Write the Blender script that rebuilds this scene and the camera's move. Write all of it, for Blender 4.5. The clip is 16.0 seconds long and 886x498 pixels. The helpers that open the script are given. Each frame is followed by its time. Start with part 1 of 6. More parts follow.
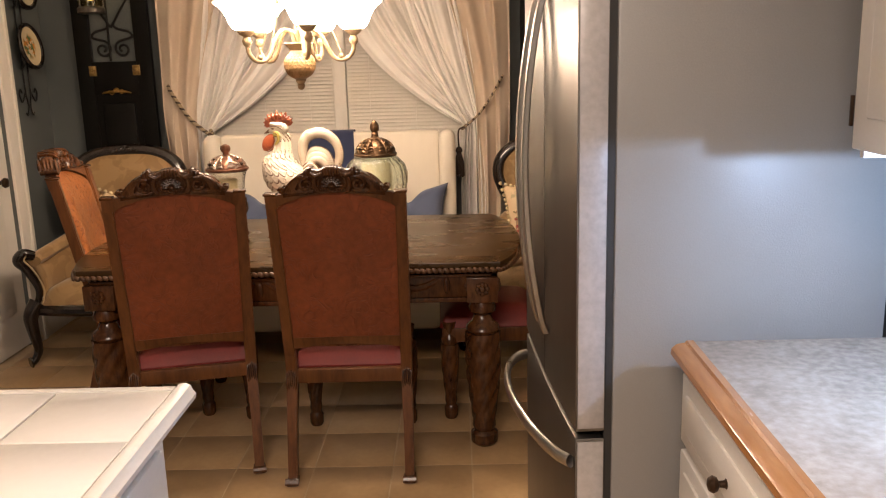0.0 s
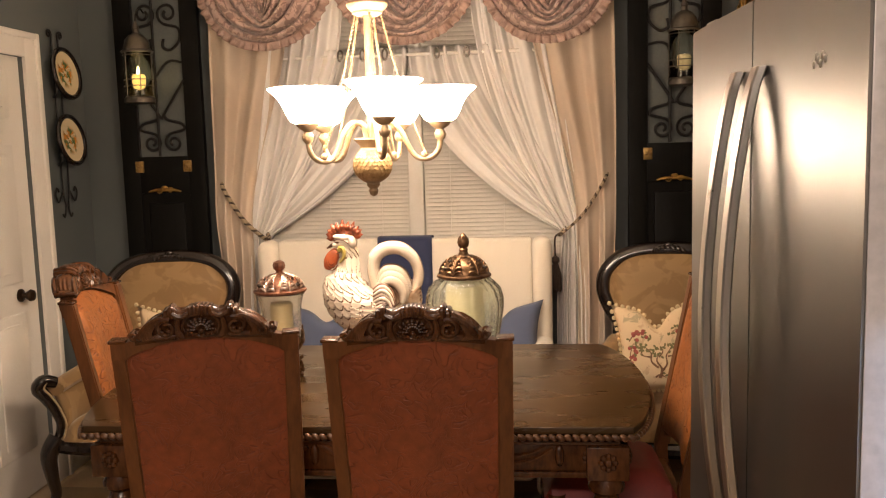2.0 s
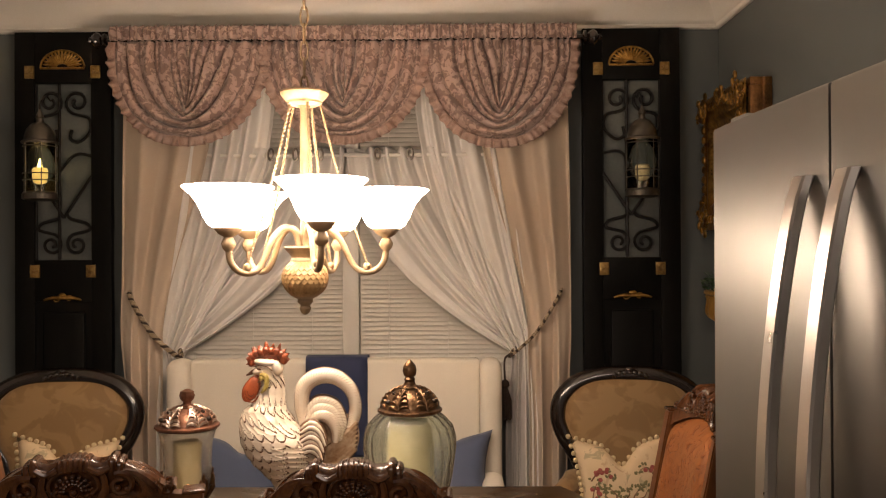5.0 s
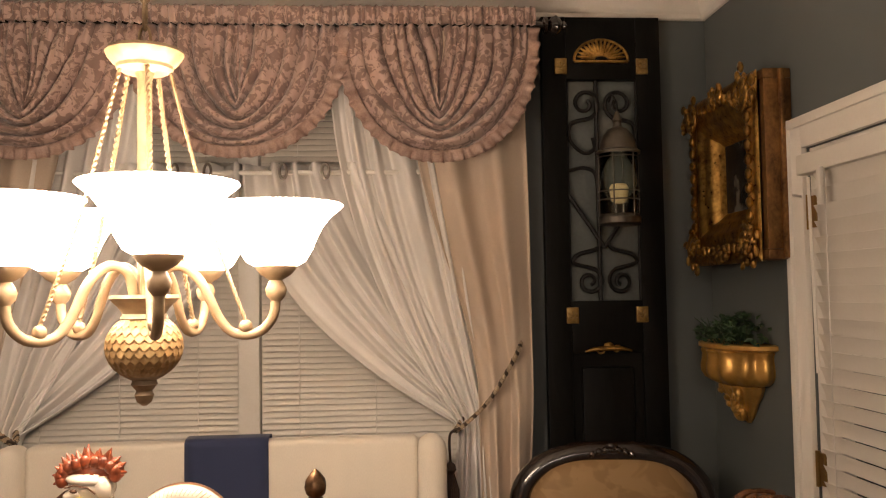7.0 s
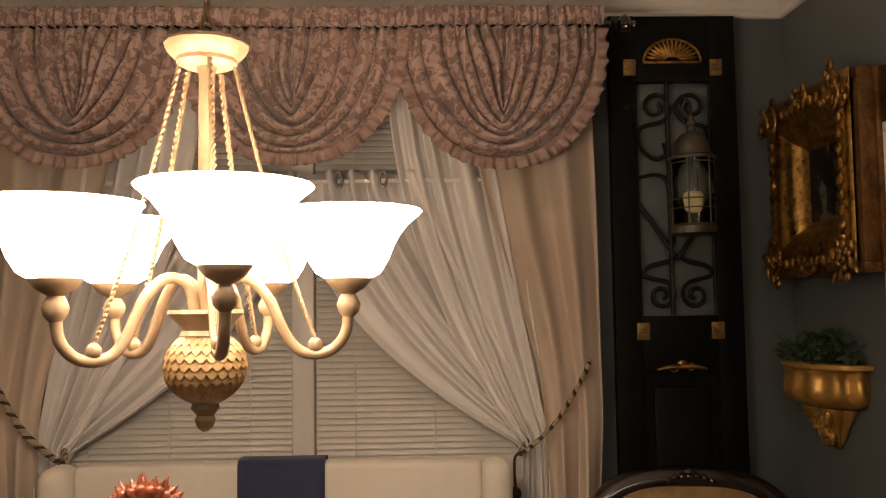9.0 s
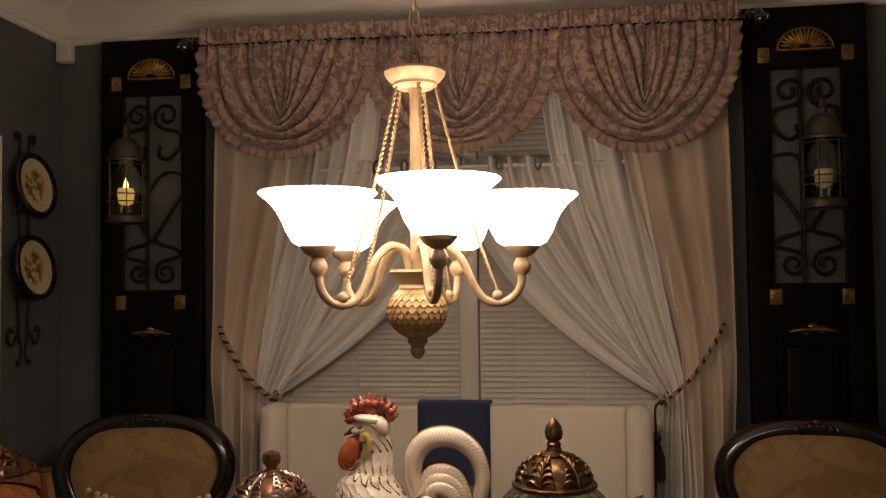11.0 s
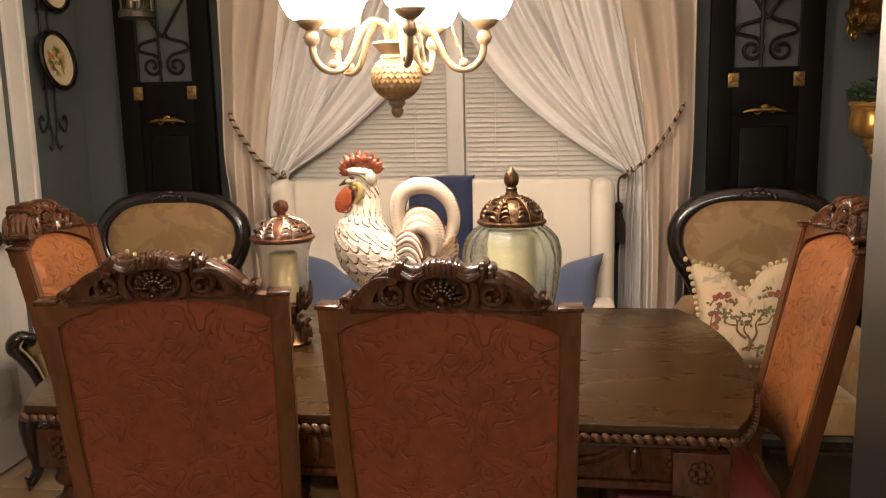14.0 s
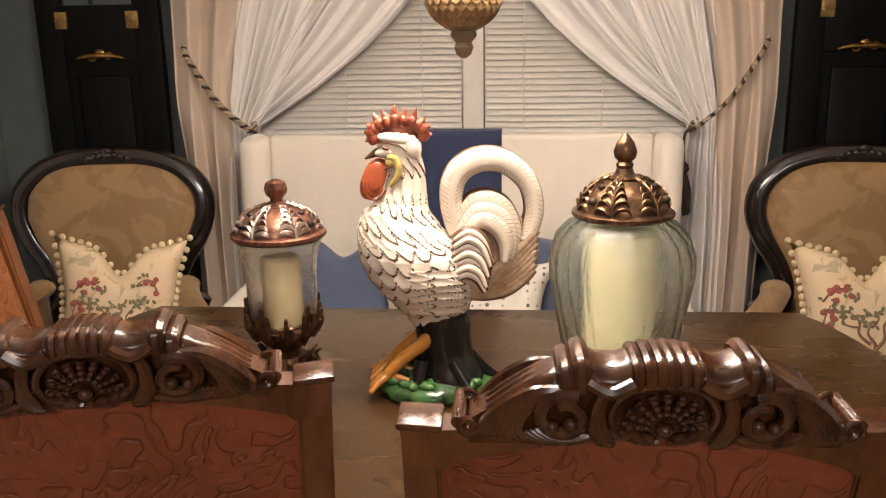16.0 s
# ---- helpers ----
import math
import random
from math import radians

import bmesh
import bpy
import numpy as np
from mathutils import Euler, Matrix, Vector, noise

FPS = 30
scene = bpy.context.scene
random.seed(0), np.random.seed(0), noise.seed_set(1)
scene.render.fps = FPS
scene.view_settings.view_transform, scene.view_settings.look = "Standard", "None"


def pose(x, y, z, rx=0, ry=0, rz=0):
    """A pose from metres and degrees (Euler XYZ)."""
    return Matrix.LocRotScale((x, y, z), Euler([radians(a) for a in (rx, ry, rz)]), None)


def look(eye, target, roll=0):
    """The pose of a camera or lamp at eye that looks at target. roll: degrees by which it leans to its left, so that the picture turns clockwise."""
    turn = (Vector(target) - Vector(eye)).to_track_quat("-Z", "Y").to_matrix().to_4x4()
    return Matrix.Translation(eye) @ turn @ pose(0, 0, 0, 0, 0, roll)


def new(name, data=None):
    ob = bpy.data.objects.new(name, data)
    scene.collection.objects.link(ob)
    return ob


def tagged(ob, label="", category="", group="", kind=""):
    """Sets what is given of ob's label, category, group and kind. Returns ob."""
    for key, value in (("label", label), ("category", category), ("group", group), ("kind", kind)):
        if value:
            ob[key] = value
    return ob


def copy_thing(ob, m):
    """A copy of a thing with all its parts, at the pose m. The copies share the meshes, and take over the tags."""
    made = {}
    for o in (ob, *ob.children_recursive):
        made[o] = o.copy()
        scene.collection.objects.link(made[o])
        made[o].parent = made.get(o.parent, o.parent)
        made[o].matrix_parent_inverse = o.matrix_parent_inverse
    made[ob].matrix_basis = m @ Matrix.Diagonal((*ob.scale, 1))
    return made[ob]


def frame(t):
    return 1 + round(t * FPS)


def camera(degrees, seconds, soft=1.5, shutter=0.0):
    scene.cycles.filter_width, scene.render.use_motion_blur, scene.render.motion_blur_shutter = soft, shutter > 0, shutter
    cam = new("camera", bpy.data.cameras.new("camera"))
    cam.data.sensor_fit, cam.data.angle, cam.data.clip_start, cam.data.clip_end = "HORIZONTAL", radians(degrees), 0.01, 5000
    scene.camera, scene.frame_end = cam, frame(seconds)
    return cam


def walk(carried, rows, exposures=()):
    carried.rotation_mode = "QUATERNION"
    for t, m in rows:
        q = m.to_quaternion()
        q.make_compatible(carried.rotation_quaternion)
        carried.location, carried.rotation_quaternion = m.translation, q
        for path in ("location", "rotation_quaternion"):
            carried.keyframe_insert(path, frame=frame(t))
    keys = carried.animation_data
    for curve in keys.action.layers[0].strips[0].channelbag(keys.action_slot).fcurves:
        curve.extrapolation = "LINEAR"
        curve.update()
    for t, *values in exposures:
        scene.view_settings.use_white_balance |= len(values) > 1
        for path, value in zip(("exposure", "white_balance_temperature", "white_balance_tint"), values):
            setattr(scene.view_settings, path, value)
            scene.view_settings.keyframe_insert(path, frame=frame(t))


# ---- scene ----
cam = camera(54.7, 16.0, 1.15)
PATH = [
    (0, (-0.004, 0.04, 1.511), (-0.045, 1.992, 1.078), -1.6),
    (0.5, (0.003, 0.255, 1.522), (-0.124, 2.213, 1.135), -2.0),
    (1, (-0.075, 0.456, 1.527), (-0.249, 2.413, 1.153), -2.0),
    (1.5, (-0.146, 0.623, 1.544), (-0.328, 2.59, 1.226), -1.8),
    (2, (-0.155, 0.814, 1.554), (-0.341, 2.791, 1.319), -1.6),
    (2.5, (-0.181, 0.935, 1.554), (-0.38, 2.916, 1.358), -1.1),
    (3, (-0.204, 1.012, 1.567), (-0.419, 2.998, 1.461), -0.9),
    (3.5, (-0.239, 1.048, 1.582), (-0.435, 3.038, 1.564), -0.8),
    (4, (-0.258, 1.053, 1.588), (-0.425, 3.046, 1.585), -0.6),
    (4.5, (-0.268, 1.097, 1.572), (-0.365, 3.095, 1.587), -0.3),
    (5, (-0.242, 1.225, 1.57), (-0.255, 3.225, 1.58), -0.3),
    (5.2, (-0.222, 1.295, 1.573), (-0.219, 3.295, 1.597), -0.4),
    (7.3, (-0.241, 2.18, 1.589), (0.0, 4.163, 1.694), -1.2),
    (7.5, (-0.244, 2.25, 1.586), (0.108, 4.216, 1.693), -1.3),
    (8, (-0.274, 2.358, 1.595), (0.247, 4.286, 1.715), -1.7),
    (8.5, (-0.291, 2.339, 1.595), (0.162, 4.283, 1.72), -1.5),
    (9, (-0.307, 2.216, 1.593), (-0.242, 4.21, 1.725), -0.8),
    (9.5, (-0.356, 2.089, 1.594), (-0.47, 4.082, 1.716), -0.8),
    (9.7, (-0.379, 2.03, 1.592), (-0.531, 4.021, 1.709), -0.9),
    (11.8, (-0.262, 1.612, 1.552), (-0.575, 3.587, 1.568), -1.3),
    (12, (-0.238, 1.55, 1.568), (-0.565, 3.523, 1.562), -1.6),
    (12.5, (-0.223, 1.389, 1.564), (-0.519, 3.367, 1.541), -1.7),
    (13, (-0.181, 1.308, 1.555), (-0.473, 3.286, 1.5), -1.9),
    (13.5, (-0.16, 1.322, 1.505), (-0.448, 3.292, 1.308), -1.5),
    (14, (-0.212, 1.414, 1.452), (-0.496, 3.363, 1.104), -1.2),
    (14.5, (-0.278, 1.549, 1.431), (-0.553, 3.48, 0.987), -0.9),
    (15, (-0.326, 1.751, 1.433), (-0.59, 3.68, 0.974), -1.1),
    (15.5, (-0.439, 1.942, 1.431), (-0.684, 3.869, 0.952), -0.9),
    (16, (-0.556, 2.133, 1.452), (-0.715, 4.063, 0.953), -0.9),
]
EXPOSURES = [(0, 0.5, 6550, 14), (1.5, 0.6, 6600, 14), (2.5, 0.3, 6450, 14), (3.5, -0.12, 6400, 14), (5, -0.15, 6400, 14), (7.5, 0.05, 6400, 14),
             (8.5, 0.4, 6400, 14), (9.0, -0.6, 6500, 14), (9.6, -1.4, 6500, 14), (12.5, -1.0, 6500, 14), (13, -0.8, 6500, 14), (14, 0.4, 5900, 10), (14.5, 0.85, 5700, 10), (15.1, 0.95, 5600, 10), (16, 0.5, 5500, 10)]
walk(cam, [(t, look(eye, target, roll)) for t, eye, target, roll in PATH], EXPOSURES)

# ---- world and large lights ----
world = bpy.data.worlds.new("night")
world.use_nodes = True
world.node_tree.nodes["Background"].inputs[0].default_value = (0.02, 0.025, 0.04, 1)
world.node_tree.nodes["Background"].inputs[1].default_value = 0.3
scene.world = world


def lamp(name, kind, place, energy, colour, size=0.1, target=None, size_y=None):
    data = bpy.data.lights.new(name, kind)
    data.energy, data.color = energy, colour
    if kind == "AREA":
        data.size = size
        if size_y:
            data.shape, data.size_y = "RECTANGLE", size_y
    else:
        data.shadow_soft_size = size
    ob = new(name, data)
    ob.matrix_world = look(place, target or (place[0], place[1] + 0.001, place[2] - 1))
    return ob


# kitchen ceiling lamp behind the camera, and the strip below the wall cabinet
lamp("kitchen_ceiling_lamp", "AREA", (-0.5, -0.6, 2.68), 82, (1.0, 0.82, 0.66), 1.2, None, 0.35)
for y, watts in ((1.36, 12.0), (0.4, 6.0)):
    lamp("under_cabinet_lamp", "POINT", (0.90, y, 1.338), watts, (0.48, 0.68, 1.0), 0.012)

# ---- materials ----
def node_material(name):
    m = bpy.data.materials.new(name)
    m.use_nodes = True
    nt = m.node_tree
    return m, nt, nt.nodes["Principled BSDF"]


def mixed(nt, a, b, fac):
    n = nt.nodes.new("ShaderNodeMix")
    n.data_type = "RGBA"
    for i, c in ((6, a), (7, b)):
        if isinstance(c, tuple):
            n.inputs[i].default_value = (*c, 1)
        else:
            nt.links.new(c, n.inputs[i])
    nt.links.new(fac, n.inputs[0])
    return n.outputs[2]


def ramp(nt, value, *stops):
    n = nt.nodes.new("ShaderNodeValToRGB")
    while len(n.color_ramp.elements) < len(stops):
        n.color_ramp.elements.new(0.5)
    for e, (p, v) in zip(n.color_ramp.elements, stops):
        e.position, e.color = p, (v, v, v, 1)
    nt.links.new(value, n.inputs[0])
    return n.outputs[0]


def coords(nt, stretch=(1, 1, 1)):
    tc, mp = nt.nodes.new("ShaderNodeTexCoord"), nt.nodes.new("ShaderNodeMapping")
    mp.inputs["Scale"].default_value = stretch
    nt.links.new(tc.outputs["Object"], mp.inputs[0])
    return mp.outputs[0]


def noise_of(nt, where, scale, detail=4.0, rough=0.55, distort=0.0):
    n = nt.nodes.new("ShaderNodeTexNoise")
    n.inputs["Scale"].default_value, n.inputs["Detail"].default_value = scale, detail
    n.inputs["Roughness"].default_value, n.inputs["Distortion"].default_value = rough, distort
    nt.links.new(where, n.inputs["Vector"])
    return n.outputs["Fac"]


def maths(nt, op, a, b=None):
    n = nt.nodes.new("ShaderNodeMath")
    n.operation = op
    for i, v in enumerate((a, b)):
        if v is None:
            continue
        if isinstance(v, (int, float)):
            n.inputs[i].default_value = v
        else:
            nt.links.new(v, n.inputs[i])
    return n.outputs[0]


def bump(nt, bsdf, height, strength, distance=0.002):
    n = nt.nodes.new("ShaderNodeBump")
    n.inputs["Strength"].default_value, n.inputs["Distance"].default_value = strength, distance
    nt.links.new(height, n.inputs["Height"])
    nt.links.new(n.outputs[0], bsdf.inputs["Normal"])


def surface(name, colour, rough=0.5, metal=0.0, dark=None, big=3.0, fine=60.0, relief=0.15, stretch=(1, 1, 1), amount=0.6, coat=0.0, sheen=0.0, piece=0.0):
    """A surface with broad stains, fine grain and relief."""
    m, nt, b = node_material(name)
    dark = dark or tuple(c * 0.72 for c in colour)
    where = coords(nt, stretch)
    broad, grain = noise_of(nt, where, big, 3), noise_of(nt, where, fine, 5)
    f = maths(nt, "ADD", maths(nt, "MULTIPLY", broad, amount), maths(nt, "MULTIPLY", grain, 1 - amount))
    f = ramp(nt, f, (0.36, 0), (0.64, 1))
    col = mixed(nt, dark, colour, f)
    if piece:
        info = nt.nodes.new("ShaderNodeObjectInfo")
        hsv = nt.nodes.new("ShaderNodeHueSaturation")
        nt.links.new(maths(nt, "ADD", maths(nt, "MULTIPLY", info.outputs["Random"], piece), 1 - piece / 2), hsv.inputs["Value"])
        nt.links.new(col, hsv.inputs["Color"])
        col = hsv.outputs[0]
    nt.links.new(col, b.inputs["Base Color"])
    b.inputs["Metallic"].default_value = metal
    r = nt.nodes.new("ShaderNodeMapRange")
    nt.links.new(grain, r.inputs[0])
    r.inputs[3].default_value, r.inputs[4].default_value = max(rough - 0.08, 0.02), min(rough + 0.08, 1)
    nt.links.new(r.outputs[0], b.inputs["Roughness"])
    b.inputs["Coat Weight"].default_value, b.inputs["Sheen Weight"].default_value = coat, sheen
    if relief:
        bump(nt, b, grain, relief)
    return m


def tooled(name, ground, line, rough, scale=6.0, relief=0.6, fine=40.0):
    """Leather or cloth with a pressed pattern of flowing scrolls."""
    m, nt, b = node_material(name)
    where = coords(nt)
    flow = noise_of(nt, where, scale, 1.2, 0.4, 1.6)
    rings = maths(nt, "PINGPONG", maths(nt, "MULTIPLY", flow, 6.0), 0.5)
    lines = ramp(nt, rings, (0.01, 0), (0.14, 1))
    patch = ramp(nt, noise_of(nt, where, scale * 0.8, 1), (0.54, 0), (0.62, 0.85))
    lines = maths(nt, "MAXIMUM", lines, patch)
    curl = maths(nt, "PINGPONG", maths(nt, "MULTIPLY", noise_of(nt, where, scale * 1.9, 1.0, 0.4, 2.2), 5.0), 0.5)
    small = maths(nt, "MAXIMUM", ramp(nt, curl, (0.01, 0.45), (0.09, 1)), ramp(nt, noise_of(nt, where, scale * 0.55, 1), (0.54, 1), (0.62, 0)))
    lines = maths(nt, "MULTIPLY", lines, small)
    stain = noise_of(nt, where, 3.0, 4)
    grain = noise_of(nt, where, fine, 5)
    base = mixed(nt, tuple(c * 0.52 for c in ground), ground, ramp(nt, maths(nt, "ADD", maths(nt, "MULTIPLY", stain, 0.6), maths(nt, "MULTIPLY", grain, 0.4)), (0.35, 0), (0.65, 1)))
    nt.links.new(mixed(nt, line, base, lines), b.inputs["Base Color"])
    b.inputs["Roughness"].default_value = rough
    bump(nt, b, maths(nt, "ADD", lines, maths(nt, "MULTIPLY", grain, 0.25)), relief, 0.003)
    return m


def damask(name, light, shade, scale):
    m, nt, b = node_material(name)
    where = coords(nt)
    leaf = noise_of(nt, where, scale, 2.5, 0.6, 0.9)
    f = ramp(nt, leaf, (0.47, 0), (0.53, 1))
    grain = noise_of(nt, where, 320, 2)
    nt.links.new(mixed(nt, shade, light, f), b.inputs["Base Color"])
    b.inputs["Roughness"].default_value, b.inputs["Sheen Weight"].default_value = 0.62, 0.25
    bump(nt, b, maths(nt, "ADD", f, grain), 0.2, 0.001)
    return m


def woven(name, colour, rough=0.85, translucent=0.0, fine=500.0):
    m = surface(name, colour, rough, 0, tuple(c * 0.86 for c in colour), 5, fine, 0.2, (1, 1, 0.25), 0.5, 0, 0.15)
    return m


def glass(name, colour, rough=0.03, ripple=0.0, scale=40.0):
    m, nt, b = node_material(name)
    b.inputs["Base Color"].default_value, b.inputs["Roughness"].default_value = (*colour, 1), rough
    b.inputs["Transmission Weight"].default_value, b.inputs["IOR"].default_value = 1.0, 1.3
    if ripple:
        bump(nt, b, noise_of(nt, coords(nt), scale, 3), ripple, 0.002)
    return m


def glowing(name, colour, strength):
    m, nt, b = node_material(name)
    b.inputs["Base Color"].default_value = (*colour, 1)
    b.inputs["Emission Color"].default_value, b.inputs["Emission Strength"].default_value = (*colour, 1), strength
    return m


WALL = surface("wall_paint", (0.102, 0.115, 0.114), 0.6, 0, (0.092, 0.105, 0.104), 2, 180, 0.12)
WHITE = surface("white_paint", (0.78, 0.75, 0.70), 0.38, 0, (0.72, 0.69, 0.63), 3, 140, 0.06)
CEILING = surface("ceiling_paint", (0.80, 0.77, 0.72), 0.8, 0, (0.75, 0.72, 0.67), 2, 200, 0.15)
TILE = surface("floor_tile", (0.46, 0.31, 0.165), 0.32, 0, (0.36, 0.235, 0.12), 5, 40, 0.1, amount=0.75, piece=0.16)
GROUT = surface("grout", (0.56, 0.43, 0.28), 0.9, 0, None, 6, 120, 0.3)
WOOD = surface("carved_walnut", (0.112, 0.041, 0.0125), 0.24, 0, (0.030, 0.010, 0.0035), 14, 70, 0.12, (1, 1, 0.35), 0.5)
WOOD_POST = surface("chair_walnut", (0.165, 0.063, 0.020), 0.36, 0, (0.070, 0.026, 0.009), 7, 60, 0.15, (1, 1, 0.15), 0.5)
TOP_WOOD = surface("table_top_wood", (0.046, 0.0235, 0.0075), 0.28, 0, (0.0437, 0.0223, 0.0071), 2.5, 9, 0.0, (0.35, 1, 1), 0.75)
EBONY = surface("black_lacquered_wood", (0.014, 0.008, 0.006), 0.2, 0, (0.008, 0.005, 0.004), 5, 60, 0.08, coat=0.4)
BLACK = surface("black_painted_wood", (0.0075, 0.0072, 0.0062), 0.5, 0, (0.004, 0.0035, 0.003), 5, 70, 0.2, (1, 1, 0.2))
BLACK.node_tree.nodes["Principled BSDF"].inputs["Specular IOR Level"].default_value = 0.1
IRON = surface("wrought_iron", (0.012, 0.011, 0.010), 0.5, 0.4, None, 10, 120, 0.3)
LEATHER = tooled("tooled_leather", (0.262, 0.070, 0.026), (0.178, 0.047, 0.018), 0.46, 14.0, 0.65)
for tame in (WOOD_POST, LEATHER, TOP_WOOD):
    tame.node_tree.nodes["Principled BSDF"].inputs["Specular IOR Level"].default_value = 0.32
PAISLEY = tooled("rust_paisley_cloth", (0.37, 0.125, 0.028), (0.17, 0.046, 0.011), 0.50, 12.0, 1.0)
RED = surface("red_leather", (0.215, 0.022, 0.015), 0.55, 0, (0.150, 0.013, 0.010), 6, 120, 0.15)
GOLD = surface("gilt", (0.56, 0.33, 0.085), 0.30, 0.9, (0.15, 0.075, 0.02), 18, 70, 0.5)
GOLD_DULL = surface("dull_gilt", (0.50, 0.34, 0.12), 0.4, 0.8, (0.20, 0.12, 0.04), 20, 90, 0.4)
STEEL = surface("stainless_steel", (0.225, 0.219, 0.210), 0.40, 1.0, (0.212, 0.206, 0.197), 1.5, 6, 0.0, (1, 1, 0.3), 0.9)
STEEL_BAR = surface("brushed_steel_bar", (0.62, 0.595, 0.57), 0.30, 1.0, (0.56, 0.54, 0.52), 4, 12, 0.0)
FRIDGE_SIDE = surface("grey_fridge_side", (0.27, 0.265, 0.26), 0.38, 0.0, (0.25, 0.245, 0.24), 3, 260, 0.25)
GASKET = surface("dark_gasket", (0.03, 0.03, 0.03), 0.6)
CREAM = surface("antique_cream_metal", (0.33, 0.245, 0.15), 0.42, 0.1, (0.22, 0.15, 0.078), 14, 60, 0.2)
SHADE = glowing("lit_frosted_glass", (1.0, 0.78, 0.57), 36.0)
GOLD_VELVET = damask("olive_gold_damask", (0.27, 0.165, 0.065), (0.215, 0.125, 0.045), 9)
LINEN = woven("beige_linen", (0.60, 0.49, 0.385))
SHEER = woven("white_curtain", (0.84, 0.81, 0.775))
BLIND = surface("white_blind", (0.70, 0.665, 0.60), 0.5, 0, (0.66, 0.62, 0.56), 3, 90, 0.05)
VALANCE = damask("mauve_damask", (0.40, 0.285, 0.245), (0.195, 0.126, 0.108), 34)
RUFFLE = surface("mauve_ruffle", (0.39, 0.28, 0.24), 0.7, 0, (0.23, 0.14, 0.11), 20, 200, 0.2)
IVORY = woven("ivory_upholstery", (0.72, 0.66, 0.56))
NAVY = woven("navy_cloth", (0.022, 0.032, 0.085))
BLUE = woven("dusty_blue_cloth", (0.078, 0.100, 0.172))


# ---- mesh tools ----
def shape():
    return bmesh.new()


def box(bm, x0, x1, y0, y1, z0, z1, bevel=0.0):
    r = bmesh.ops.create_cube(bm, size=1.0)
    vs = r["verts"]
    for v in vs:
        v.co = Vector(((x0 + x1) / 2 + v.co.x * (x1 - x0), (y0 + y1) / 2 + v.co.y * (y1 - y0), (z0 + z1) / 2 + v.co.z * (z1 - z0)))
    if bevel:
        es = {e for v in vs for e in v.link_edges}
        bmesh.ops.bevel(bm, geom=list(es), offset=bevel, segments=2, affect="EDGES", profile=0.5)
    return bm


def grid(bm, fn, nu, nv, wrap_u=False, wrap_v=False):
    rows = [[bm.verts.new(fn(i / nu, j / nv)) for i in range(nu if wrap_u else nu + 1)] for j in range(nv if wrap_v else nv + 1)]
    for j in range(nv):
        a, b = rows[j], rows[(j + 1) % len(rows)]
        for i in range(nu):
            k = (i + 1) % len(a)
            bm.faces.new((a[i], a[k], b[k], b[i]))
    return rows


def lathe(bm, profile, n=24, centre=(0, 0), wave=None):
    """profile: (radius, z) from bottom to top; wave(angle, z, r) may change the radius."""
    def at(u, j):
        r, z = profile[j]
        a = u * math.tau
        if wave:
            r = wave(a, z, r)
        return (centre[0] + r * math.cos(a), centre[1] + r * math.sin(a), z)
    rows = [[bm.verts.new(at(i / n, j)) for i in range(n)] for j in range(len(profile))]
    for a, b in zip(rows, rows[1:]):
        for i in range(n):
            bm.faces.new((a[i], a[(i + 1) % n], b[(i + 1) % n], b[i]))
    for row, turn in ((rows[0], True), (rows[-1], False)):
        bm.faces.new(row[::-1] if turn else row)
    return bm


def tube(bm, pts, radius, n=8, closed=False, flat=1.0):
    """A round bar along points; radius is a number or a function of 0..1."""
    pts = [Vector(p) for p in pts]
    m = len(pts)
    rings = []
    side = None
    for i, p in enumerate(pts):
        d = (pts[(i + 1) % m] - pts[i - 1]) if closed else (pts[min(i + 1, m - 1)] - pts[max(i - 1, 0)])
        d.normalize()
        if side is None:
            side = d.orthogonal().normalized()
        side = (side - d * side.dot(d))
        side = side.normalized() if side.length > 1e-6 else d.orthogonal().normalized()
        up = d.cross(side)
        r = radius(i / max(m - 1, 1)) if callable(radius) else radius
        rings.append([bm.verts.new(p + side * (r * math.cos(k * math.tau / n)) + up * (r * flat * math.sin(k * math.tau / n))) for k in range(n)])
    for a, b in zip(rings, rings[1:] + ([rings[0]] if closed else [])):
        for k in range(n):
            bm.faces.new((a[k], a[(k + 1) % n], b[(k + 1) % n], b[k]))
    if not closed:
        bm.faces.new(rings[0][::-1])
        bm.faces.new(rings[-1])
    return bm


BALLS = {}


def unit_ball(bm, m, seg, rings):
    """A sphere of radius 1 put through the matrix m; returns its faces with their unit heights."""
    if (seg, rings) not in BALLS:
        vs = [(0, 0, -1)] + [(math.sin(math.pi * j / rings) * math.cos(math.tau * i / seg), math.sin(math.pi * j / rings) * math.sin(math.tau * i / seg), -math.cos(math.pi * j / rings)) for j in range(1, rings) for i in range(seg)] + [(0, 0, 1)]
        top = len(vs) - 1
        fs = [(0, 1 + (i + 1) % seg, 1 + i) for i in range(seg)]
        for j in range(rings - 2):
            a, b = 1 + j * seg, 1 + (j + 1) * seg
            fs += [(a + i, a + (i + 1) % seg, b + (i + 1) % seg, b + i) for i in range(seg)]
        a = 1 + (rings - 2) * seg
        fs += [(a + i, a + (i + 1) % seg, top) for i in range(seg)]
        BALLS[(seg, rings)] = ([Vector(v) for v in vs], fs, [sum(vs[k][2] for k in f) / len(f) for f in fs])
    vs, fs, hs = BALLS[(seg, rings)]
    made = [bm.verts.new(m @ v) for v in vs]
    return [(bm.faces.new([made[k] for k in f]), h) for f, h in zip(fs, hs)]


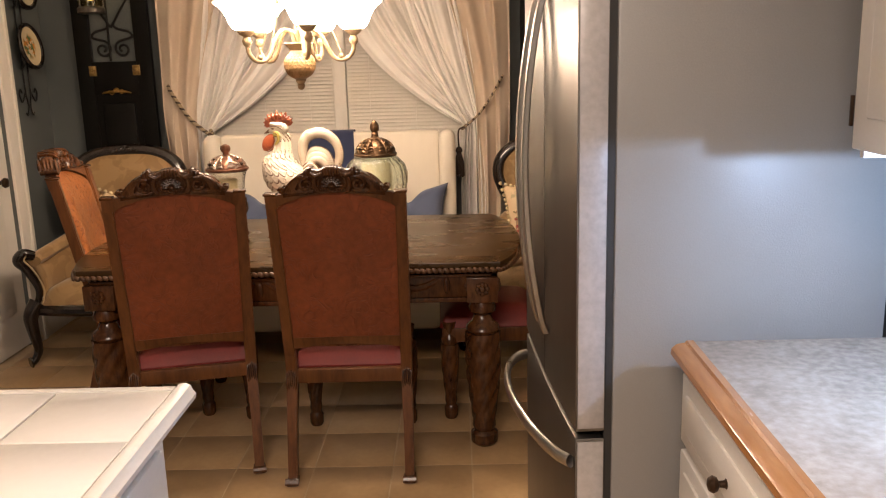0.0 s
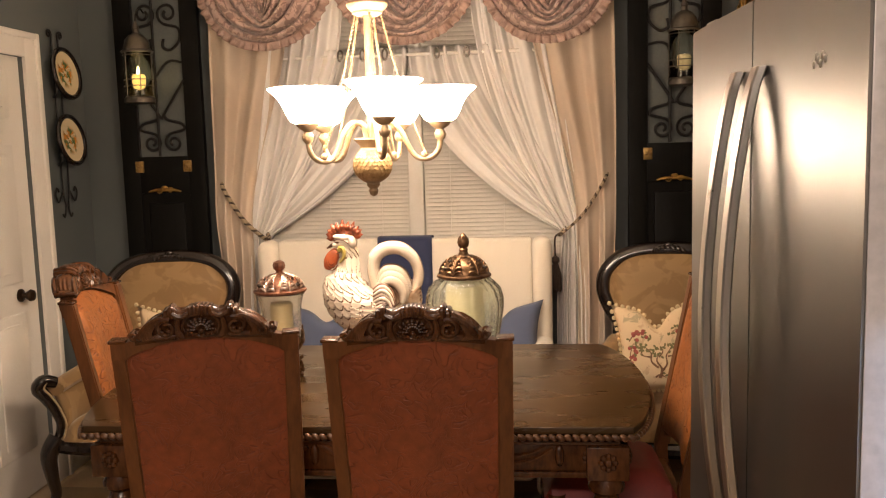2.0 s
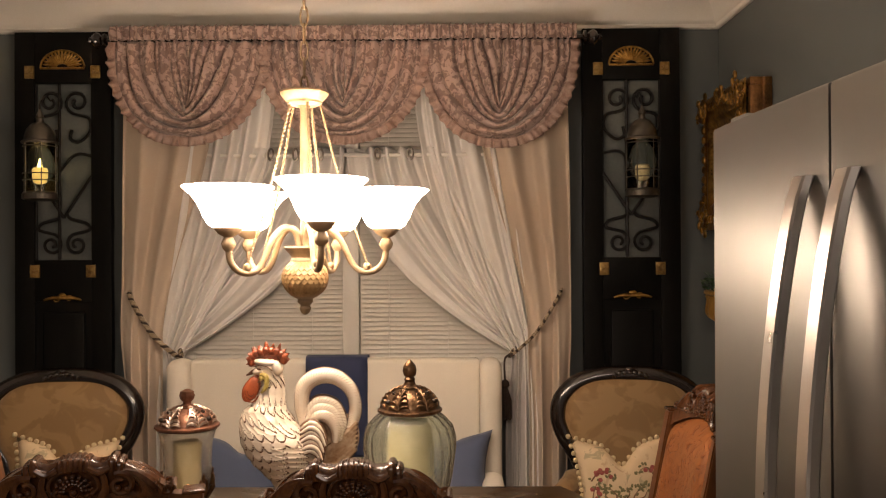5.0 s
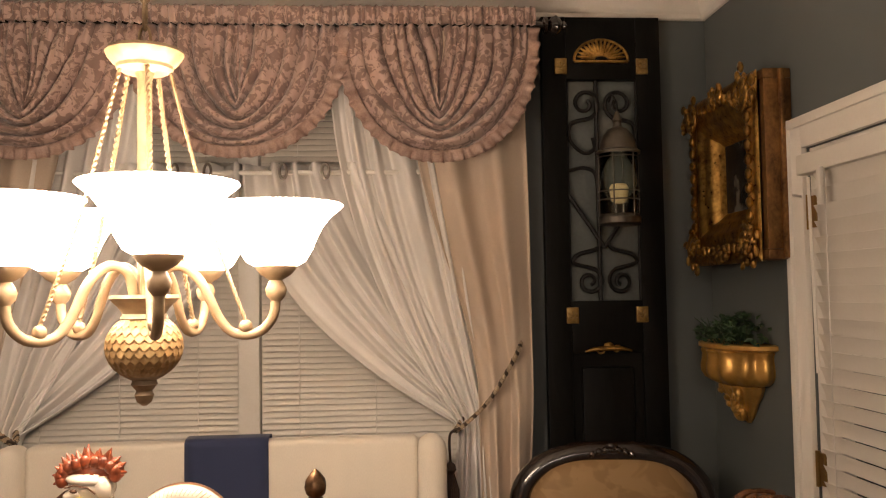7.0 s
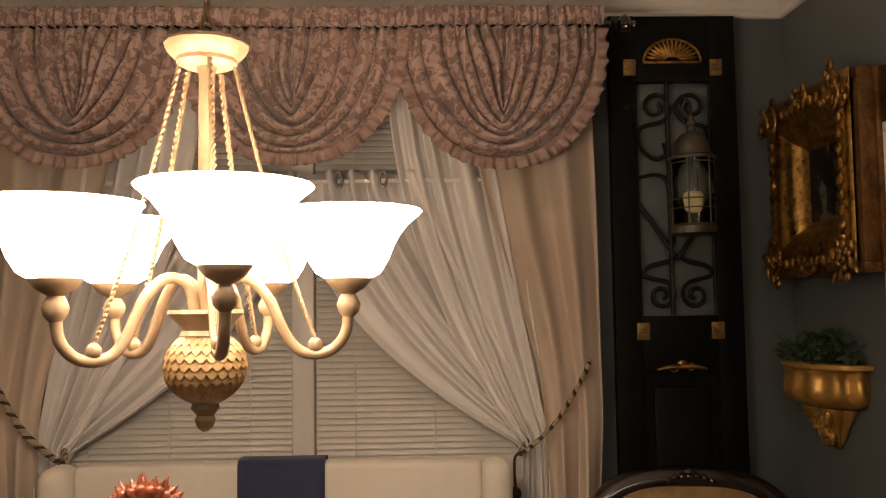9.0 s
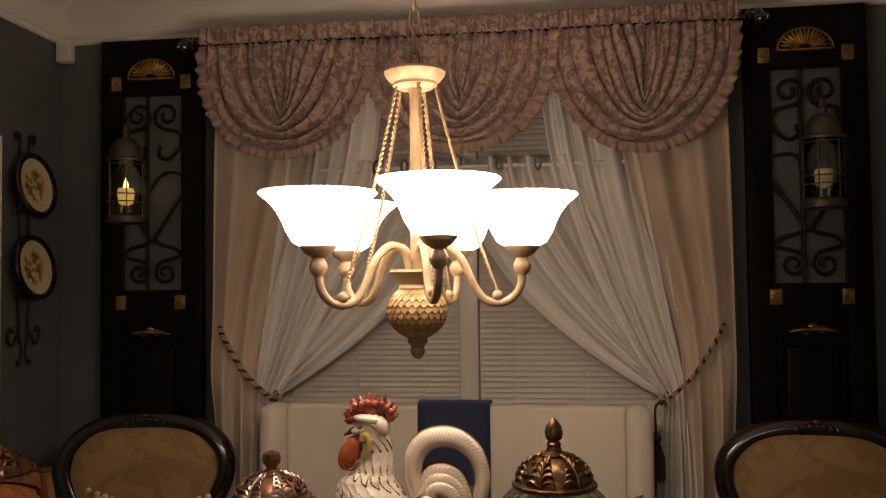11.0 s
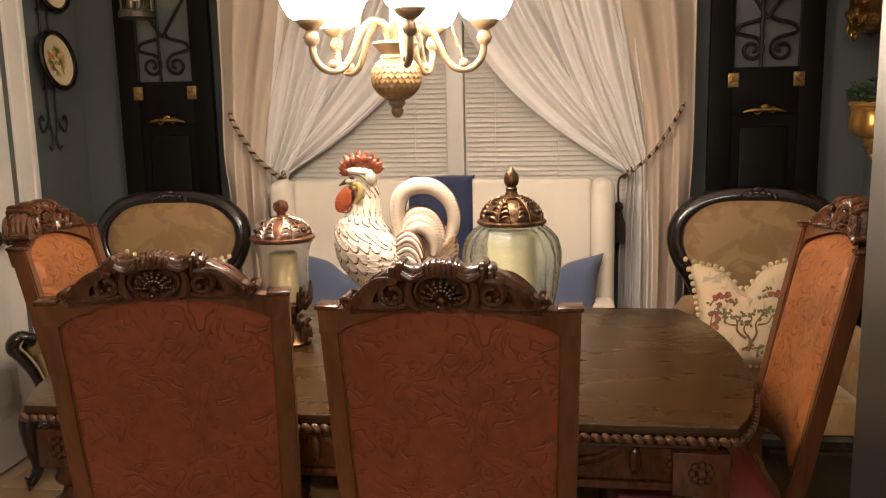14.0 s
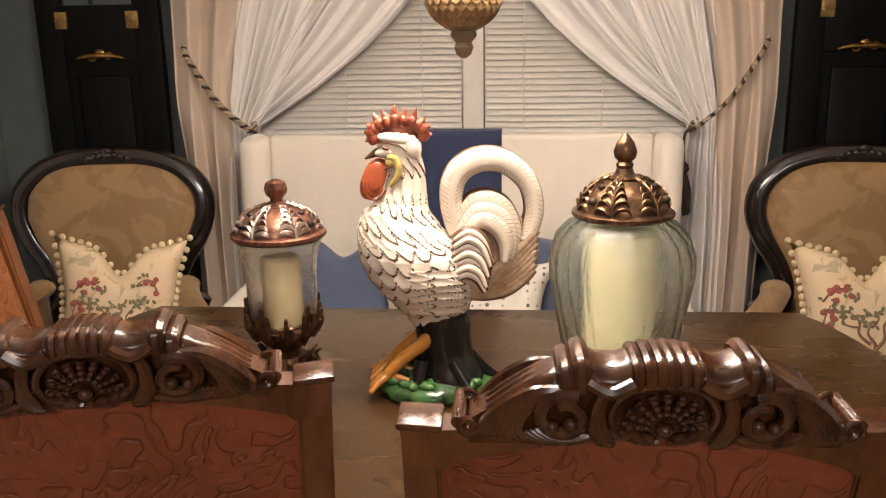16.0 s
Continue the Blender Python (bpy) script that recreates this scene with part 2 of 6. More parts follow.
def blob(bm, centre, size, turn=(0, 0, 0), seg=10, rings=7):
    unit_ball(bm, pose(*centre, *turn) @ Matrix.Diagonal((*size, 1)), seg, rings)
    return bm


def prism(bm, outline, depth, axis="y", at=0.0, bevel=0.0):
    """A flat outline of (a, b) points made solid: axis y takes (x, z), x takes (y, z), z takes (x, y)."""
    def put(a, b, d):
        return {"y": (a, d, b), "x": (d, a, b), "z": (a, b, d)}[axis]
    low = [bm.verts.new(put(a, b, at)) for a, b in outline]
    high = [bm.verts.new(put(a, b, at + depth)) for a, b in outline]
    n = len(outline)
    fs = [bm.faces.new(low), bm.faces.new(high[::-1])]
    for i in range(n):
        fs.append(bm.faces.new((low[i], high[i], high[(i + 1) % n], low[(i + 1) % n])))
    bmesh.ops.recalc_face_normals(bm, faces=fs)
    if bevel:
        es = {e for f in fs[:2] for e in f.edges}
        bmesh.ops.bevel(bm, geom=list(es), offset=bevel, segments=2, affect="EDGES", profile=0.5)
    return bm


def curve(points, n=6, closed=False):
    """A smooth line through points."""
    p = [Vector(q) for q in points]
    m = len(p)
    out = []
    for i in range(m if closed else m - 1):
        a, b, c, d = (p[(i + k) % m] if closed else p[min(max(i + k, 0), m - 1)] for k in (-1, 0, 1, 2))
        for s in range(n):
            t = s / n
            out.append(0.5 * (2 * b + (c - a) * t + (2 * a - 5 * b + 4 * c - d) * t * t + (3 * b - 3 * c + d - a) * t ** 3))
    if not closed:
        out.append(p[-1])
    return out


def spiral(cx, cz, r0, r1, a0, turns, n=22, y=0.0):
    return [(cx + (r0 + (r1 - r0) * i / n) * math.cos(a0 + turns * math.tau * i / n), y, cz + (r0 + (r1 - r0) * i / n) * math.sin(a0 + turns * math.tau * i / n)) for i in range(n + 1)]


def mesh_of(name, bm, material, crease=38):
    bmesh.ops.recalc_face_normals(bm, faces=bm.faces)
    me = bpy.data.meshes.new(name)
    bm.to_mesh(me)
    bm.free()
    for m in material if isinstance(material, (list, tuple)) else (material,):
        me.materials.append(m)
    me.polygons.foreach_set("use_smooth", [True] * len(me.polygons))
    me.set_sharp_from_angle(angle=radians(crease))
    return me


def part(name, bm, material, parent, label="", crease=38):
    ob = new(name, mesh_of(name, bm, material, crease))
    ob.parent = parent
    return tagged(ob, label)


def thing(name, label, category, m=None, group="", kind=""):
    ob = new(name)
    ob.empty_display_size = 0.1
    if m:
        ob.matrix_basis = m
    return tagged(ob, label, category, group, kind)


def solid(name, bm, material, label, category, group="", kind="", crease=38, m=None):
    ob = new(name, mesh_of(name, bm, material, crease))
    if m:
        ob.matrix_basis = m
    return tagged(ob, label, category, group, kind)


def thick(ob, t):
    mod = ob.modifiers.new("thickness", "SOLIDIFY")
    mod.thickness, mod.offset = t, 0.0
    return ob

# ---- the room ----
XL, XR, YB, YF, ZC = -2.42, 1.0, 5.15, -2.6, 2.80
WX0, WX1, WZ0, WZ1 = -1.56, 0.17, 0.86, 2.42          # window opening
DL0, DL1, DLZ = 3.73, 4.61, 2.018                      # door in the left wall
DR0, DR1, DRZ = 3.51, 4.422, 1.986                      # glazed door in the right wall


def structure(name, bm, material, label, category):
    return solid(name, bm, material, label, category, "", "structure")


bm = shape()
box(bm, XL - 0.14, WX0, YB, YB + 0.14, 0, ZC)
box(bm, WX1, XR + 0.14, YB, YB + 0.14, 0, ZC)
box(bm, WX0, WX1, YB, YB + 0.14, 0, WZ0)
box(bm, WX0, WX1, YB, YB + 0.14, WZ1, ZC)
wall_north = structure("wall_north", bm, WALL, "blue-grey painted wall with a wide window", "wall")
bm = shape()
box(bm, XL - 0.14, XL, YF, DL0, 0, ZC)
box(bm, XL - 0.14, XL, DL1, YB, 0, ZC)
box(bm, XL - 0.14, XL, DL0, DL1, DLZ, ZC)
structure("wall_west", bm, WALL, "blue-grey painted wall with a panelled door", "wall")
bm = shape()
box(bm, XR, XR + 0.14, YF, DR0, 0, ZC)
box(bm, XR, XR + 0.14, DR1, YB, 0, ZC)
box(bm, XR, XR + 0.14, DR0, DR1, DRZ, ZC)
structure("wall_east", bm, WALL, "blue-grey painted wall with a glazed door", "wall")
structure("wall_south", box(shape(), XL - 0.14, XR + 0.14, YF - 0.14, YF, 0, ZC), WALL, "plain painted wall that closes the kitchen", "wall")
structure("ceiling", box(shape(), XL - 0.14, XR + 0.14, YF - 0.14, YB + 0.14, ZC, ZC + 0.1), CEILING, "flat off-white painted ceiling", "ceiling")
floor = structure("floor", box(shape(), XL - 0.14, XR + 0.14, YF - 0.14, YB + 0.14, -0.1, -0.0014), GROUT, "tan ceramic tile floor with pale grout joints", "floor")


def crown(name, run):
    """Stepped crown moulding along a wall."""
    prof = [(0, -0.21), (0.012, -0.21), (0.018, -0.204), (0.018, -0.188), (0.026, -0.180), (0.030, -0.168), (0.036, -0.140), (0.052, -0.106), (0.080, -0.074), (0.112, -0.056),
            (0.124, -0.050), (0.126, -0.038), (0.138, -0.034), (0.142, -0.022), (0.158, -0.014), (0.164, 0), (0, 0)]
    bm = shape()
    run(bm, prof)
    structure(name, bm, WHITE, "white stepped crown moulding below the ceiling", "crown moulding")


def along_x(x0, x1, y, s):
    return lambda bm, prof: prism(bm, [(y + s * a, ZC + b - 0.002) for a, b in prof], x1 - x0, "x", x0)


def along_y(y0, y1, x, s):
    return lambda bm, prof: prism(bm, [(x + s * a, ZC + b - 0.002) for a, b in prof], y1 - y0, "y", y0)


crown("crown_moulding", along_x(XL, XR, YB - 0.001, -1))
crown("crown_moulding", along_y(YF, YB - 0.001, XL + 0.001, 1))
crown("crown_moulding", along_y(YF, YB - 0.001, XR - 0.001, -1))
for name, b in (("baseboard", (XL + 0.001, XR - 0.001, YB - 0.016, YB - 0.001)), ("baseboard", (XL + 0.001, XL + 0.016, DL1 + 0.12, YB - 0.02)),
                ("baseboard", (XL + 0.001, XL + 0.016, YF, DL0 - 0.12)), ("baseboard", (XR - 0.016, XR - 0.001, DR1 + 0.11, YB - 0.02))):
    structure(name, box(shape(), *b, 0.0, 0.13, 0.004), WHITE, "white painted wooden baseboard", "baseboard")


def casing(parent, x, s, y0, y1, z, w):
    """Moulded door casing on a side wall; s points into the room."""
    for a, b in ((y0 - w, y0), (y1, y1 + w)):
        bm = shape()
        box(bm, min(x, x + s * 0.018), max(x, x + s * 0.018), a, b, 0, z + w, 0.003)
        box(bm, min(x, x + s * 0.028), max(x, x + s * 0.028), a + (0 if a < y0 else w - 0.03), a + (0.03 if a < y0 else w), 0, z + w, 0.004)
        part("casing_side", bm, WHITE, parent)
    bm = shape()
    box(bm, min(x, x + s * 0.0175), max(x, x + s * 0.0175), y0 - w + 0.001, y1 + w - 0.001, z, z + w - 0.001, 0.003)
    box(bm, min(x, x + s * 0.0275), max(x, x + s * 0.0275), y0 - w + 0.001, y1 + w - 0.001, z + w - 0.03, z + w - 0.001, 0.004)
    part("casing_head", bm, WHITE, parent)


door_1 = thing("door_1", "closed white six-panel interior door in white casing", "door", None, "", "structure")
casing(door_1, XL, 1, DL0, DL1, DLZ, 0.115)
bm = shape()
box(bm, XL - 0.06, XL - 0.02, DL0, DL1, 0.01, DLZ)
part("door_leaf", bm, WHITE, door_1)
wd = DL1 - DL0
for k, (z0, z1) in enumerate(((0.22, 0.86), (1.0, 1.62), (1.74, 1.95))):
    for y0 in (DL0 + 0.11, DL0 + wd / 2 + 0.05):
        y1 = y0 + wd / 2 - 0.16
        bm = shape()
        box(bm, XL - 0.022, XL - 0.012, y0, y1, z0, z1, 0.004)
        box(bm, XL - 0.02, XL - 0.004, y0 + 0.045, y1 - 0.045, z0 + 0.045, z1 - 0.045, 0.008)
        part("panel", bm, WHITE, door_1)
bm = shape()
lathe(bm, [(0.030, 0), (0.030, 0.006), (0.012, 0.012), (0.011, 0.032), (0.022, 0.038), (0.028, 0.050), (0.024, 0.062), (0.008, 0.068)], 18)
bmesh.ops.transform(bm, matrix=pose(XL - 0.019, 4.475, 0.938, 0, 90, 0), verts=bm.verts)
part("door_knob", bm, surface("bronze", (0.06, 0.035, 0.02), 0.35, 0.8), door_1, "dark bronze round door knob")

# floor tiles
TILE_BM = box(shape(), -0.148, 0.148, -0.148, 0.148, -0.01, 0.0, 0.0022)
tile_mesh = mesh_of("tile", TILE_BM, TILE)

# ---- dining table ----
TX, TY, TZ = -0.66, 3.675, 0.765


def twisted_leg(bm, x, y, z0, z1, r):
    h = z1 - z0
    lathe(bm, [(r * 0.62, z0), (r * 0.80, z0 + 0.012), (r * 0.82, z0 + 0.05), (r * 0.6, z0 + 0.062), (r * 0.72, z0 + 0.08), (r * 0.66, z0 + 0.11)], 20, (x, y))
    prof = [(r * (0.66 + 0.36 * math.sin(math.pi * min(1, (i / 30) * 0.62))), z0 + 0.11 + (h * 0.60) * i / 30) for i in range(31)]
    lathe(bm, prof, 42, (x, y), lambda a, z, rr: rr * (1 + 0.13 * abs(math.cos(3.5 * (a - z * 11.0))) - 0.06))
    t = z0 + 0.11 + h * 0.60
    lathe(bm, [(r * 0.9, t), (r * 1.02, t + 0.012), (r * 0.95, t + 0.028), (r * 0.62, t + 0.045), (r * 0.5, t + 0.07), (r * 0.78, t + 0.085), (r * 0.82, t + 0.1), (r * 0.6, z1)], 20, (x, y))


table = thing("dining_table", "dark walnut dining table with carved gadrooned edge and twisted legs", "table", pose(TX, TY, 0))


def table_outline(grow):
    pts = []
    hx, hy, bow = 0.815 + grow, 0.525 + grow, 0.105
    for i in range(17):
        s = -1 + 2 * i / 16
        pts.append((hx + bow * (1 - s * s) ** 0.8, hy * s))
    return pts + [(-x, -y) for x, y in pts]


part("tabletop", prism(shape(), table_outline(-0.012), 0.022, "z", TZ - 0.022, 0.004), TOP_WOOD, table)
part("lower_moulding", prism(shape(), table_outline(-0.045), 0.012, "z", TZ - 0.064, 0.004), WOOD, table)
bm = shape()
line = [Vector((x, y, 0)) for x, y in table_outline(-0.006)]
step = 0.022
for a, b in zip(line, line[1:] + line[:1]):
    n = max(1, round((b - a).length / step))
    for k in range(n):
        p = a.lerp(b, (k + 0.5) / n)
        ang = math.degrees(math.atan2((b - a).y, (b - a).x))
        blob(bm, (p.x, p.y, TZ - 0.029), (0.0145, 0.0085, 0.0095), (0, 34, ang), 8, 5)
part("gadroon_edge", bm, surface("mottled_carved_walnut", (0.13, 0.06, 0.027), 0.30, 0, (0.045, 0.018, 0.008), 30, 80, 0.2, coat=0.2), table, "carved rope edge in lighter mottled walnut")
for y in (-0.455, 0.435):
    bm = shape()
    box(bm, -0.74, 0.74, y, y + 0.02, 0.615, TZ - 0.064, 0.003)
    box(bm, -0.76, 0.76, y - 0.008, y + 0.028, 0.596, 0.614, 0.004)
    for k in range(6):
        x = -0.60 + k * 0.24
        if k < 5:
            tube(bm, [(x + 0.02 + 0.2 * t, y - 0.004 if y < 0 else y + 0.024, 0.685 - 0.045 * math.sin(math.pi * t)) for t in (0, .15, .3, .5, .7, .85, 1)], 0.007, 6)
            tube(bm, [(x + 0.04 + 0.16 * t, y - 0.004 if y < 0 else y + 0.024, 0.69 - 0.028 * math.sin(math.pi * t)) for t in (0, .25, .5, .75, 1)], 0.005, 6)
        blob(bm, (x, y - 0.002 if y < 0 else y + 0.022, 0.662), (0.014, 0.012, 0.034), (0, 0, 0), 8, 6)
    part("apron", bm, WOOD, table)
for x in (-0.78, 0.76):
    bm = shape()
    box(bm, x, x + 0.02, -0.43, 0.43, 0.615, TZ - 0.064, 0.003)
    part("apron", bm, WOOD, table)
for x in (-0.735, 0.735):
    for y in (-0.435, 0.435):
        leg = part("leg", box(shape(), x - 0.06, x + 0.06, y - 0.06, y + 0.06, 0.60, TZ - 0.066, 0.004), WOOD, table)
        bm = shape()
        twisted_leg(bm, x, y, 0, 0.602, 0.066)
        part("twisted_post", bm, WOOD, leg)
        bm = shape()
        for sx, sy, rz in ((0, -0.061, 0), (0, 0.061, 0), (-0.061, 0, 90), (0.061, 0, 90)):
            for k in range(8):
                a = k * math.tau / 8
                cx, cz = 0.019 * math.cos(a), 0.655 + 0.019 * math.sin(a)
                blob(bm, (x + (cx if rz == 0 else sx), y + (sy if rz == 0 else cx), cz), (0.010, 0.010, 0.010), (0, 0, 0), 6, 5)
            blob(bm, (x + sx, y + sy, 0.655), (0.014, 0.014, 0.014), (0, 0, 0), 6, 5)
        tagged(part("rosette", bm, WOOD, leg), kind="stuff")


# ---- dining chairs ----
def dining_chair():
    """Faces +y, stands on its own origin."""
    c = thing("dining_chair", "carved walnut dining chair, tooled brown leather back and red seat", "chair", None, "chairs round the table")
    yb = -0.20

    def rake(ob):
        for v in ob.data.vertices:
            z = v.co.z
            v.co.y -= 0.205 * max(0, z - 0.46) + 0.28 * max(0, 0.38 - z)
            if z > 0.46:
                v.co.y -= 0.038 * max(0, 1 - (v.co.x / 0.215) ** 2)

    def strip(xs, low, high, y0, y1):
        """A curved board between two lines, cut upright along its length."""
        bm = shape()
        cols = [[bm.verts.new((x, y, z)) for y, z in ((y0, low(x)), (y0, high(x)), (y1, high(x)), (y1, low(x)))] for x in xs]
        for a, b in zip(cols, cols[1:]):
            for i in range(4):
                bm.faces.new((a[i], b[i], b[(i + 1) % 4], a[(i + 1) % 4]))
        bm.faces.new(cols[0]), bm.faces.new(cols[-1][::-1])
        return bm
    for s in (-1, 1):
        bm = shape()
        pts = [(s * 0.215, yb, 0.0), (s * 0.215, yb, 0.2), (s * 0.212, yb, 0.38), (s * 0.213, yb, 0.46), (s * 0.218, yb, 0.80), (s * 0.221, yb, 1.075)]
        hw = [0.017, 0.018, 0.021, 0.021, 0.020, 0.019]
        rows = [[bm.verts.new((x + a * w, y + b * 0.022, z)) for a, b in ((-1, -1), (1, -1), (1, 1), (-1, 1))] for (x, y, z), w in zip(pts, hw)]
        for a, b in zip(rows, rows[1:]):
            for i in range(4):
                bm.faces.new((a[i], a[(i + 1) % 4], b[(i + 1) % 4], b[i]))
        bm.faces.new(rows[0][::-1]), bm.faces.new(rows[-1])
        bmesh.ops.bevel(bm, geom=list(bm.edges), offset=0.004, segments=2, affect="EDGES")
        post = part("rear_post", bm, WOOD_POST, c)
        rake(post)
        bm = shape()
        for k in range(-2, 3):
            blob(bm, (s * 0.214 + k * 0.0075, yb - 0.022, 0.375 - abs(k) * 0.006), (0.005, 0.008, 0.034), (0, 0, 0), 6, 5)
        box(bm, s * 0.215 - 0.022, s * 0.215 + 0.022, yb - 0.04, yb + 0.012, 0.0, 0.022, 0.006)
        tube(bm, [(s * 0.215 - 0.024, yb - 0.038, 0.017), (s * 0.215 + 0.024, yb - 0.038, 0.017)], 0.012, 8)
        rake(tagged(part("carved_foot", bm, WOOD, post), kind="stuff"))
        bm = shape()
        twisted_leg(bm, s * 0.20, 0.205, 0, 0.375, 0.036)
        part("front_leg", bm, WOOD, c)
        bm = shape()
        box(bm, s * 0.21 - 0.012, s * 0.21 + 0.012, yb + 0.02, 0.22, 0.345, 0.405, 0.004)
        part("side_rail", bm, WOOD_POST, c)
    part("rear_rail", box(shape(), -0.20, 0.20, yb - 0.012, yb + 0.014, 0.348, 0.402, 0.004), WOOD_POST, c)
    bm = shape()
    prism(bm, [(-0.22, 0.405), (-0.22, 0.36), (-0.15, 0.345), (-0.06, 0.33), (0.06, 0.33), (0.15, 0.345), (0.22, 0.36), (0.22, 0.405)], 0.024, "y", 0.21, 0.004)
    part("front_rail", bm, WOOD_POST, c)

    def cushion(u, v):
        x, y = -0.215 + 0.43 * u, yb + 0.015 + 0.43 * v
        e = min(1, 6 * u, 6 * (1 - u), 6 * v, 6 * (1 - v))
        return (x, y, 0.408 + 0.075 * max(e, 0) ** 0.45 + 0.012 * math.sin(math.pi * u) * math.sin(math.pi * v))
    bm = shape()
    grid(bm, cushion, 18, 18)
    box(bm, -0.213, 0.213, yb + 0.017, 0.228, 0.400, 0.412)
    part("seat", bm, RED, c, "red leather padded seat")
    # arched lower rail of the back
    hump = lambda x: math.sin(math.pi * (x + 0.2) / 0.4)
    bm = strip([-0.2 + 0.4 * i / 16 for i in range(17)], lambda x: 0.490 + 0.028 * hump(x), lambda x: 0.535 + 0.012 * hump(x), yb - 0.018, yb + 0.008)
    rake(part("lower_back_rail", bm, WOOD_POST, c))

    def arch(x):
        return 1.039 + 0.052 * (1 - min(1, abs(x) / 0.20) ** 2.0)
    rake(part("back_panel", strip([-0.202 + 0.404 * i / 24 for i in range(25)], lambda x: 0.53, arch, yb - 0.016, yb - 0.004), LEATHER, c, "brown leather back tooled with scrolls", 60))

    def pad(u, v):
        x = -0.195 + 0.39 * u
        z = 0.50 + (arch(x) - 0.01 - 0.50) * v
        e = max(0, min(1, 7 * u, 7 * (1 - u), 7 * v, 7 * (1 - v)))
        return (x, yb + 0.006 + 0.045 * e ** 0.5 - 0.004 * v, z)
    bm = shape()
    grid(bm, pad, 16, 22)
    rake(part("back_upholstery", bm, PAISLEY, c, "rust orange paisley cloth on the back's front", 60))
    # plain arched top rail, and on it a carved crest with shell, scrolls and leaves
    def rail_top(x):
        a = abs(x)
        return 1.076 + 0.030 * max(0.0, 1 - a / 0.205) ** 0.8 if a < 0.205 else 1.076
    xs = [-0.2385 + 0.477 * i / 48 for i in range(49)]
    rail = part("top_rail", strip(xs, lambda x: arch(x) - 0.004 if abs(x) < 0.198 else 1.030, rail_top, yb - 0.026, yb + 0.012), WOOD_POST, c)
    rake(rail)
    for s in (-1, 1):
        cap = part("post_cap", box(shape(), s * 0.221 - 0.023, s * 0.221 + 0.023, yb - 0.028, yb + 0.026, 1.074, 1.083, 0.003), WOOD, c)
        rake(cap)

    def crest_top(x):
        a = abs(x)
        if a < 0.066:
            return 1.166
        if a < 0.088:
            return 1.158
        return 1.152 - 0.052 * ((a - 0.088) / 0.082) ** 1.15
    xs = [-0.172 + 0.344 * i / 60 for i in range(61)]
    crest = part("crest_rail", strip(xs, lambda x: rail_top(x) - 0.012, crest_top, yb - 0.030, yb + 0.012), WOOD, c, "carved dark walnut crest")
    rake(crest)
    for side in (-1, 1):
        y = yb - 0.041 if side < 0 else yb + 0.020
        bm = shape()
        # scallop: beaded ribs fanned from a hub, in a raised oval rim
        for k in range(9):
            a = math.radians(2 + 176 * k / 8)
            rx, rz = 0.036 * math.cos(a), 0.034 * math.sin(a)
            tube(bm, [(0.006 * math.cos(a), y, 1.113 + 0.004 * math.sin(a)), (0.55 * rx, y + side * 0.006, 1.113 + 0.55 * rz), (rx, y + side * 0.003, 1.113 + rz)], lambda t: 0.0012 + 0.0030 * t, 6)
            for q in (0.45, 0.65, 0.85):
                blob(bm, (rx * q, y + side * 0.007, 1.113 + rz * q), (0.0030 + 0.002 * q, 0.004, 0.0026 + 0.001 * q), (0, 0, 0), 6, 4)
        blob(bm, (0, y + side * 0.005, 1.110), (0.0085, 0.009, 0.0075), (0, 0, 0), 10, 7)
        for sx in (-1, 1):
            tube(bm, [(sx * x, y + side * 0.002, z) for x, _, z in curve([(0.004, 0, 1.096), (0.024, 0, 1.098), (0.041, 0, 1.110), (0.045, 0, 1.126), (0.034, 0, 1.145), (0.014, 0, 1.153), (0.0, 0, 1.153)], 5)], 0.0042, 7)
            for q in range(3):
                blob(bm, (sx * (0.014 + 0.010 * q), y + side * 0.003, 1.101 + 0.0025 * q), (0.009, 0.008, 0.0055), (0, -sx * (14 + 12 * q), 0), 8, 5)
        rake(tagged(part("shell", bm, WOOD, crest), kind="stuff"))
    for s in (-1, 1):
        bm = shape()
        for y, o in ((yb - 0.041, -1), (yb + 0.020, 1)):
            # leaves hugging the shell
            for k in range(4):
                leaf = curve([(0.050 + 0.001 * k, 0, 1.152 - 0.007 * k), (0.057 + 0.001 * k, 0, 1.132 - 0.007 * k), (0.056 - 0.001 * k, 0, 1.114 - 0.006 * k), (0.047 - 0.002 * k, 0, 1.101 - 0.003 * k)], 5)
                tube(bm, [(s * p.x, y + o * 0.002, p.z) for p in leaf], lambda t: 0.0068 * math.sin(math.pi * (0.12 + 0.78 * t)) + 0.0008, 7)
            # volute with round eyes
            tube(bm, [(s * x, y + o * 0.003, z) for x, _, z in spiral(0.086, 1.119, 0.025, 0.010, 2.0, -1.15, 26)], lambda t: 0.0085 - 0.003 * t, 8)
            blob(bm, (s * 0.081, y + o * 0.004, 1.112), (0.0075, 0.009, 0.0075), (0, 0, 0), 10, 7)
            blob(bm, (s * 0.097, y + o * 0.004, 1.109), (0.0070, 0.009, 0.0070), (0, 0, 0), 10, 7)
            # acanthus ribs falling outwards and curling under
            for k in range(6):
                f = k / 5
                fall = curve([(0.088 + 0.008 * f, 0, 1.147 - 0.006 * f), (0.112 + 0.002 * f, 0, 1.141 - 0.012 * f), (0.134 - 0.008 * f, 0, 1.124 - 0.010 * f), (0.150 - 0.022 * f, 0, 1.106 - 0.006 * f), (0.158 - 0.038 * f, 0, 1.094 - 0.002 * f), (0.152 - 0.040 * f, 0, 1.089)], 5)
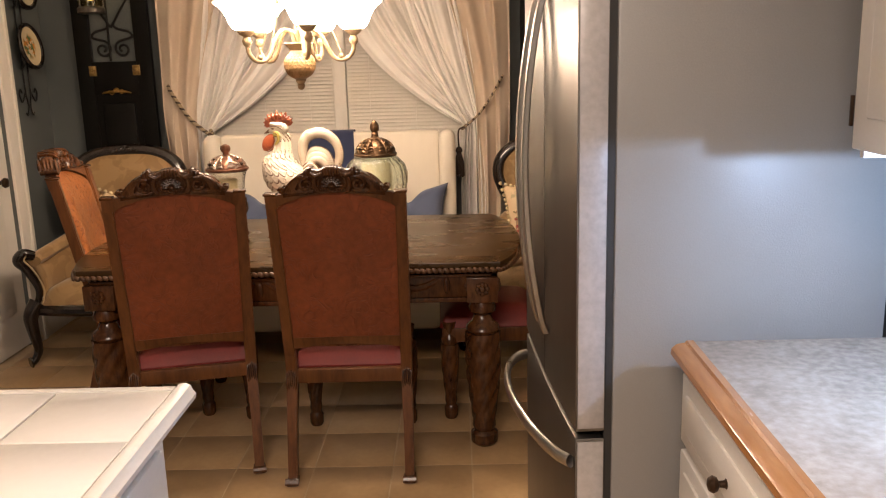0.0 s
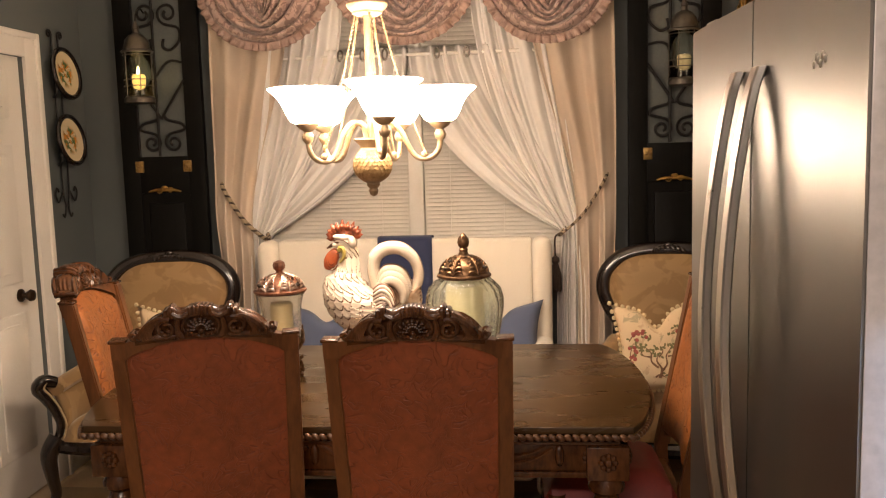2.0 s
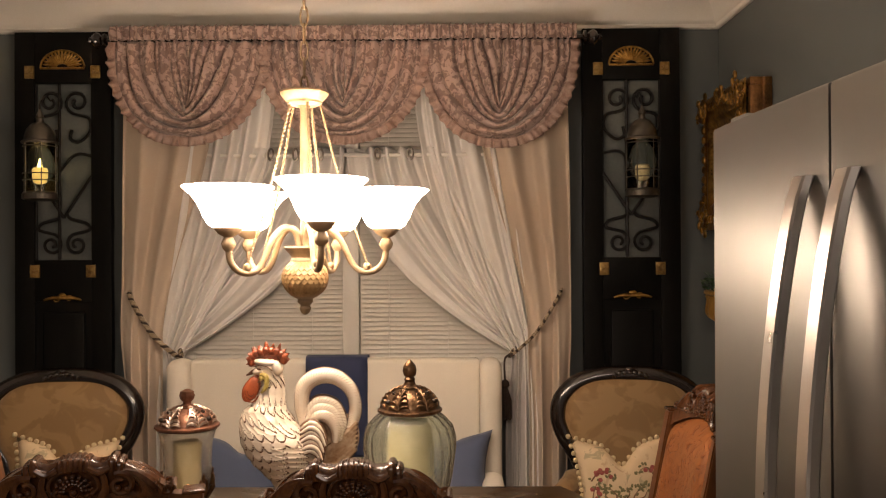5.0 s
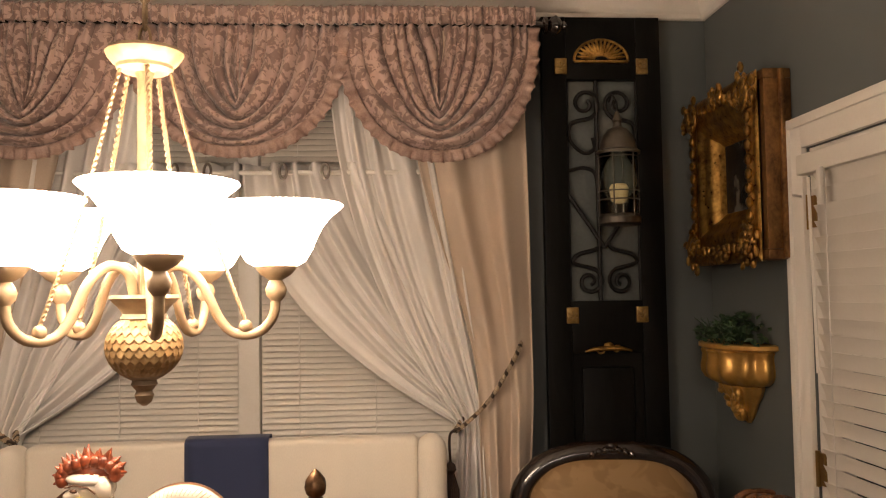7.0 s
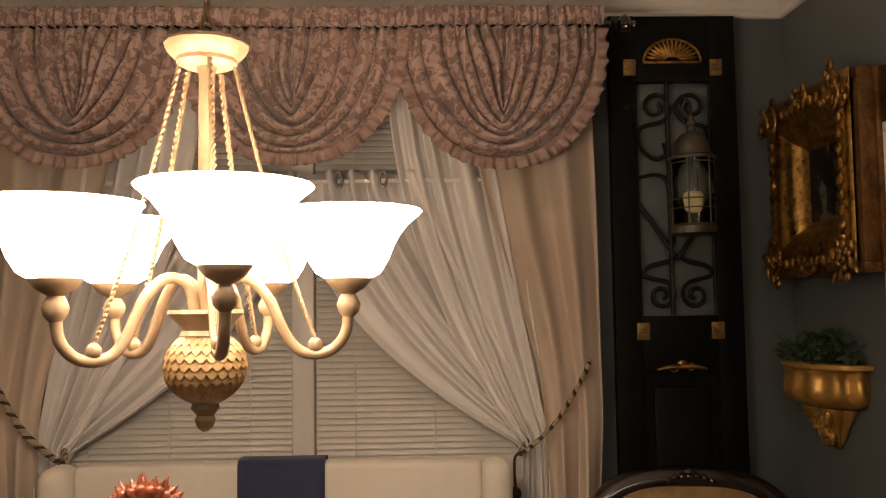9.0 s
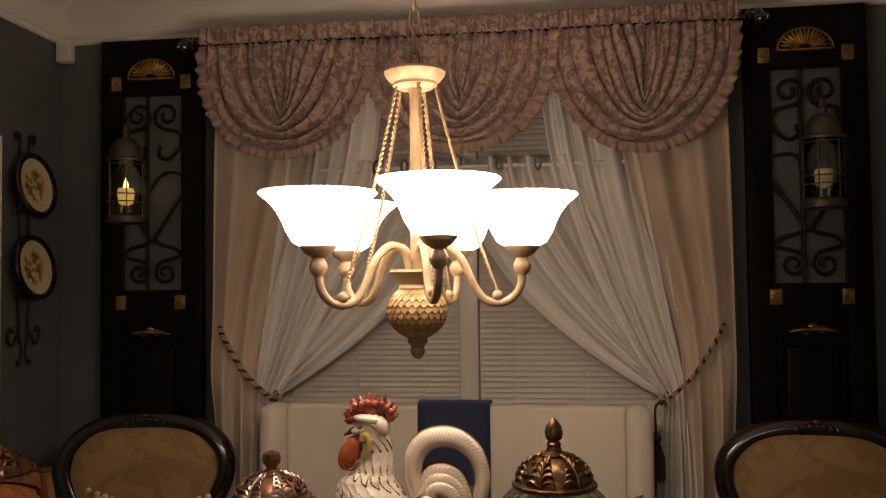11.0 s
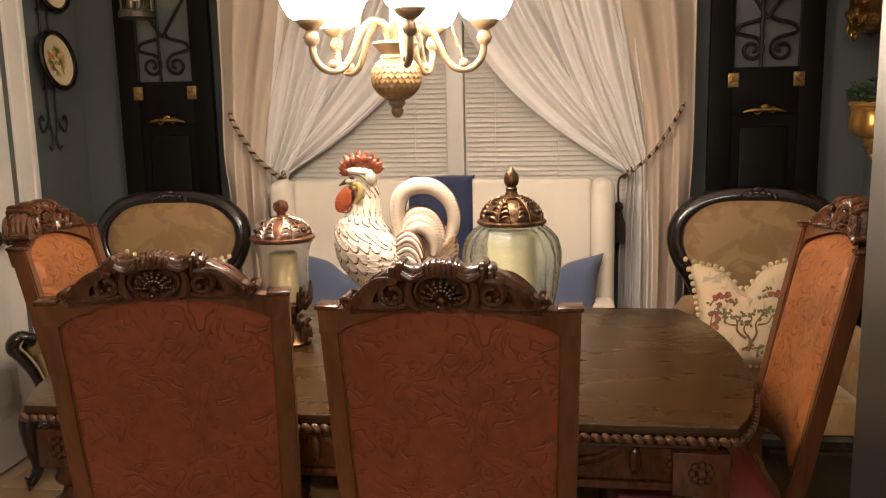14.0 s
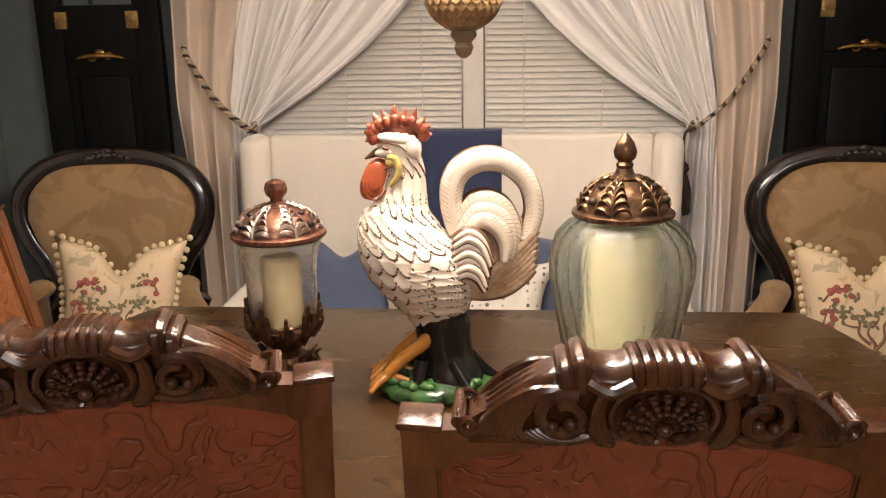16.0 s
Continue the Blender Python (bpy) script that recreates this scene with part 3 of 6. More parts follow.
                tube(bm, [(s * p.x, y + o * 0.003 * (1 - f), p.z) for p in fall], lambda t, f=f: (0.0092 - 0.0018 * f) * math.sin(math.pi * (0.10 + 0.80 * t)) + 0.0008, 7)
            for k in range(4):
                f = k / 3
                low = curve([(0.062 + 0.014 * f, 0, 1.100 - 0.001 * f), (0.078 + 0.014 * f, 0, 1.094 - 0.001 * f), (0.098 + 0.014 * f, 0, 1.095 - 0.003 * f), (0.112 + 0.014 * f, 0, 1.103 - 0.006 * f)], 5)
                tube(bm, [(s * p.x, y + o * 0.001, p.z) for p in low], lambda t: 0.0055 * math.sin(math.pi * (0.12 + 0.78 * t)) + 0.0008, 7)
            tube(bm, [(s * x, y + o * 0.002, z) for x, _, z in spiral(0.172, 1.098, 0.010, 0.004, 3.4, 1.25, 16)], lambda t: 0.0050 - 0.002 * t, 7)
        rake(tagged(part("acanthus_scroll", bm, WOOD, crest), kind="stuff"))
        bm = shape()
        # top of the crest: fluted keystone, cushioned lobes, a pair of rolls, a fluted fall and a turned-up scroll
        for x, z, r in ((0.0045, 1.170, 0.0052), (0.0145, 1.169, 0.0052), (0.0245, 1.167, 0.0048)):
            tube(bm, curve([(s * x, yb - 0.042, z - 0.016), (s * x, yb - 0.040, z), (s * x, yb - 0.010, z + 0.004), (s * x, yb + 0.020, z), (s * x, yb + 0.022, z - 0.016)], 4), r, 8)

        def lobe(u, v, s=s):
            x = 0.029 + 0.038 * u
            sag = 0.006 * math.sin(math.pi * u)
            return (s * x, yb - 0.046 + 0.070 * v, 1.172 - sag - 0.016 * (2 * v - 1) ** 4)
        grid(bm, lobe, 10, 12)
        for v0 in (-0.046, 0.024):
            tube(bm, curve([(s * 0.029, yb + v0, 1.157), (s * 0.048, yb + v0 * 1.06, 1.148), (s * 0.067, yb + v0, 1.157)], 4), 0.0055, 7)
        for x, z, r in ((0.072, 1.165, 0.0075), (0.085, 1.157, 0.0068)):
            tube(bm, curve([(s * x, yb - 0.040, z - 0.018), (s * x, yb - 0.042, z - 0.004), (s * x, yb - 0.034, z + 0.004), (s * x, yb + 0.014, z + 0.004), (s * x, yb + 0.026, z - 0.006)], 4), r, 9)

        def fall(u, v, s=s):
            x = 0.092 + 0.064 * u
            z = 1.158 - 0.050 * u ** 1.35 + 0.0025 * math.cos(v * math.tau * 4) * ease_in(u)
            return (s * x, yb - 0.038 + 0.056 * v, z - 0.010 * (2 * v - 1) ** 6)

        def ease_in(u):
            return min(1.0, max(0.0, (u - 0.30) * 2.2))
        grid(bm, fall, 16, 40)

        def curl(u, v, s=s):
            x = 0.152 + 0.030 * u
            z = 1.103 - 0.016 * math.sin(math.pi * min(1, u * 1.25) * 0.62) + 0.022 * max(0, u - 0.55) ** 1.2 * 2.2
            return (s * x, yb - 0.040 + 0.060 * v, z)
        grid(bm, curl, 14, 4)
        tube(bm, [(s * 0.181, yb - 0.042, 1.099), (s * 0.181, yb + 0.022, 1.099)], 0.0062, 10)
        ridge = part("ridge", bm, WOOD, crest)
        rake(tagged(ridge, kind="stuff"))
        thick(ridge, 0.002)
    return c


chair = dining_chair()
chair.matrix_basis = pose(-0.43, 3.245, 0, 0, 0, 1)
copy_thing(chair, pose(-1.072, 3.285, 0, 0, 0, 14))
for m in (pose(-1.365, 3.75, 0, 0, 0, -82), pose(0.142, 3.70, 0, 0, 0, 91)):
    tagged(copy_thing(chair, m), "carved walnut dining chair, rust paisley front, at the table end")

# ---- fridge and kitchen ----
FX, FY0, FY1, FZ = 0.25, 1.872, 2.66, 1.776


EDGE_TRIM = surface("pale_grey_trim", (0.52, 0.50, 0.50), 0.35, 0.2)


def fridge():
    f = thing("refrigerator", "stainless steel French-door refrigerator with bowed handles", "refrigerator", pose(FX, FY0, 0, 0, 0, 3.5) @ pose(-FX, -FY0, 0))
    part("body", box(shape(), 0.335, 0.96, FY0 + 0.006, FY1 - 0.006, 0.03, FZ - 0.01, 0.008), FRIDGE_SIDE, f, "grey textured side panels")
    part("gasket", box(shape(), 0.318, 0.336, FY0 + 0.012, FY1 - 0.012, 0.06, FZ - 0.02), GASKET, f)
    mid = (FY0 + FY1) / 2 - 0.005

    def leaf(y0, y1, z0, z1, name):
        n = 14
        outline = []
        for i in range(n + 1):
            y = y0 + (y1 - y0) * i / n
            q = (y - (FY0 + FY1) / 2) / ((FY1 - FY0) / 2)
            outline.append((FX - 0.008 * (1 - q * q), y))
        outline += [(0.316, y1), (0.316, y0)]
        return part(name, prism(shape(), outline, z1 - z0, "z", z0, 0.006), STEEL, f)
    near = leaf(FY0, mid - 0.003, 0.665, FZ, "door")
    far = leaf(mid + 0.003, FY1, 0.665, FZ, "door")
    drawer = leaf(FY0, FY1, 0.07, 0.650, "freezer_drawer")
    part("edge_trim", box(shape(), 0.254, 0.314, FY0 - 0.003, FY0 - 0.0005, 0.675, FZ - 0.008, 0.001), EDGE_TRIM, near)
    part("edge_trim", box(shape(), 0.254, 0.314, FY0 - 0.003, FY0 - 0.0005, 0.078, 0.642, 0.001), EDGE_TRIM, drawer)
    for door, y in ((near, mid - 0.056), (far, mid + 0.052)):
        # flat bar, bowed out from the door, with square returns at both ends
        bm = shape()
        rows = []
        for i in range(33):
            v = i / 32
            z = 0.80 + 0.865 * v
            off = 0.016 + 0.052 * math.sin(math.pi * v) ** 0.75
            xo = FX - 0.0075 - off
            rows.append([bm.verts.new((xo + dx, y + dy, z)) for dx, dy in ((0.0, -0.013), (0.003, -0.016), (0.013, -0.016), (0.016, -0.013), (0.016, 0.013), (0.013, 0.016), (0.003, 0.016), (0.0, 0.013))])
        for a, b in zip(rows, rows[1:]):
            for i in range(8):
                bm.faces.new((a[i], a[(i + 1) % 8], b[(i + 1) % 8], b[i]))
        bm.faces.new(rows[0][::-1]), bm.faces.new(rows[-1])
        part("handle", bm, STEEL_BAR, door, "bowed polished steel handle")
    bm = shape()
    def bar(u, v):
        y = FY0 + 0.02 + (FY1 - FY0 - 0.04) * v
        a = u * math.tau
        q = 2 * v - 1
        return (FX - 0.008 * (1 - q * q) - 0.008 - 0.088 * (1 - q * q) ** 0.7 + 0.010 * math.cos(a), y, 0.585 + 0.017 * math.sin(a) + 0.03 * (1 - q * q))
    grid(bm, bar, 12, 30, True)
    part("handle", bm, STEEL_BAR, drawer, "bowed polished steel drawer handle")
    for y in (FY0 + 0.05, FY1 - 0.05):
        part("hinge_cap", box(shape(), 0.27, 0.40, y - 0.03, y + 0.03, FZ - 0.012, FZ + 0.014, 0.005), FRIDGE_SIDE, f)
    part("kick_plate", box(shape(), 0.30, 0.34, FY0 + 0.02, FY1 - 0.02, 0.0, 0.066), GASKET, f)
    bm = shape()
    for k in range(6):
        blob(bm, (FX - 0.0045, 1.985 + 0.007 * k, 1.655 + 0.006 * math.sin(k * 2.1)), (0.003, 0.0045, 0.006), (0, 0, 0), 6, 5)
    part("badge", bm, STEEL_BAR, near)


fridge()
LAMINATE = surface("stone_laminate", (0.48, 0.42, 0.36), 0.22, 0, (0.31, 0.265, 0.225), 9, 55, 0.08, amount=0.4)
OAK = surface("oak_edge", (0.46, 0.22, 0.085), 0.24, 0, (0.30, 0.13, 0.045), 9, 60, 0.08, (1, 0.15, 1), coat=0.3)
worktop = thing("worktop", "mottled grey-beige laminate worktop with a moulded oak front edge", "worktop")
part("slab", box(shape(), 0.492, 0.985, -0.9, 1.80, 0.868, 0.905, 0.002), LAMINATE, worktop)
prof = [(0.491, 0.865), (0.491, 0.907), (0.477, 0.907), (0.473, 0.902), (0.455, 0.899), (0.445, 0.890), (0.443, 0.878), (0.451, 0.867)]
bm = shape()
prism(bm, prof, 2.701, "y", -0.9)
part("front_edge", bm, OAK, worktop, "honey oak moulded edge")
part("back_splash", box(shape(), 0.962, 0.985, -0.9, 1.80, 0.9065, 1.00, 0.003), LAMINATE, worktop)
CAB = surface("cabinet_white", (0.76, 0.73, 0.69), 0.4, 0, (0.70, 0.67, 0.62), 3, 120, 0.06)
KNOB = surface("oil_rubbed_bronze", (0.055, 0.032, 0.02), 0.32, 0.85)


def base_cabinet(y0, y1):
    c = thing("base_cabinet", "white painted base cabinet with drawer and bronze knobs", "cabinet", None, "base cabinets")
    part("body", box(shape(), 0.484, 0.97, y0 + 0.001, y1 - 0.001, 0.09, 0.866), CAB, c)
    part("plinth", box(shape(), 0.53, 0.97, y0 + 0.001, y1 - 0.001, 0.0, 0.089), CAB, c)
    for name, z0, z1, kz in (("drawer_front", 0.69, 0.845, 0.76), ("door", 0.12, 0.67, 0.60)):
        bm = box(shape(), 0.464, 0.4835, y0 + 0.02, y1 - 0.02, z0, z1, 0.004)
        box(bm, 0.458, 0.466, y0 + 0.06, y1 - 0.06, z0 + 0.035, z1 - 0.035, 0.006)
        d = part(name, bm, CAB, c)
        bm = lathe(shape(), [(0.011, 0), (0.007, 0.004), (0.006, 0.014), (0.013, 0.018), (0.016, 0.025), (0.012, 0.032), (0.003, 0.035)], 16)
        bmesh.ops.transform(bm, matrix=pose(0.459, (y0 + y1) / 2 if name != "door" else y0 + 0.06, kz, 0, -90, 0), verts=bm.verts)
        part("knob", bm, KNOB, d, "oil-rubbed bronze knob")


for y0, y1 in ((1.09, 1.795), (0.49, 1.09), (-0.11, 0.49), (-0.71, -0.11)):
    base_cabinet(y0, y1)


def wall_cabinet(y0, y1):
    c = thing("wall_cabinet", "white painted wall cabinet above the worktop", "cabinet", None, "wall cabinets")
    part("body", box(shape(), 0.73, 0.985, y0 + 0.001, y1 - 0.001, 1.355, 2.25), CAB, c)
    for ya in (y0 + 0.001, y1 - 0.017):
        part("end_panel", box(shape(), 0.73, 0.985, ya, ya + 0.016, 1.315, 1.3548), CAB, c)
    bm = box(shape(), 0.708, 0.7295, y0 + 0.012, y1 - 0.012, 1.332, 2.24, 0.004)
    box(bm, 0.702, 0.71, y0 + 0.07, y1 - 0.07, 1.39, 2.18, 0.006)
    d = part("door", bm, CAB, c)
    for z in (1.40, 2.15):
        bm = box(shape(), 0.703, 0.7095, y1 - 0.012, y1 - 0.004, z - 0.028, z + 0.028, 0.002)
        part("hinge", bm, KNOB, d)


for y in (1.13, 0.64, 0.15, -0.34, -0.83):
    wall_cabinet(y, y + 0.489)

island = thing("kitchen_island", "white island with square-tiled top and moulded wooden edge", "island")
ix0, ix1, iy0, iy1 = -1.45, -0.555, 0.0, 1.565
part("substrate", box(shape(), ix0, ix1, iy0, iy1, 0.875, 0.899), surface("pale_grout", (0.6, 0.57, 0.53), 0.9), island)
prof = [(0, 0.862), (0, 0.911), (0.012, 0.913), (0.022, 0.908), (0.026, 0.898), (0.032, 0.892), (0.030, 0.882), (0.020, 0.874), (0.012, 0.862)]
part("edge_moulding", prism(shape(), [(ix1 + a, z) for a, z in prof], iy1 - iy0 + 0.03, "y", iy0), CAB, island)
part("edge_moulding", prism(shape(), [(iy1 + a, z) for a, z in prof], ix1 - ix0 - 0.002, "x", ix0), CAB, island)
part("cabinet_body", box(shape(), ix0 + 0.03, ix1 - 0.02, iy0 + 0.03, iy1 - 0.03, 0.0, 0.8745, 0.003), CAB, island)
for y in (0.08, 0.58, 1.08):
    bm = box(shape(), ix1 - 0.021, ix1 - 0.008, y, y + 0.42, 0.14, 0.82, 0.004)
    part("side_panel", bm, CAB, island)
TOP_TILE = surface("white_glazed_tile", (0.80, 0.77, 0.73), 0.2, 0, (0.77, 0.74, 0.70), 4, 60, 0.02, coat=0.3, piece=0.05)
me = mesh_of("tile", box(shape(), -0.1095, 0.1095, -0.1095, 0.1095, 0.0, 0.0125, 0.002), TOP_TILE)
for i in range(4):
    for j in range(7):
        t = new("tile", me)
        t.parent = island
        t.location = (ix1 - 0.112 - i * 0.2235, iy1 - 0.112 - j * 0.2235, 0.898)

# ---- chandelier ----
CX, CY = -0.635, 3.568
ch = thing("chandelier", "antique cream chandelier with five lit white bell shades", "chandelier", pose(CX, CY, -0.008))
part("column", lathe(shape(), [(0.013, 1.58), (0.0125, 1.60), (0.0125, 1.972), (0.018, 1.987), (0.018, 1.997)], 14), CREAM, ch)
part("crown_disc", lathe(shape(), [(0.036, 1.984), (0.047, 1.990), (0.048, 1.996), (0.052, 1.999), (0.062, 2.010), (0.066, 2.018), (0.063, 2.024), (0.02, 2.028)], 40, (0, 0), lambda a, z, r: r * (1 + 0.02 * math.cos(24 * a))), CREAM, ch)
prof = [(0.004, 1.412), (0.012, 1.418), (0.016, 1.43), (0.013, 1.437), (0.022, 1.448), (0.020, 1.455), (0.034, 1.462)]
part("bottom_finial", lathe(shape(), prof, 20), CREAM, ch)
PINE = surface("antique_gold_cream", (0.40, 0.27, 0.125), 0.42, 0.2, (0.24, 0.145, 0.055), 20, 80, 0.2)


def scaled_ball(u, v):
    """A ball covered with overlapping pointed scales in staggered rows."""
    th = math.pi * (0.10 + 0.82 * v)
    rows, n = 12.0, 24
    t = (1 - v) * rows
    best = 0.0
    for j in (int(t) - 1, int(t)):
        a = abs((u * n + 0.5 * (j % 2)) % 1 - 0.5) * 2
        edge = j + 1.0 + 0.62 * (1 - a ** 1.4)
        if t <= edge:
            best = max(0.0, 1 - (edge - t) / 1.62)
            break
    r = 0.0605 + 0.0042 * best
    return (r * math.sin(th) * math.cos(u * math.tau), r * math.sin(th) * math.sin(u * math.tau), 1.512 - 0.058 * math.cos(th))


bm = shape()
grid(bm, scaled_ball, 192, 130, True)
part("pineapple_body", bm, PINE, ch, "gold pineapple-scaled ball", 60)
part("collar", lathe(shape(), [(0.040, 1.560), (0.036, 1.568), (0.040, 1.575), (0.044, 1.58), (0.058, 1.594), (0.056, 1.600), (0.02, 1.600)], 28), CREAM, ch)
for k in range(5):
    a = math.radians(-70 + 72 * k)
    ca, sa = math.cos(a), math.sin(a)

    dz = 0.0 if k == 0 else -0.012

    def out(r, z):
        return (r * ca, r * sa, z + dz * min(1.0, r / 0.2))
    path = [out(r, z) for r, z in ((0.018, 1.60), (0.030, 1.64), (0.062, 1.652), (0.095, 1.625), (0.125, 1.565), (0.152, 1.540), (0.190, 1.543), (0.216, 1.570), (0.222, 1.61))]
    arm = part("arm", tube(shape(), curve(path, 6), 0.0088, 10), CREAM, ch)
    bm = lathe(shape(), [(0.008, 1.597), (0.016, 1.606), (0.019, 1.618), (0.014, 1.629), (0.011, 1.634), (0.026, 1.643), (0.037, 1.656), (0.039, 1.664), (0.02, 1.664)], 18, (0.222 * ca, 0.222 * sa))
    bmesh.ops.translate(bm, vec=(0, 0, dz), verts=bm.verts)
    part("cup", bm, CREAM, arm)
    bm = shape()
    prof = [(0.036, 1.660), (0.050, 1.668), (0.062, 1.688), (0.070, 1.708), (0.080, 1.727), (0.095, 1.746), (0.112, 1.760), (0.117, 1.765)]
    def bell(u, v, prof=prof):
        f = v * (len(prof) - 1)
        i = min(int(f), len(prof) - 2)
        r = prof[i][0] + (prof[i + 1][0] - prof[i][0]) * (f - i)
        z = prof[i][1] + (prof[i + 1][1] - prof[i][1]) * (f - i)
        return (0.222 * ca + r * math.cos(u * math.tau), 0.222 * sa + r * math.sin(u * math.tau), z + dz)
    grid(bm, bell, 32, 14, True)
    thick(part("shade", bm, SHADE, arm, "lit frosted white glass bell shade"), 0.004)
    blob_bm = blob(shape(), out(0.170, 1.553), (0.012, 0.012, 0.012), (0, 0, 0), 10, 7)
    part("rope_ball", blob_bm, CREAM, arm)
    top, end = Vector(out(0.044, 1.987)), Vector(out(0.172, 1.556))
    strands = shape()
    for ph in (0, math.pi):
        pts = []
        for i in range(133):
            t = i / 132
            p = top.lerp(end, t)
            p.z -= 0.03 * math.sin(math.pi * t)
            w = ph + t * math.tau * 22
            pts.append(p + Vector((math.cos(w) * 0.0026 * -sa, math.cos(w) * 0.0026 * ca, math.sin(w) * 0.0026)))
        tube(strands, pts, 0.0029, 5)
    part("twisted_rope", strands, CREAM, arm)
for k in range(15):
    z = 2.028 + k * 0.0475
    m = pose(0, 0, z + 0.012, 0, 0, 90 * (k % 2))
    pts = [m @ Vector((0.010 * math.cos(a), 0, 0.028 * math.sin(a))) for a in [i * math.tau / 14 for i in range(14)]]
    part("chain_link", tube(shape(), pts, 0.003, 6, True), CREAM, ch)
part("ceiling_canopy", lathe(shape(), [(0.012, 2.725), (0.03, 2.74), (0.06, 2.78), (0.065, 2.807)], 24), CREAM, ch)

# ---- window, blinds and curtains ----
window_1 = thing("window_1", "wide double window with closed white slatted blinds", "window", None, "", "structure")
XM0, XM1 = -0.727, -0.653
part("mullion", box(shape(), XM0, XM1, YB - 0.012, YB + 0.10, WZ0, WZ1, 0.006), WHITE, window_1)
part("window_sill", box(shape(), WX0 - 0.05, WX1 + 0.05, YB - 0.04, YB + 0.10, WZ0 - 0.03, WZ0 - 0.001, 0.006), WHITE, window_1)
PANE = glass("window_glass", (0.95, 0.97, 0.96))
for x0, x1 in ((WX0, XM0), (XM1, WX1)):
    bm = shape()
    for b in ((x0, x0 + 0.04, WZ0, WZ1), (x1 - 0.04, x1, WZ0, WZ1), (x0 + 0.04, x1 - 0.04, WZ0, WZ0 + 0.04), (x0 + 0.04, x1 - 0.04, WZ1 - 0.04, WZ1), (x0 + 0.04, x1 - 0.04, 1.62, 1.66)):
        box(bm, b[0], b[1], YB + 0.07, YB + 0.11, b[2], b[3])
    frame_part = part("window_frame", bm, WHITE, window_1)
    part("pane", box(shape(), x0 + 0.035, x1 - 0.035, YB + 0.085, YB + 0.091, WZ0 + 0.035, WZ1 - 0.035), PANE, frame_part)


def blind_slat(length, width, axis):
    bm = shape()
    def at(u, v):
        w = (v - 0.5) * width
        return ((u - 0.5) * length, w, 0.0022 * math.cos(math.pi * (v - 0.5)))
    grid(bm, at, 1, 4)
    low = bmesh.ops.extrude_face_region(bm, geom=list(bm.faces))
    for g in low["geom"]:
        if isinstance(g, bmesh.types.BMVert):
            g.co.z -= 0.0012
    return mesh_of("slat", bm, BLIND, 50)


SPACE = 0.0212
for x0, x1, label in ((WX0 + 0.012, XM0 - 0.004, "closed white slatted blind in the window"), (XM1 + 0.004, WX1 - 0.012, "closed white slatted blind in the window")):
    b = thing("window_blind", label, "blind", pose((x0 + x1) / 2, YB + 0.022, 0), "window blinds")
    me = blind_slat(x1 - x0, 0.0265, "x")
    n = int((WZ1 - 0.05 - WZ0 - 0.02) / SPACE)
    part("head_rail", box(shape(), -(x1 - x0) / 2, (x1 - x0) / 2, -0.02, 0.02, WZ1 - 0.045, WZ1 - 0.002, 0.003), BLIND, b)
    for k in range(n):
        sl = new("slat", me)
        sl.parent = b
        sl.matrix_basis = pose(0, 0, WZ1 - 0.068 - k * SPACE, 57)
    part("bottom_rail", box(shape(), -(x1 - x0) / 2, (x1 - x0) / 2, -0.014, 0.014, WZ0 + 0.004, WZ0 + 0.022, 0.003), BLIND, b)
    for dx in (-0.27, 0.0, 0.27):
        part("ladder_cord", tube(shape(), [(dx, -0.013, WZ0 + 0.02), (dx, -0.013, WZ1 - 0.05)], 0.0012, 5), WHITE, b)

XC = -0.70          # the window's middle line
CURT_Y = 5.03


def cloth(name, fn, nu, nv, material, label, category, group, t=0.003):
    bm = shape()
    grid(bm, fn, nu, nv)
    return thick(solid(name, bm, material, label, category, group, "", 180), t)


def ease(a, b, t):
    t = min(1, max(0, (t - a) / (b - a)))
    return t * t * (3 - 2 * t)


TIE_Z = 1.20


def linen(side):
    """Outer drape: straight at the wall side, drawn to the rope, then hanging to the floor."""
    def at(u, v):
        z = 2.49 - 2.47 * v
        outer = 0.985 + 0.012 * math.sin(v * 5)
        if z > TIE_Z:
            t = (2.49 - z) / (2.49 - TIE_Z)
            inner = 0.575 + 0.23 * ease(0.1, 1.0, t) ** 1.2
        else:
            t = (TIE_Z - z) / TIE_Z
            inner = 0.805 + 0.02 * math.sin(math.pi * t) - 0.02 * t
        w = inner - outer
        squeeze = 1 - 0.55 * math.exp(-((z - TIE_Z - 0.08) / 0.22) ** 2)
        fold = (math.sin(u * 2.3 * math.tau + 0.7 + 0.9 * v) + 0.16 * math.sin(u * 5.1 * math.tau + 1.9 - v)) * 0.034 * squeeze
        d = outer + w * u + 0.006 * math.sin(u * 14 + v * 3)
        return (XC + side * -d, CURT_Y - 0.015 + fold - 0.02 * math.exp(-((z - TIE_Z) / 0.15) ** 2) + 0.006 * noise.noise((u * 5, v * 4, side)), z)
    return at


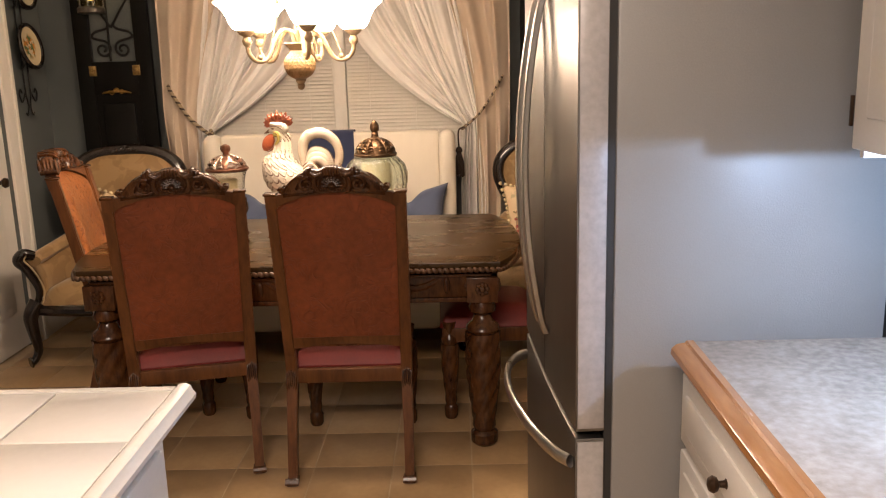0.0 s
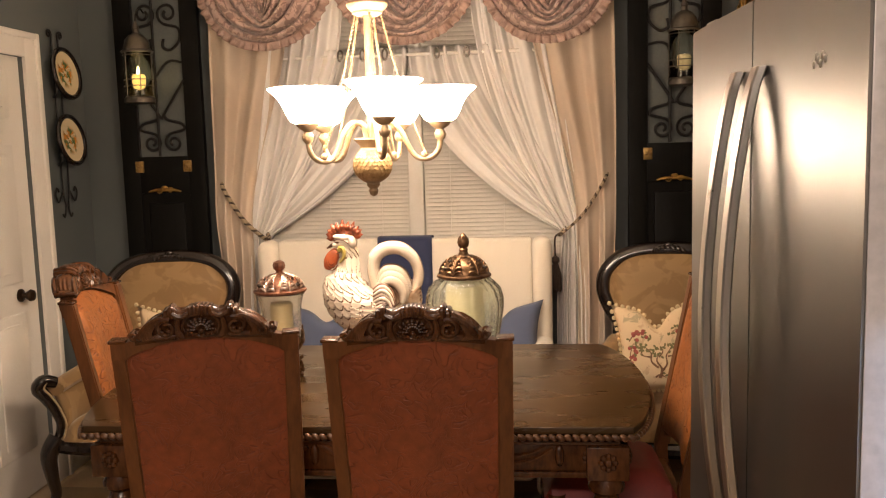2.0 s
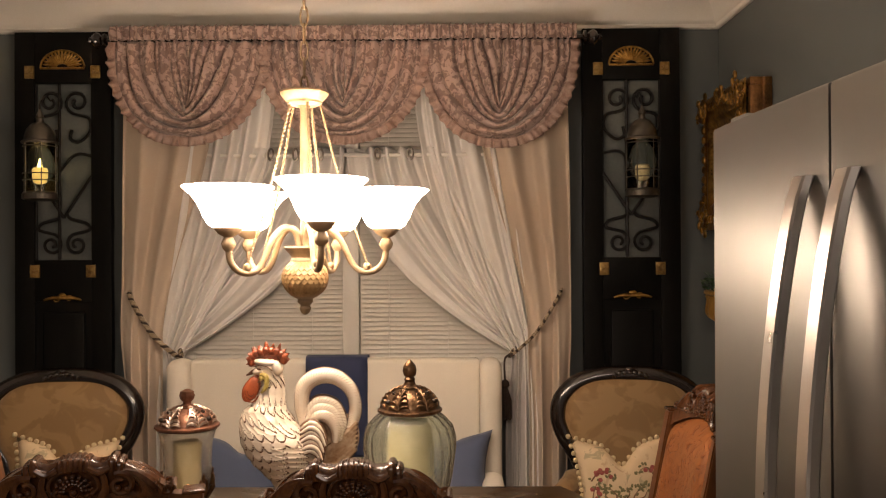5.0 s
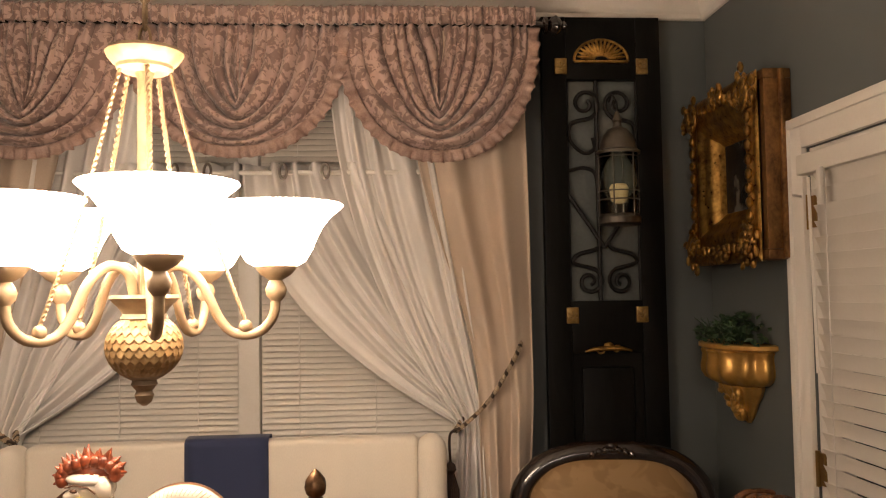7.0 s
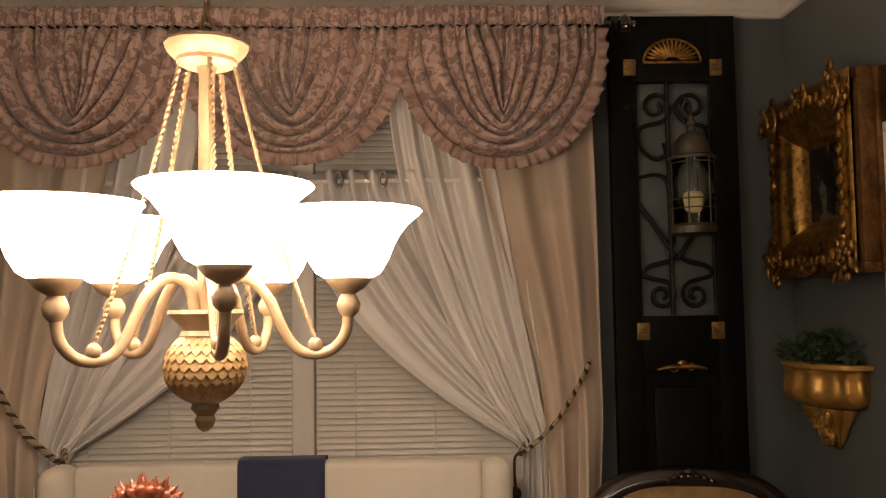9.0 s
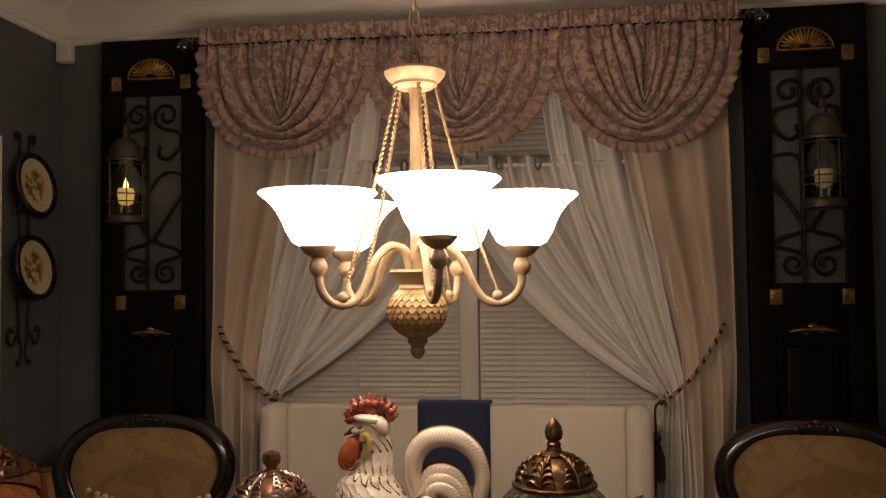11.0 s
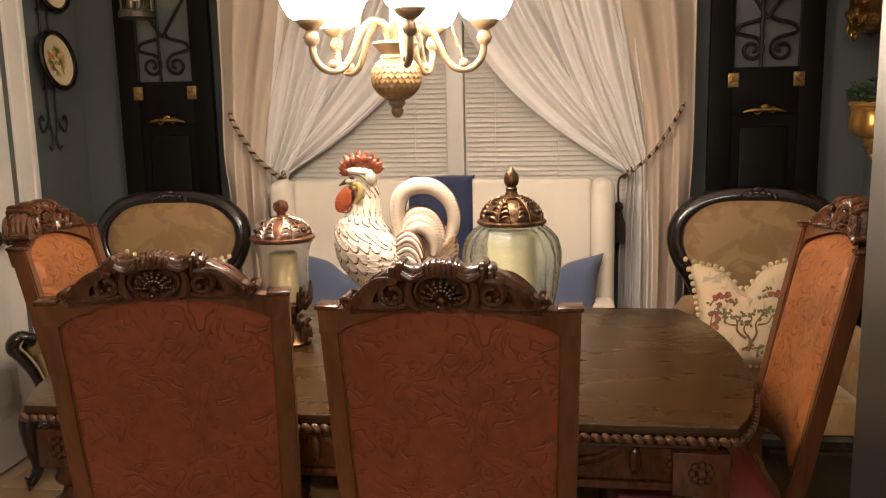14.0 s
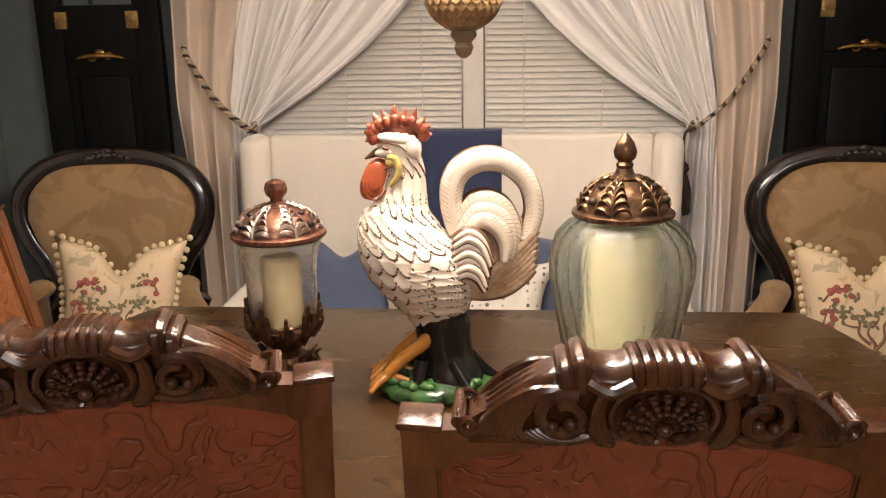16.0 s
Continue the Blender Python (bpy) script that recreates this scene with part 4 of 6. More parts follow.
def sheer(side, top_a, top_b, top_z, y, seed):
    """Inner curtain swept from its top edge to the rope, and falling from there."""
    def at(u, v):
        split = 0.62
        if v < split:
            t = v / split
            z0 = top_z
            end = TIE_Z - 0.075 + 0.05 * (1 - u)
            z = z0 + (end - z0) * t
            a = top_a + (top_b - top_a) * u
            g = t ** (1.05 + 1.15 * u)
            x = a + (0.83 - 0.09 * u - a) * g
            amp = 0.046 * (1 - 0.66 * t)
        else:
            t = (v - split) / (1 - split)
            end = TIE_Z - 0.075 + 0.05 * (1 - u)
            z = end + (0.02 - end) * t
            x = 0.83 - 0.09 * u - (0.05 * u - 0.02) * ease(0, 0.35, t)
            amp = 0.010 + 0.016 * ease(0, 0.3, t)
        ww = u + 0.05 * math.sin(u * 9 + seed)
        wave = math.sin(ww * 4.6 * math.tau + seed)
        fold = amp * (math.copysign(abs(wave) ** 0.65, wave) + 0.30 * math.sin(ww * 9.3 * math.tau + 2 * seed + 2 * v))
        crease = 0.008 * noise.noise((u * 9, v * 5, seed)) * (1 + 2 * math.exp(-((v - split) / 0.12) ** 2))
        return (XC + side * -x, y + fold + crease, z)
    return at


for side in (1, -1):
    cloth("drape", linen(side), 90, 70, LINEN, "beige linen drape tied back with a rope", "curtain", "drapes")
    cloth("sheer_curtain", sheer(side, 0.66, 0.305, 2.46, CURT_Y + 0.025, 0.4 + side), 90, 70, SHEER, "white curtain swept aside and tied back", "curtain", "sheer curtains")
    cloth("grommet_curtain", sheer(side, 0.42, 0.005, 2.045, CURT_Y + 0.055, 2.1 + side), 90, 70, SHEER, "white grommet curtain swept aside and tied back", "curtain", "grommet curtains")
rod = thing("tension_rod", "slim white rod carrying the grommet curtains", "curtain rod")
part("bar", tube(shape(), [(-1.45, CURT_Y + 0.028, 2.012), (0.05, CURT_Y + 0.028, 2.012)], 0.009, 10), WHITE, rod)
RING = surface("brushed_nickel", (0.25, 0.22, 0.19), 0.35, 0.9)
for x in (-1.03, -0.92, -0.81, -0.555, -0.41):
    pts = [(x + 0.012 * math.cos(i * math.tau / 16) , CURT_Y - 0.006, 2.012 + 0.026 * math.sin(i * math.tau / 16)) for i in range(16)]
    part("grommet", tube(shape(), pts, 0.005, 6, True), RING, rod)

top_rod = thing("curtain_rod", "dark wooden curtain rod with turned finials", "curtain rod")
part("bar", tube(shape(), [(-1.74, 4.985, 2.515), (0.35, 4.985, 2.515)], 0.014, 10), EBONY, top_rod)
for s, x in ((-1, -1.74), (1, 0.35)):
    bm = lathe(shape(), [(0.014, 0), (0.03, 0.006), (0.03, 0.016), (0.016, 0.022), (0.03, 0.034), (0.036, 0.048), (0.026, 0.062), (0.012, 0.07), (0.016, 0.078), (0.004, 0.088)], 16)
    bmesh.ops.transform(bm, matrix=pose(x, 4.985, 2.515, 0, 90 * s, 0), verts=bm.verts)
    part("finial", bm, EBONY, top_rod)
    part("bracket", box(shape(), x - s * 0.05 - 0.008, x - s * 0.05 + 0.008, 4.995, YB - 0.001, 2.50, 2.53), EBONY, top_rod)


def swag(x0, x1, bottom, y, seed):
    th = thing("swag_valance", "mauve damask swag valance with ruffled edge", "valance", None, "swag valances")
    rnd = random.Random(seed)
    ph = [rnd.uniform(0, 6.28) for _ in range(6)]
    zt = 2.548

    deep = zt - 0.045 - bottom - 0.034

    def at(u, v):
        """v picks one of the nested U-shaped folds, u runs along it from header to header."""
        s = 2 * u - 1
        side = math.copysign(abs(math.sin(s * math.pi / 2)), s)
        e = v
        p = 1.25 + 0.95 * e
        hang = max(0, 1 - abs(side) ** p) ** (0.62 - 0.17 * e)
        w = (0.60 + 0.40 * e) * hang
        q = e * side
        x = (x0 + x1) / 2 + q * (x1 - x0) / 2
        z = zt - 0.045 - deep * w
        phase = e * 6.4 + 0.16 * math.sin(3 * s + ph[0]) + 0.18 * math.sin(7 * e + ph[1]) + 0.55 * noise.noise((s * 1.6 + seed, e * 4.5, 0.3))
        ridge = abs(math.sin(math.pi * phase)) ** 0.5
        lift = 0.078 * (0.35 + 0.65 * hang ** 0.6) * (1 - 0.55 * ease(0.80, 1.0, e)) * (0.8 + 0.2 * math.sin(5 * e + 2 * s + ph[2]))
        small = 0.004 * math.sin(e * 31 + 2 * s + ph[3]) + 0.006 * noise.noise((s * 3, e * 9, seed)) + 0.011 * math.sin(q * 58 + 2.5 * math.sin(9 * q + ph[4])) * math.exp(-w * 4.5)
        pocket = 0.05 * math.exp(-(e / 0.10) ** 2) * hang
        belly = 0.05 * hang * (0.4 + 0.6 * e)
        return (x, y - belly - lift * ridge + pocket + small, z)
    bm = shape()
    grid(bm, at, 72, 130)
    thick(part("swag", bm, VALANCE, th, "", 180), 0.003)

    def header(u, v):
        w = math.sin(u * 24 * math.tau + ph[3]) + 0.6 * math.sin(u * 37 * math.tau + ph[5])
        return (x0 - 0.02 + (x1 - x0 + 0.04) * u, y - 0.022 + 0.010 * w * (0.5 + abs(v - 0.5)) - 0.012 * math.sin(math.pi * v), zt + 0.022 + 0.006 * w * (1 - v) - 0.064 * v)
    bm = shape()
    grid(bm, header, 220, 6)
    thick(part("gathered_header", bm, VALANCE, th, "", 180), 0.003)

    def frill(u, v):
        e = Vector(at(u, 1.0))
        d = Vector(at(min(1, u + 0.01), 1.0)) - Vector(at(max(0, u - 0.01), 1.0))
        n = Vector((d.z, 0, -d.x)).normalized()
        if n.dot(Vector((e.x - (x0 + x1) / 2, 0, e.z - zt + 0.1))) < 0:
            n = -n
        w = math.sin(u * 30 * math.tau) + 0.5 * math.sin(u * 47 * math.tau + 1)
        return e + n * (0.040 * v - 0.006) + Vector((0.004 * math.cos(u * 30 * math.tau) * v, -0.006 + 0.011 * w * v, 0))
    bm = shape()
    grid(bm, frill, 300, 4)
    thick(part("ruffle", bm, RUFFLE, th, "pleated ruffle along the lower edge", 180), 0.002)


swag(-1.700, -1.045, 2.035, 4.975, 1)
swag(-1.035, -0.350, 2.040, 4.985, 2)
swag(-0.340, 0.300, 2.020, 4.975, 3)

ROPE_A = surface("dark_rope", (0.045, 0.025, 0.015), 0.7, 0, None, 30, 300, 0.3)
ROPE_B = surface("cream_rope", (0.42, 0.33, 0.22), 0.7, 0, None, 30, 300, 0.3)


def rope(side):
    th = thing("rope_tieback", "twisted brown and cream rope tieback with tassel", "tieback", None, "tiebacks")
    path = curve([(XC - side * 0.955, 5.11, 1.415), (XC - side * 0.95, 4.99, 1.40), (XC - side * 0.90, 4.965, 1.315), (XC - side * 0.83, 4.955, 1.215), (XC - side * 0.745, 4.965, 1.135), (XC - side * 0.725, 5.0, 1.12), (XC - side * 0.76, 5.08, 1.15)], 14)
    for k, mat in enumerate((ROPE_A, ROPE_B, ROPE_B)):
        pts = []
        for i, p in enumerate(path):
            a = i * 1.25 + k * math.tau / 3
            pts.append(p + Vector((0.0060 * math.cos(a) * 0.7, 0.0060 * math.sin(a), 0.0060 * math.cos(a) * 0.7)))
        part("strand", tube(shape(), pts, 0.0066, 7), mat, th)
    x, y = XC - side * 0.70, 4.95
    part("cord", tube(shape(), curve([(XC - side * 0.735, 4.962, 1.13), (x, y, 1.11), (x, y, 1.02)], 6), 0.005, 6), ROPE_A, th)
    bm = lathe(shape(), [(0.006, 1.02), (0.016, 1.012), (0.02, 0.995), (0.012, 0.982), (0.012, 0.976)], 14, (x, y))
    part("tassel_knot", bm, ROPE_A, th)
    bm = shape()
    for k in range(30):
        a = k * math.tau / 30
        r = 0.018 + 0.004 * (k % 3)
        tube(bm, [(x + 0.011 * math.cos(a), y + 0.011 * math.sin(a), 0.98), (x + r * math.cos(a), y + r * math.sin(a), 0.93), (x + r * 1.05 * math.cos(a), y + r * 1.05 * math.sin(a), 0.845 + 0.006 * (k % 4))], 0.0032, 5)
    part("tassel_fringe", bm, ROPE_A, th)


rope(1)
rope(-1)

# ---- old black door panels beside the window ----
def gold_square(bm, x, z, y, w, h):
    box(bm, x - w / 2, x + w / 2, y - 0.008, y + 0.002, z - h / 2, z + h / 2, 0.003)
    for k in range(5):
        a = math.radians(20 + 35 * k)
        blob(bm, (x + 0.010 * math.cos(a), y - 0.009, z - 0.012 + 0.016 * math.sin(a)), (0.0035, 0.004, 0.013), (0, 90 - math.degrees(a), 0), 6, 5)


def door_panel():
    d = thing("salvaged_door", "old black wooden door with iron grille and gilt mounts", "door panel", None, "salvaged doors")
    y0, y1, hw, top = -0.012, 0.024, 0.22, 2.583
    for s in (-1, 1):
        part("stile", box(shape(), min(s * hw, s * 0.130), max(s * hw, s * 0.130), y0, y1, 0.0, top, 0.003), BLACK, d)
    for z0, z1 in ((2.352, top - 0.001), (1.36, 1.548), (0.02, 0.24)):
        part("rail", box(shape(), -0.1298, 0.1298, y0 + 0.001, y1 - 0.001, z0, z1, 0.002), BLACK, d)
    bm = box(shape(), -0.1298, 0.1298, 0.002, 0.018, 0.24, 1.36)
    box(bm, -0.095, 0.095, -0.008, 0.004, 0.29, 1.31, 0.01)
    part("lower_panel", bm, BLACK, d)
    part("backing_glass", box(shape(), -0.132, 0.132, 0.024, 0.028, 1.54, 2.36), surface("dull_grey_glass", (0.125, 0.14, 0.135), 0.35, 0, None, 4, 80, 0.05), d, "dull grey glass behind the grille")
    bm = shape()
    tube(bm, [(-0.02, 0, 1.55), (-0.02, 0, 2.35)], 0.0075, 6)
    for s in (-1, 1):
        tube(bm, spiral(s * 0.058, 1.618, 0.050, 0.012, math.radians(90), s * 1.45), 0.0075, 6)
        tube(bm, curve([(s * 0.058, 0, 1.668), (s * 0.115, 0, 1.685), (s * 0.10, 0, 1.715), (s * 0.03, 0, 1.735), (s * 0.012, 0, 1.76)], 5), 0.0075, 6)
        tube(bm, curve([(s * 0.0, 0, 1.74), (s * 0.06, 0, 1.83), (s * 0.128, 0, 1.93)], 5), 0.0075, 6)
        tube(bm, spiral(s * 0.062, 2.265, 0.058, 0.014, math.radians(-90), -s * 1.4), 0.0075, 6)
        tube(bm, curve([(s * 0.062, 0, 2.207), (s * 0.115, 0, 2.19), (s * 0.118, 0, 2.13), (s * 0.07, 0, 2.085), (s * 0.03, 0, 2.10), (s * 0.035, 0, 2.14)], 6), 0.0075, 6)
        tube(bm, curve([(s * 0.125, 0, 2.02), (s * 0.07, 0, 2.03), (s * 0.03, 0, 2.01), (-0.02, 0, 1.95)], 5), 0.0065, 6)
        tube(bm, [(s * 0.128, 0, 1.55), (s * 0.128, 0, 2.35)], 0.004, 6)
    part("iron_grille", bm, IRON, d, "scrolled wrought iron grille")
    bm = shape()
    for k in range(15):
        a = math.radians(8 + 164 * k / 14)
        blob(bm, (0.055 * math.cos(a), y0 - 0.004, 2.425 + 0.042 * math.sin(a)), (0.036, 0.007, 0.0065), (0, -math.degrees(a), 0), 7, 5)
    tube(bm, [(0.1 * math.cos(math.radians(a)), y0 - 0.002, 2.420 + 0.078 * math.sin(math.radians(a))) for a in range(0, 181, 12)], 0.005, 6)
    box(bm, -0.10, 0.10, y0 - 0.008, y0 + 0.001, 2.412, 2.422, 0.002)
    part("gilt_fan", bm, GOLD, d, "gilt fan-shaped mount")
    for x, z in ((-0.150, 2.40), (0.150, 2.40), (-0.127, 1.497), (0.127, 1.497)):
        bm = shape()
        gold_square(bm, x, z, y0, 0.044, 0.058)
        part("gilt_mount", bm, GOLD_DULL, d)
    bm = shape()
    tube(bm, curve([(-0.085, y0 - 0.006, 1.368), (-0.05, y0 - 0.008, 1.376), (0, y0 - 0.01, 1.378), (0.05, y0 - 0.008, 1.376), (0.085, y0 - 0.006, 1.368)], 5), lambda t: 0.004 + 0.005 * math.sin(math.pi * t), 7)
    for s in (-1, 1):
        tube(bm, [(x, y0 - 0.006, z) for x, _, z in spiral(s * 0.030, 1.374, 0.016, 0.004, 0, s * 1.2, 14)], 0.0035, 5)
    blob(bm, (0, y0 - 0.008, 1.388), (0.018, 0.006, 0.012), (0, 0, 0), 8, 6)
    part("gilt_swag", bm, GOLD, d)
    return d


dp = door_panel()
dp.matrix_basis = pose(-1.988, 5.105, 0)
copy_thing(dp, pose(0.586, 5.105, 0))

LAMP_GLASS = glass("lantern_glass", (0.80, 0.84, 0.80), 0.05)
WAX = surface("cream_wax", (0.72, 0.58, 0.33), 0.5, 0, None, 8, 60, 0.05)
PEWTER = surface("aged_pewter", (0.115, 0.10, 0.08), 0.45, 0.7, None, 12, 70, 0.2)


def lantern(x, lit):
    l = thing("candle_lantern", "aged metal candle lantern with %s candle on the black door" % ("a lit" if lit else "an unlit"), "lantern", pose(x, 4.995, 0), "candle lanterns")
    part("roof", lathe(shape(), [(0.076, 2.062), (0.078, 2.07), (0.066, 2.078), (0.062, 2.10), (0.055, 2.125), (0.036, 2.148), (0.016, 2.158), (0.014, 2.175), (0.018, 2.18), (0.011, 2.20), (0.004, 2.215)], 24), PEWTER, l)
    bm = shape()
    grid(bm, lambda u, v: (0.066 * math.cos(u * math.tau), 0.066 * math.sin(u * math.tau), 1.85 + 0.212 * v), 28, 1, True)
    g = part("glass", bm, LAMP_GLASS, l)
    thick(g, 0.003)
    g.visible_shadow = False
    for z in (1.90, 1.93, 2.05):
        part("cage_ring", tube(shape(), [(0.07 * math.cos(i * math.tau / 20), 0.07 * math.sin(i * math.tau / 20), z) for i in range(20)], 0.0025, 5, True), PEWTER, l)
    for k in range(6):
        a = k * math.tau / 6
        part("cage_bar", tube(shape(), [(0.07 * math.cos(a), 0.07 * math.sin(a), 1.83), (0.07 * math.cos(a), 0.07 * math.sin(a), 2.065)], 0.0025, 5), PEWTER, l)
    part("base", lathe(shape(), [(0.060, 1.812), (0.074, 1.818), (0.074, 1.84), (0.066, 1.85), (0.02, 1.852)], 24), PEWTER, l)
    c = part("candle", lathe(shape(), [(0.032, 1.853), (0.034, 1.86), (0.034, 1.95), (0.028, 1.957), (0.01, 1.953)], 20), WAX if not lit else glowing("lit_wax", (1.0, 0.62, 0.16), 0.9), l)
    if lit:
        part("flame", lathe(shape(), [(0.003, 1.953), (0.010, 1.961), (0.008, 1.972), (0.001, 1.984)], 10), glowing("flame", (1.0, 0.75, 0.25), 9.0), c)
    part("hook", tube(shape(), curve([(0, 0, 2.21), (0, 0.01, 2.25), (0, 0.06, 2.285), (0, 0.10, 2.27)], 6), 0.004, 6), IRON, l)


lantern(-2.045, True)
lantern(0.612, False)

# ---- things on the side walls ----
rack = thing("plate_rack", "black wrought iron hanger holding two painted plates", "plate rack", pose(XL, 4.885, 0))
bm = shape()
for s in (-1, 1):
    tube(bm, curve([(0.012, s * 0.028, 2.15), (0.012, s * 0.030, 1.9), (0.012, s * 0.030, 1.5), (0.012, s * 0.026, 1.36)], 5), 0.0045, 6)
    tube(bm, [(0.012, s * 0.028 + x, z) for x, _, z in spiral(s * 0.022, 2.15, 0.022, 0.006, math.pi if s > 0 else 0, -s * 1.3, 16)], 0.0045, 6)
    tube(bm, curve([(0.012, s * 0.026, 1.40), (0.012, s * 0.075, 1.34), (0.012, s * 0.10, 1.38), (0.012, s * 0.085, 1.41), (0.012, s * 0.07, 1.39)], 5), 0.0045, 6)
    tube(bm, curve([(0.012, s * 0.026, 1.37), (0.012, s * 0.012, 1.31), (0.012, s * 0.03, 1.265), (0.012, s * 0.045, 1.28)], 5), 0.0045, 6)
    for z in (1.86, 1.535):
        tube(bm, curve([(0.012, s * 0.03, z), (0.03, s * 0.08, z - 0.015), (0.055, s * 0.095, z), (0.06, s * 0.10, z + 0.03)], 5), 0.0045, 6)
        blob(bm, (0.06, s * 0.10, z + 0.035), (0.009, 0.009, 0.009), (0, 0, 0), 8, 6)
part("iron_frame", bm, IRON, rack)


def painted_plate(z):
    p = thing("plate", "round cream plate painted with fruit, dark rim, on an iron rack", "plate", pose(XL + 0.045, 4.885, z, 0, 82, 0), "painted plates")
    m, nt, b = node_material("plate_paint")
    where = coords(nt)
    blot = noise_of(nt, where, 22, 3, 0.6, 0.8)
    n = nt.nodes.new("ShaderNodeVectorMath")
    n.operation = "LENGTH"
    nt.links.new(where, n.inputs[0])
    near = ramp(nt, n.outputs["Value"], (0.055, 1), (0.075, 0))
    hue = mixed(nt, (0.55, 0.22, 0.04), (0.10, 0.14, 0.05), ramp(nt, noise_of(nt, where, 40, 2), (0.45, 0), (0.55, 1)))
    f = maths(nt, "MULTIPLY", near, ramp(nt, blot, (0.44, 0), (0.50, 1)))
    nt.links.new(mixed(nt, (0.62, 0.52, 0.33), hue, f), b.inputs["Base Color"])
    b.inputs["Roughness"].default_value = 0.2
    part("dish", lathe(shape(), [(0.05, 0.0), (0.085, 0.004), (0.112, 0.016), (0.112, 0.019), (0.085, 0.009), (0.01, 0.006)], 40), m, p)
    part("rim", tube(shape(), [(0.117 * math.cos(i * math.tau / 48), 0.117 * math.sin(i * math.tau / 48), 0.017) for i in range(48)], 0.012, 8, True), EBONY, p, "dark rim")


painted_plate(1.962)
painted_plate(1.640)
solid("wall_sensor", box(shape(), XL + 0.01, XL + 0.075, YB - 0.065, YB - 0.015, 2.505, 2.60, 0.008), WHITE, "small white plastic alarm sensor in the corner", "sensor", m=None)

# deep gilt shadow-box picture
pic = thing("framed_picture", "small dark picture in a deep ornate gilt frame", "picture frame", pose(XR - 0.002, 4.80, 1.955) @ Matrix.Diagonal((0.72, 1, 1, 1)))
AGED = surface("aged_gilt", (0.30, 0.15, 0.05), 0.42, 0.7, (0.09, 0.040, 0.015), 14, 70, 0.4)
rw, rh = 0.30, 0.285
for z0, z1 in ((-rh, -rh + 0.03), (rh - 0.03, rh)):
    part("box_side", box(shape(), -0.118, 0, -rw, rw, z0, z1, 0.004), AGED, pic)
for y0, y1 in ((-rw, -rw + 0.03), (rw - 0.03, rw)):
    bm = box(shape(), -0.117, 0, y0, y1, -rh + 0.03, rh - 0.03, 0.003)
    box(bm, -0.055, -0.03, y0 - 0.012 if y0 < 0 else y0 + 0.01, y1 - 0.01 if y0 < 0 else y1 + 0.012, -rh + 0.002, rh - 0.002, 0.006)
    part("box_side", bm, AGED, pic)


def ring_side(bm, k, y_out, z_out, x_out, y_in, z_in, x_in, n=10):
    """One of the four mitred sides of a moulded frame."""
    o = [(-y_out, -z_out), (y_out, -z_out), (y_out, z_out), (-y_out, z_out)]
    i = [(-y_in, -z_in), (y_in, -z_in), (y_in, z_in), (-y_in, z_in)]

    def at(u, v):
        a = Vector((x_out, *o[k])).lerp(Vector((x_out, *o[(k + 1) % 4])), u)
        b = Vector((x_in, *i[k])).lerp(Vector((x_in, *i[(k + 1) % 4])), u)
        p = a.lerp(b, v)
        p.x -= 0.012 * math.sin(math.pi * v) + 0.004 * math.sin(v * 14)
        return p
    grid(bm, at, n, 12)
    return bm


for k in range(4):
    part("inner_slope", ring_side(shape(), k, 0.205, 0.20, -0.135, 0.105, 0.115, -0.045), GOLD, pic, "stepped gilt inner slope")
bm = shape()
for k in range(4):
    ring_side(bm, k, rw - 0.03, rh + 0.005, -0.125, 0.20, 0.195, -0.132)
rnd = random.Random(7)
for sy in (-1, 1):
    for sz in (-1, 1):
        for k in range(26):
            a, r = rnd.uniform(0, 6.28), rnd.uniform(0, 0.075)
            blob(bm, (-0.15 - rnd.uniform(0, 0.02), sy * 0.225 + r * math.cos(a), sz * 0.24 + r * math.sin(a)), (0.012, rnd.uniform(0.010, 0.022), rnd.uniform(0.008, 0.02)), (rnd.uniform(0, 180), 0, 0), 7, 5)
        for q in (0, 1):
            tube(bm, [(-0.16, sy * 0.21 + a, sz * 0.225 + b) for a, _, b in spiral(0, 0, 0.055, 0.012, 1.5 * q, sy * sz * 1.4, 16)], 0.009, 6)
for k in range(44):
    t = k / 44 * 4
    s, f = int(t), (t % 1) * 2 - 1
    y, z = ((f * 0.225, -0.243), (0.228, f * 0.24), (-f * 0.225, 0.243), (-0.228, -f * 0.24))[s]
    blob(bm, (-0.148, y, z), (0.014, 0.020, 0.018), (rnd.uniform(0, 180), 0, 0), 7, 5)
for y, z in ((0, 0.27), (0, -0.26)):
    for k in range(14):
        blob(bm, (-0.155, y + rnd.uniform(-0.06, 0.06), z + rnd.uniform(-0.025, 0.02)), (0.014, 0.02, 0.014), (rnd.uniform(0, 180), 0, 0), 7, 5)
part("carved_front", bm, GOLD, pic, "carved gilt scrollwork front")
m, nt, b = node_material("dark_painting")
w = coords(nt)
nt.links.new(mixed(nt, (0.012, 0.011, 0.010), (0.10, 0.09, 0.075), ramp(nt, noise_of(nt, w, 14, 2), (0.52, 0), (0.68, 1))), b.inputs["Base Color"])
b.inputs["Roughness"].default_value = 0.25
part("painting", box(shape(), -0.048, -0.040, -0.12, 0.12, -0.12, 0.12), m, pic)

# gilt wall planter
pl = thing("wall_planter", "gilt fluted wall planter filled with green leaves", "planter", pose(XR - 0.002, 4.86, -0.028) @ Matrix.Diagonal((1.2, 1.35, 1.03, 1)) @ pose(0, 0, -0.047))

BRIGHT_GILT = surface("bright_gilt", (0.66, 0.40, 0.105), 0.36, 0.6, (0.46, 0.25, 0.06), 12, 60, 0.3)


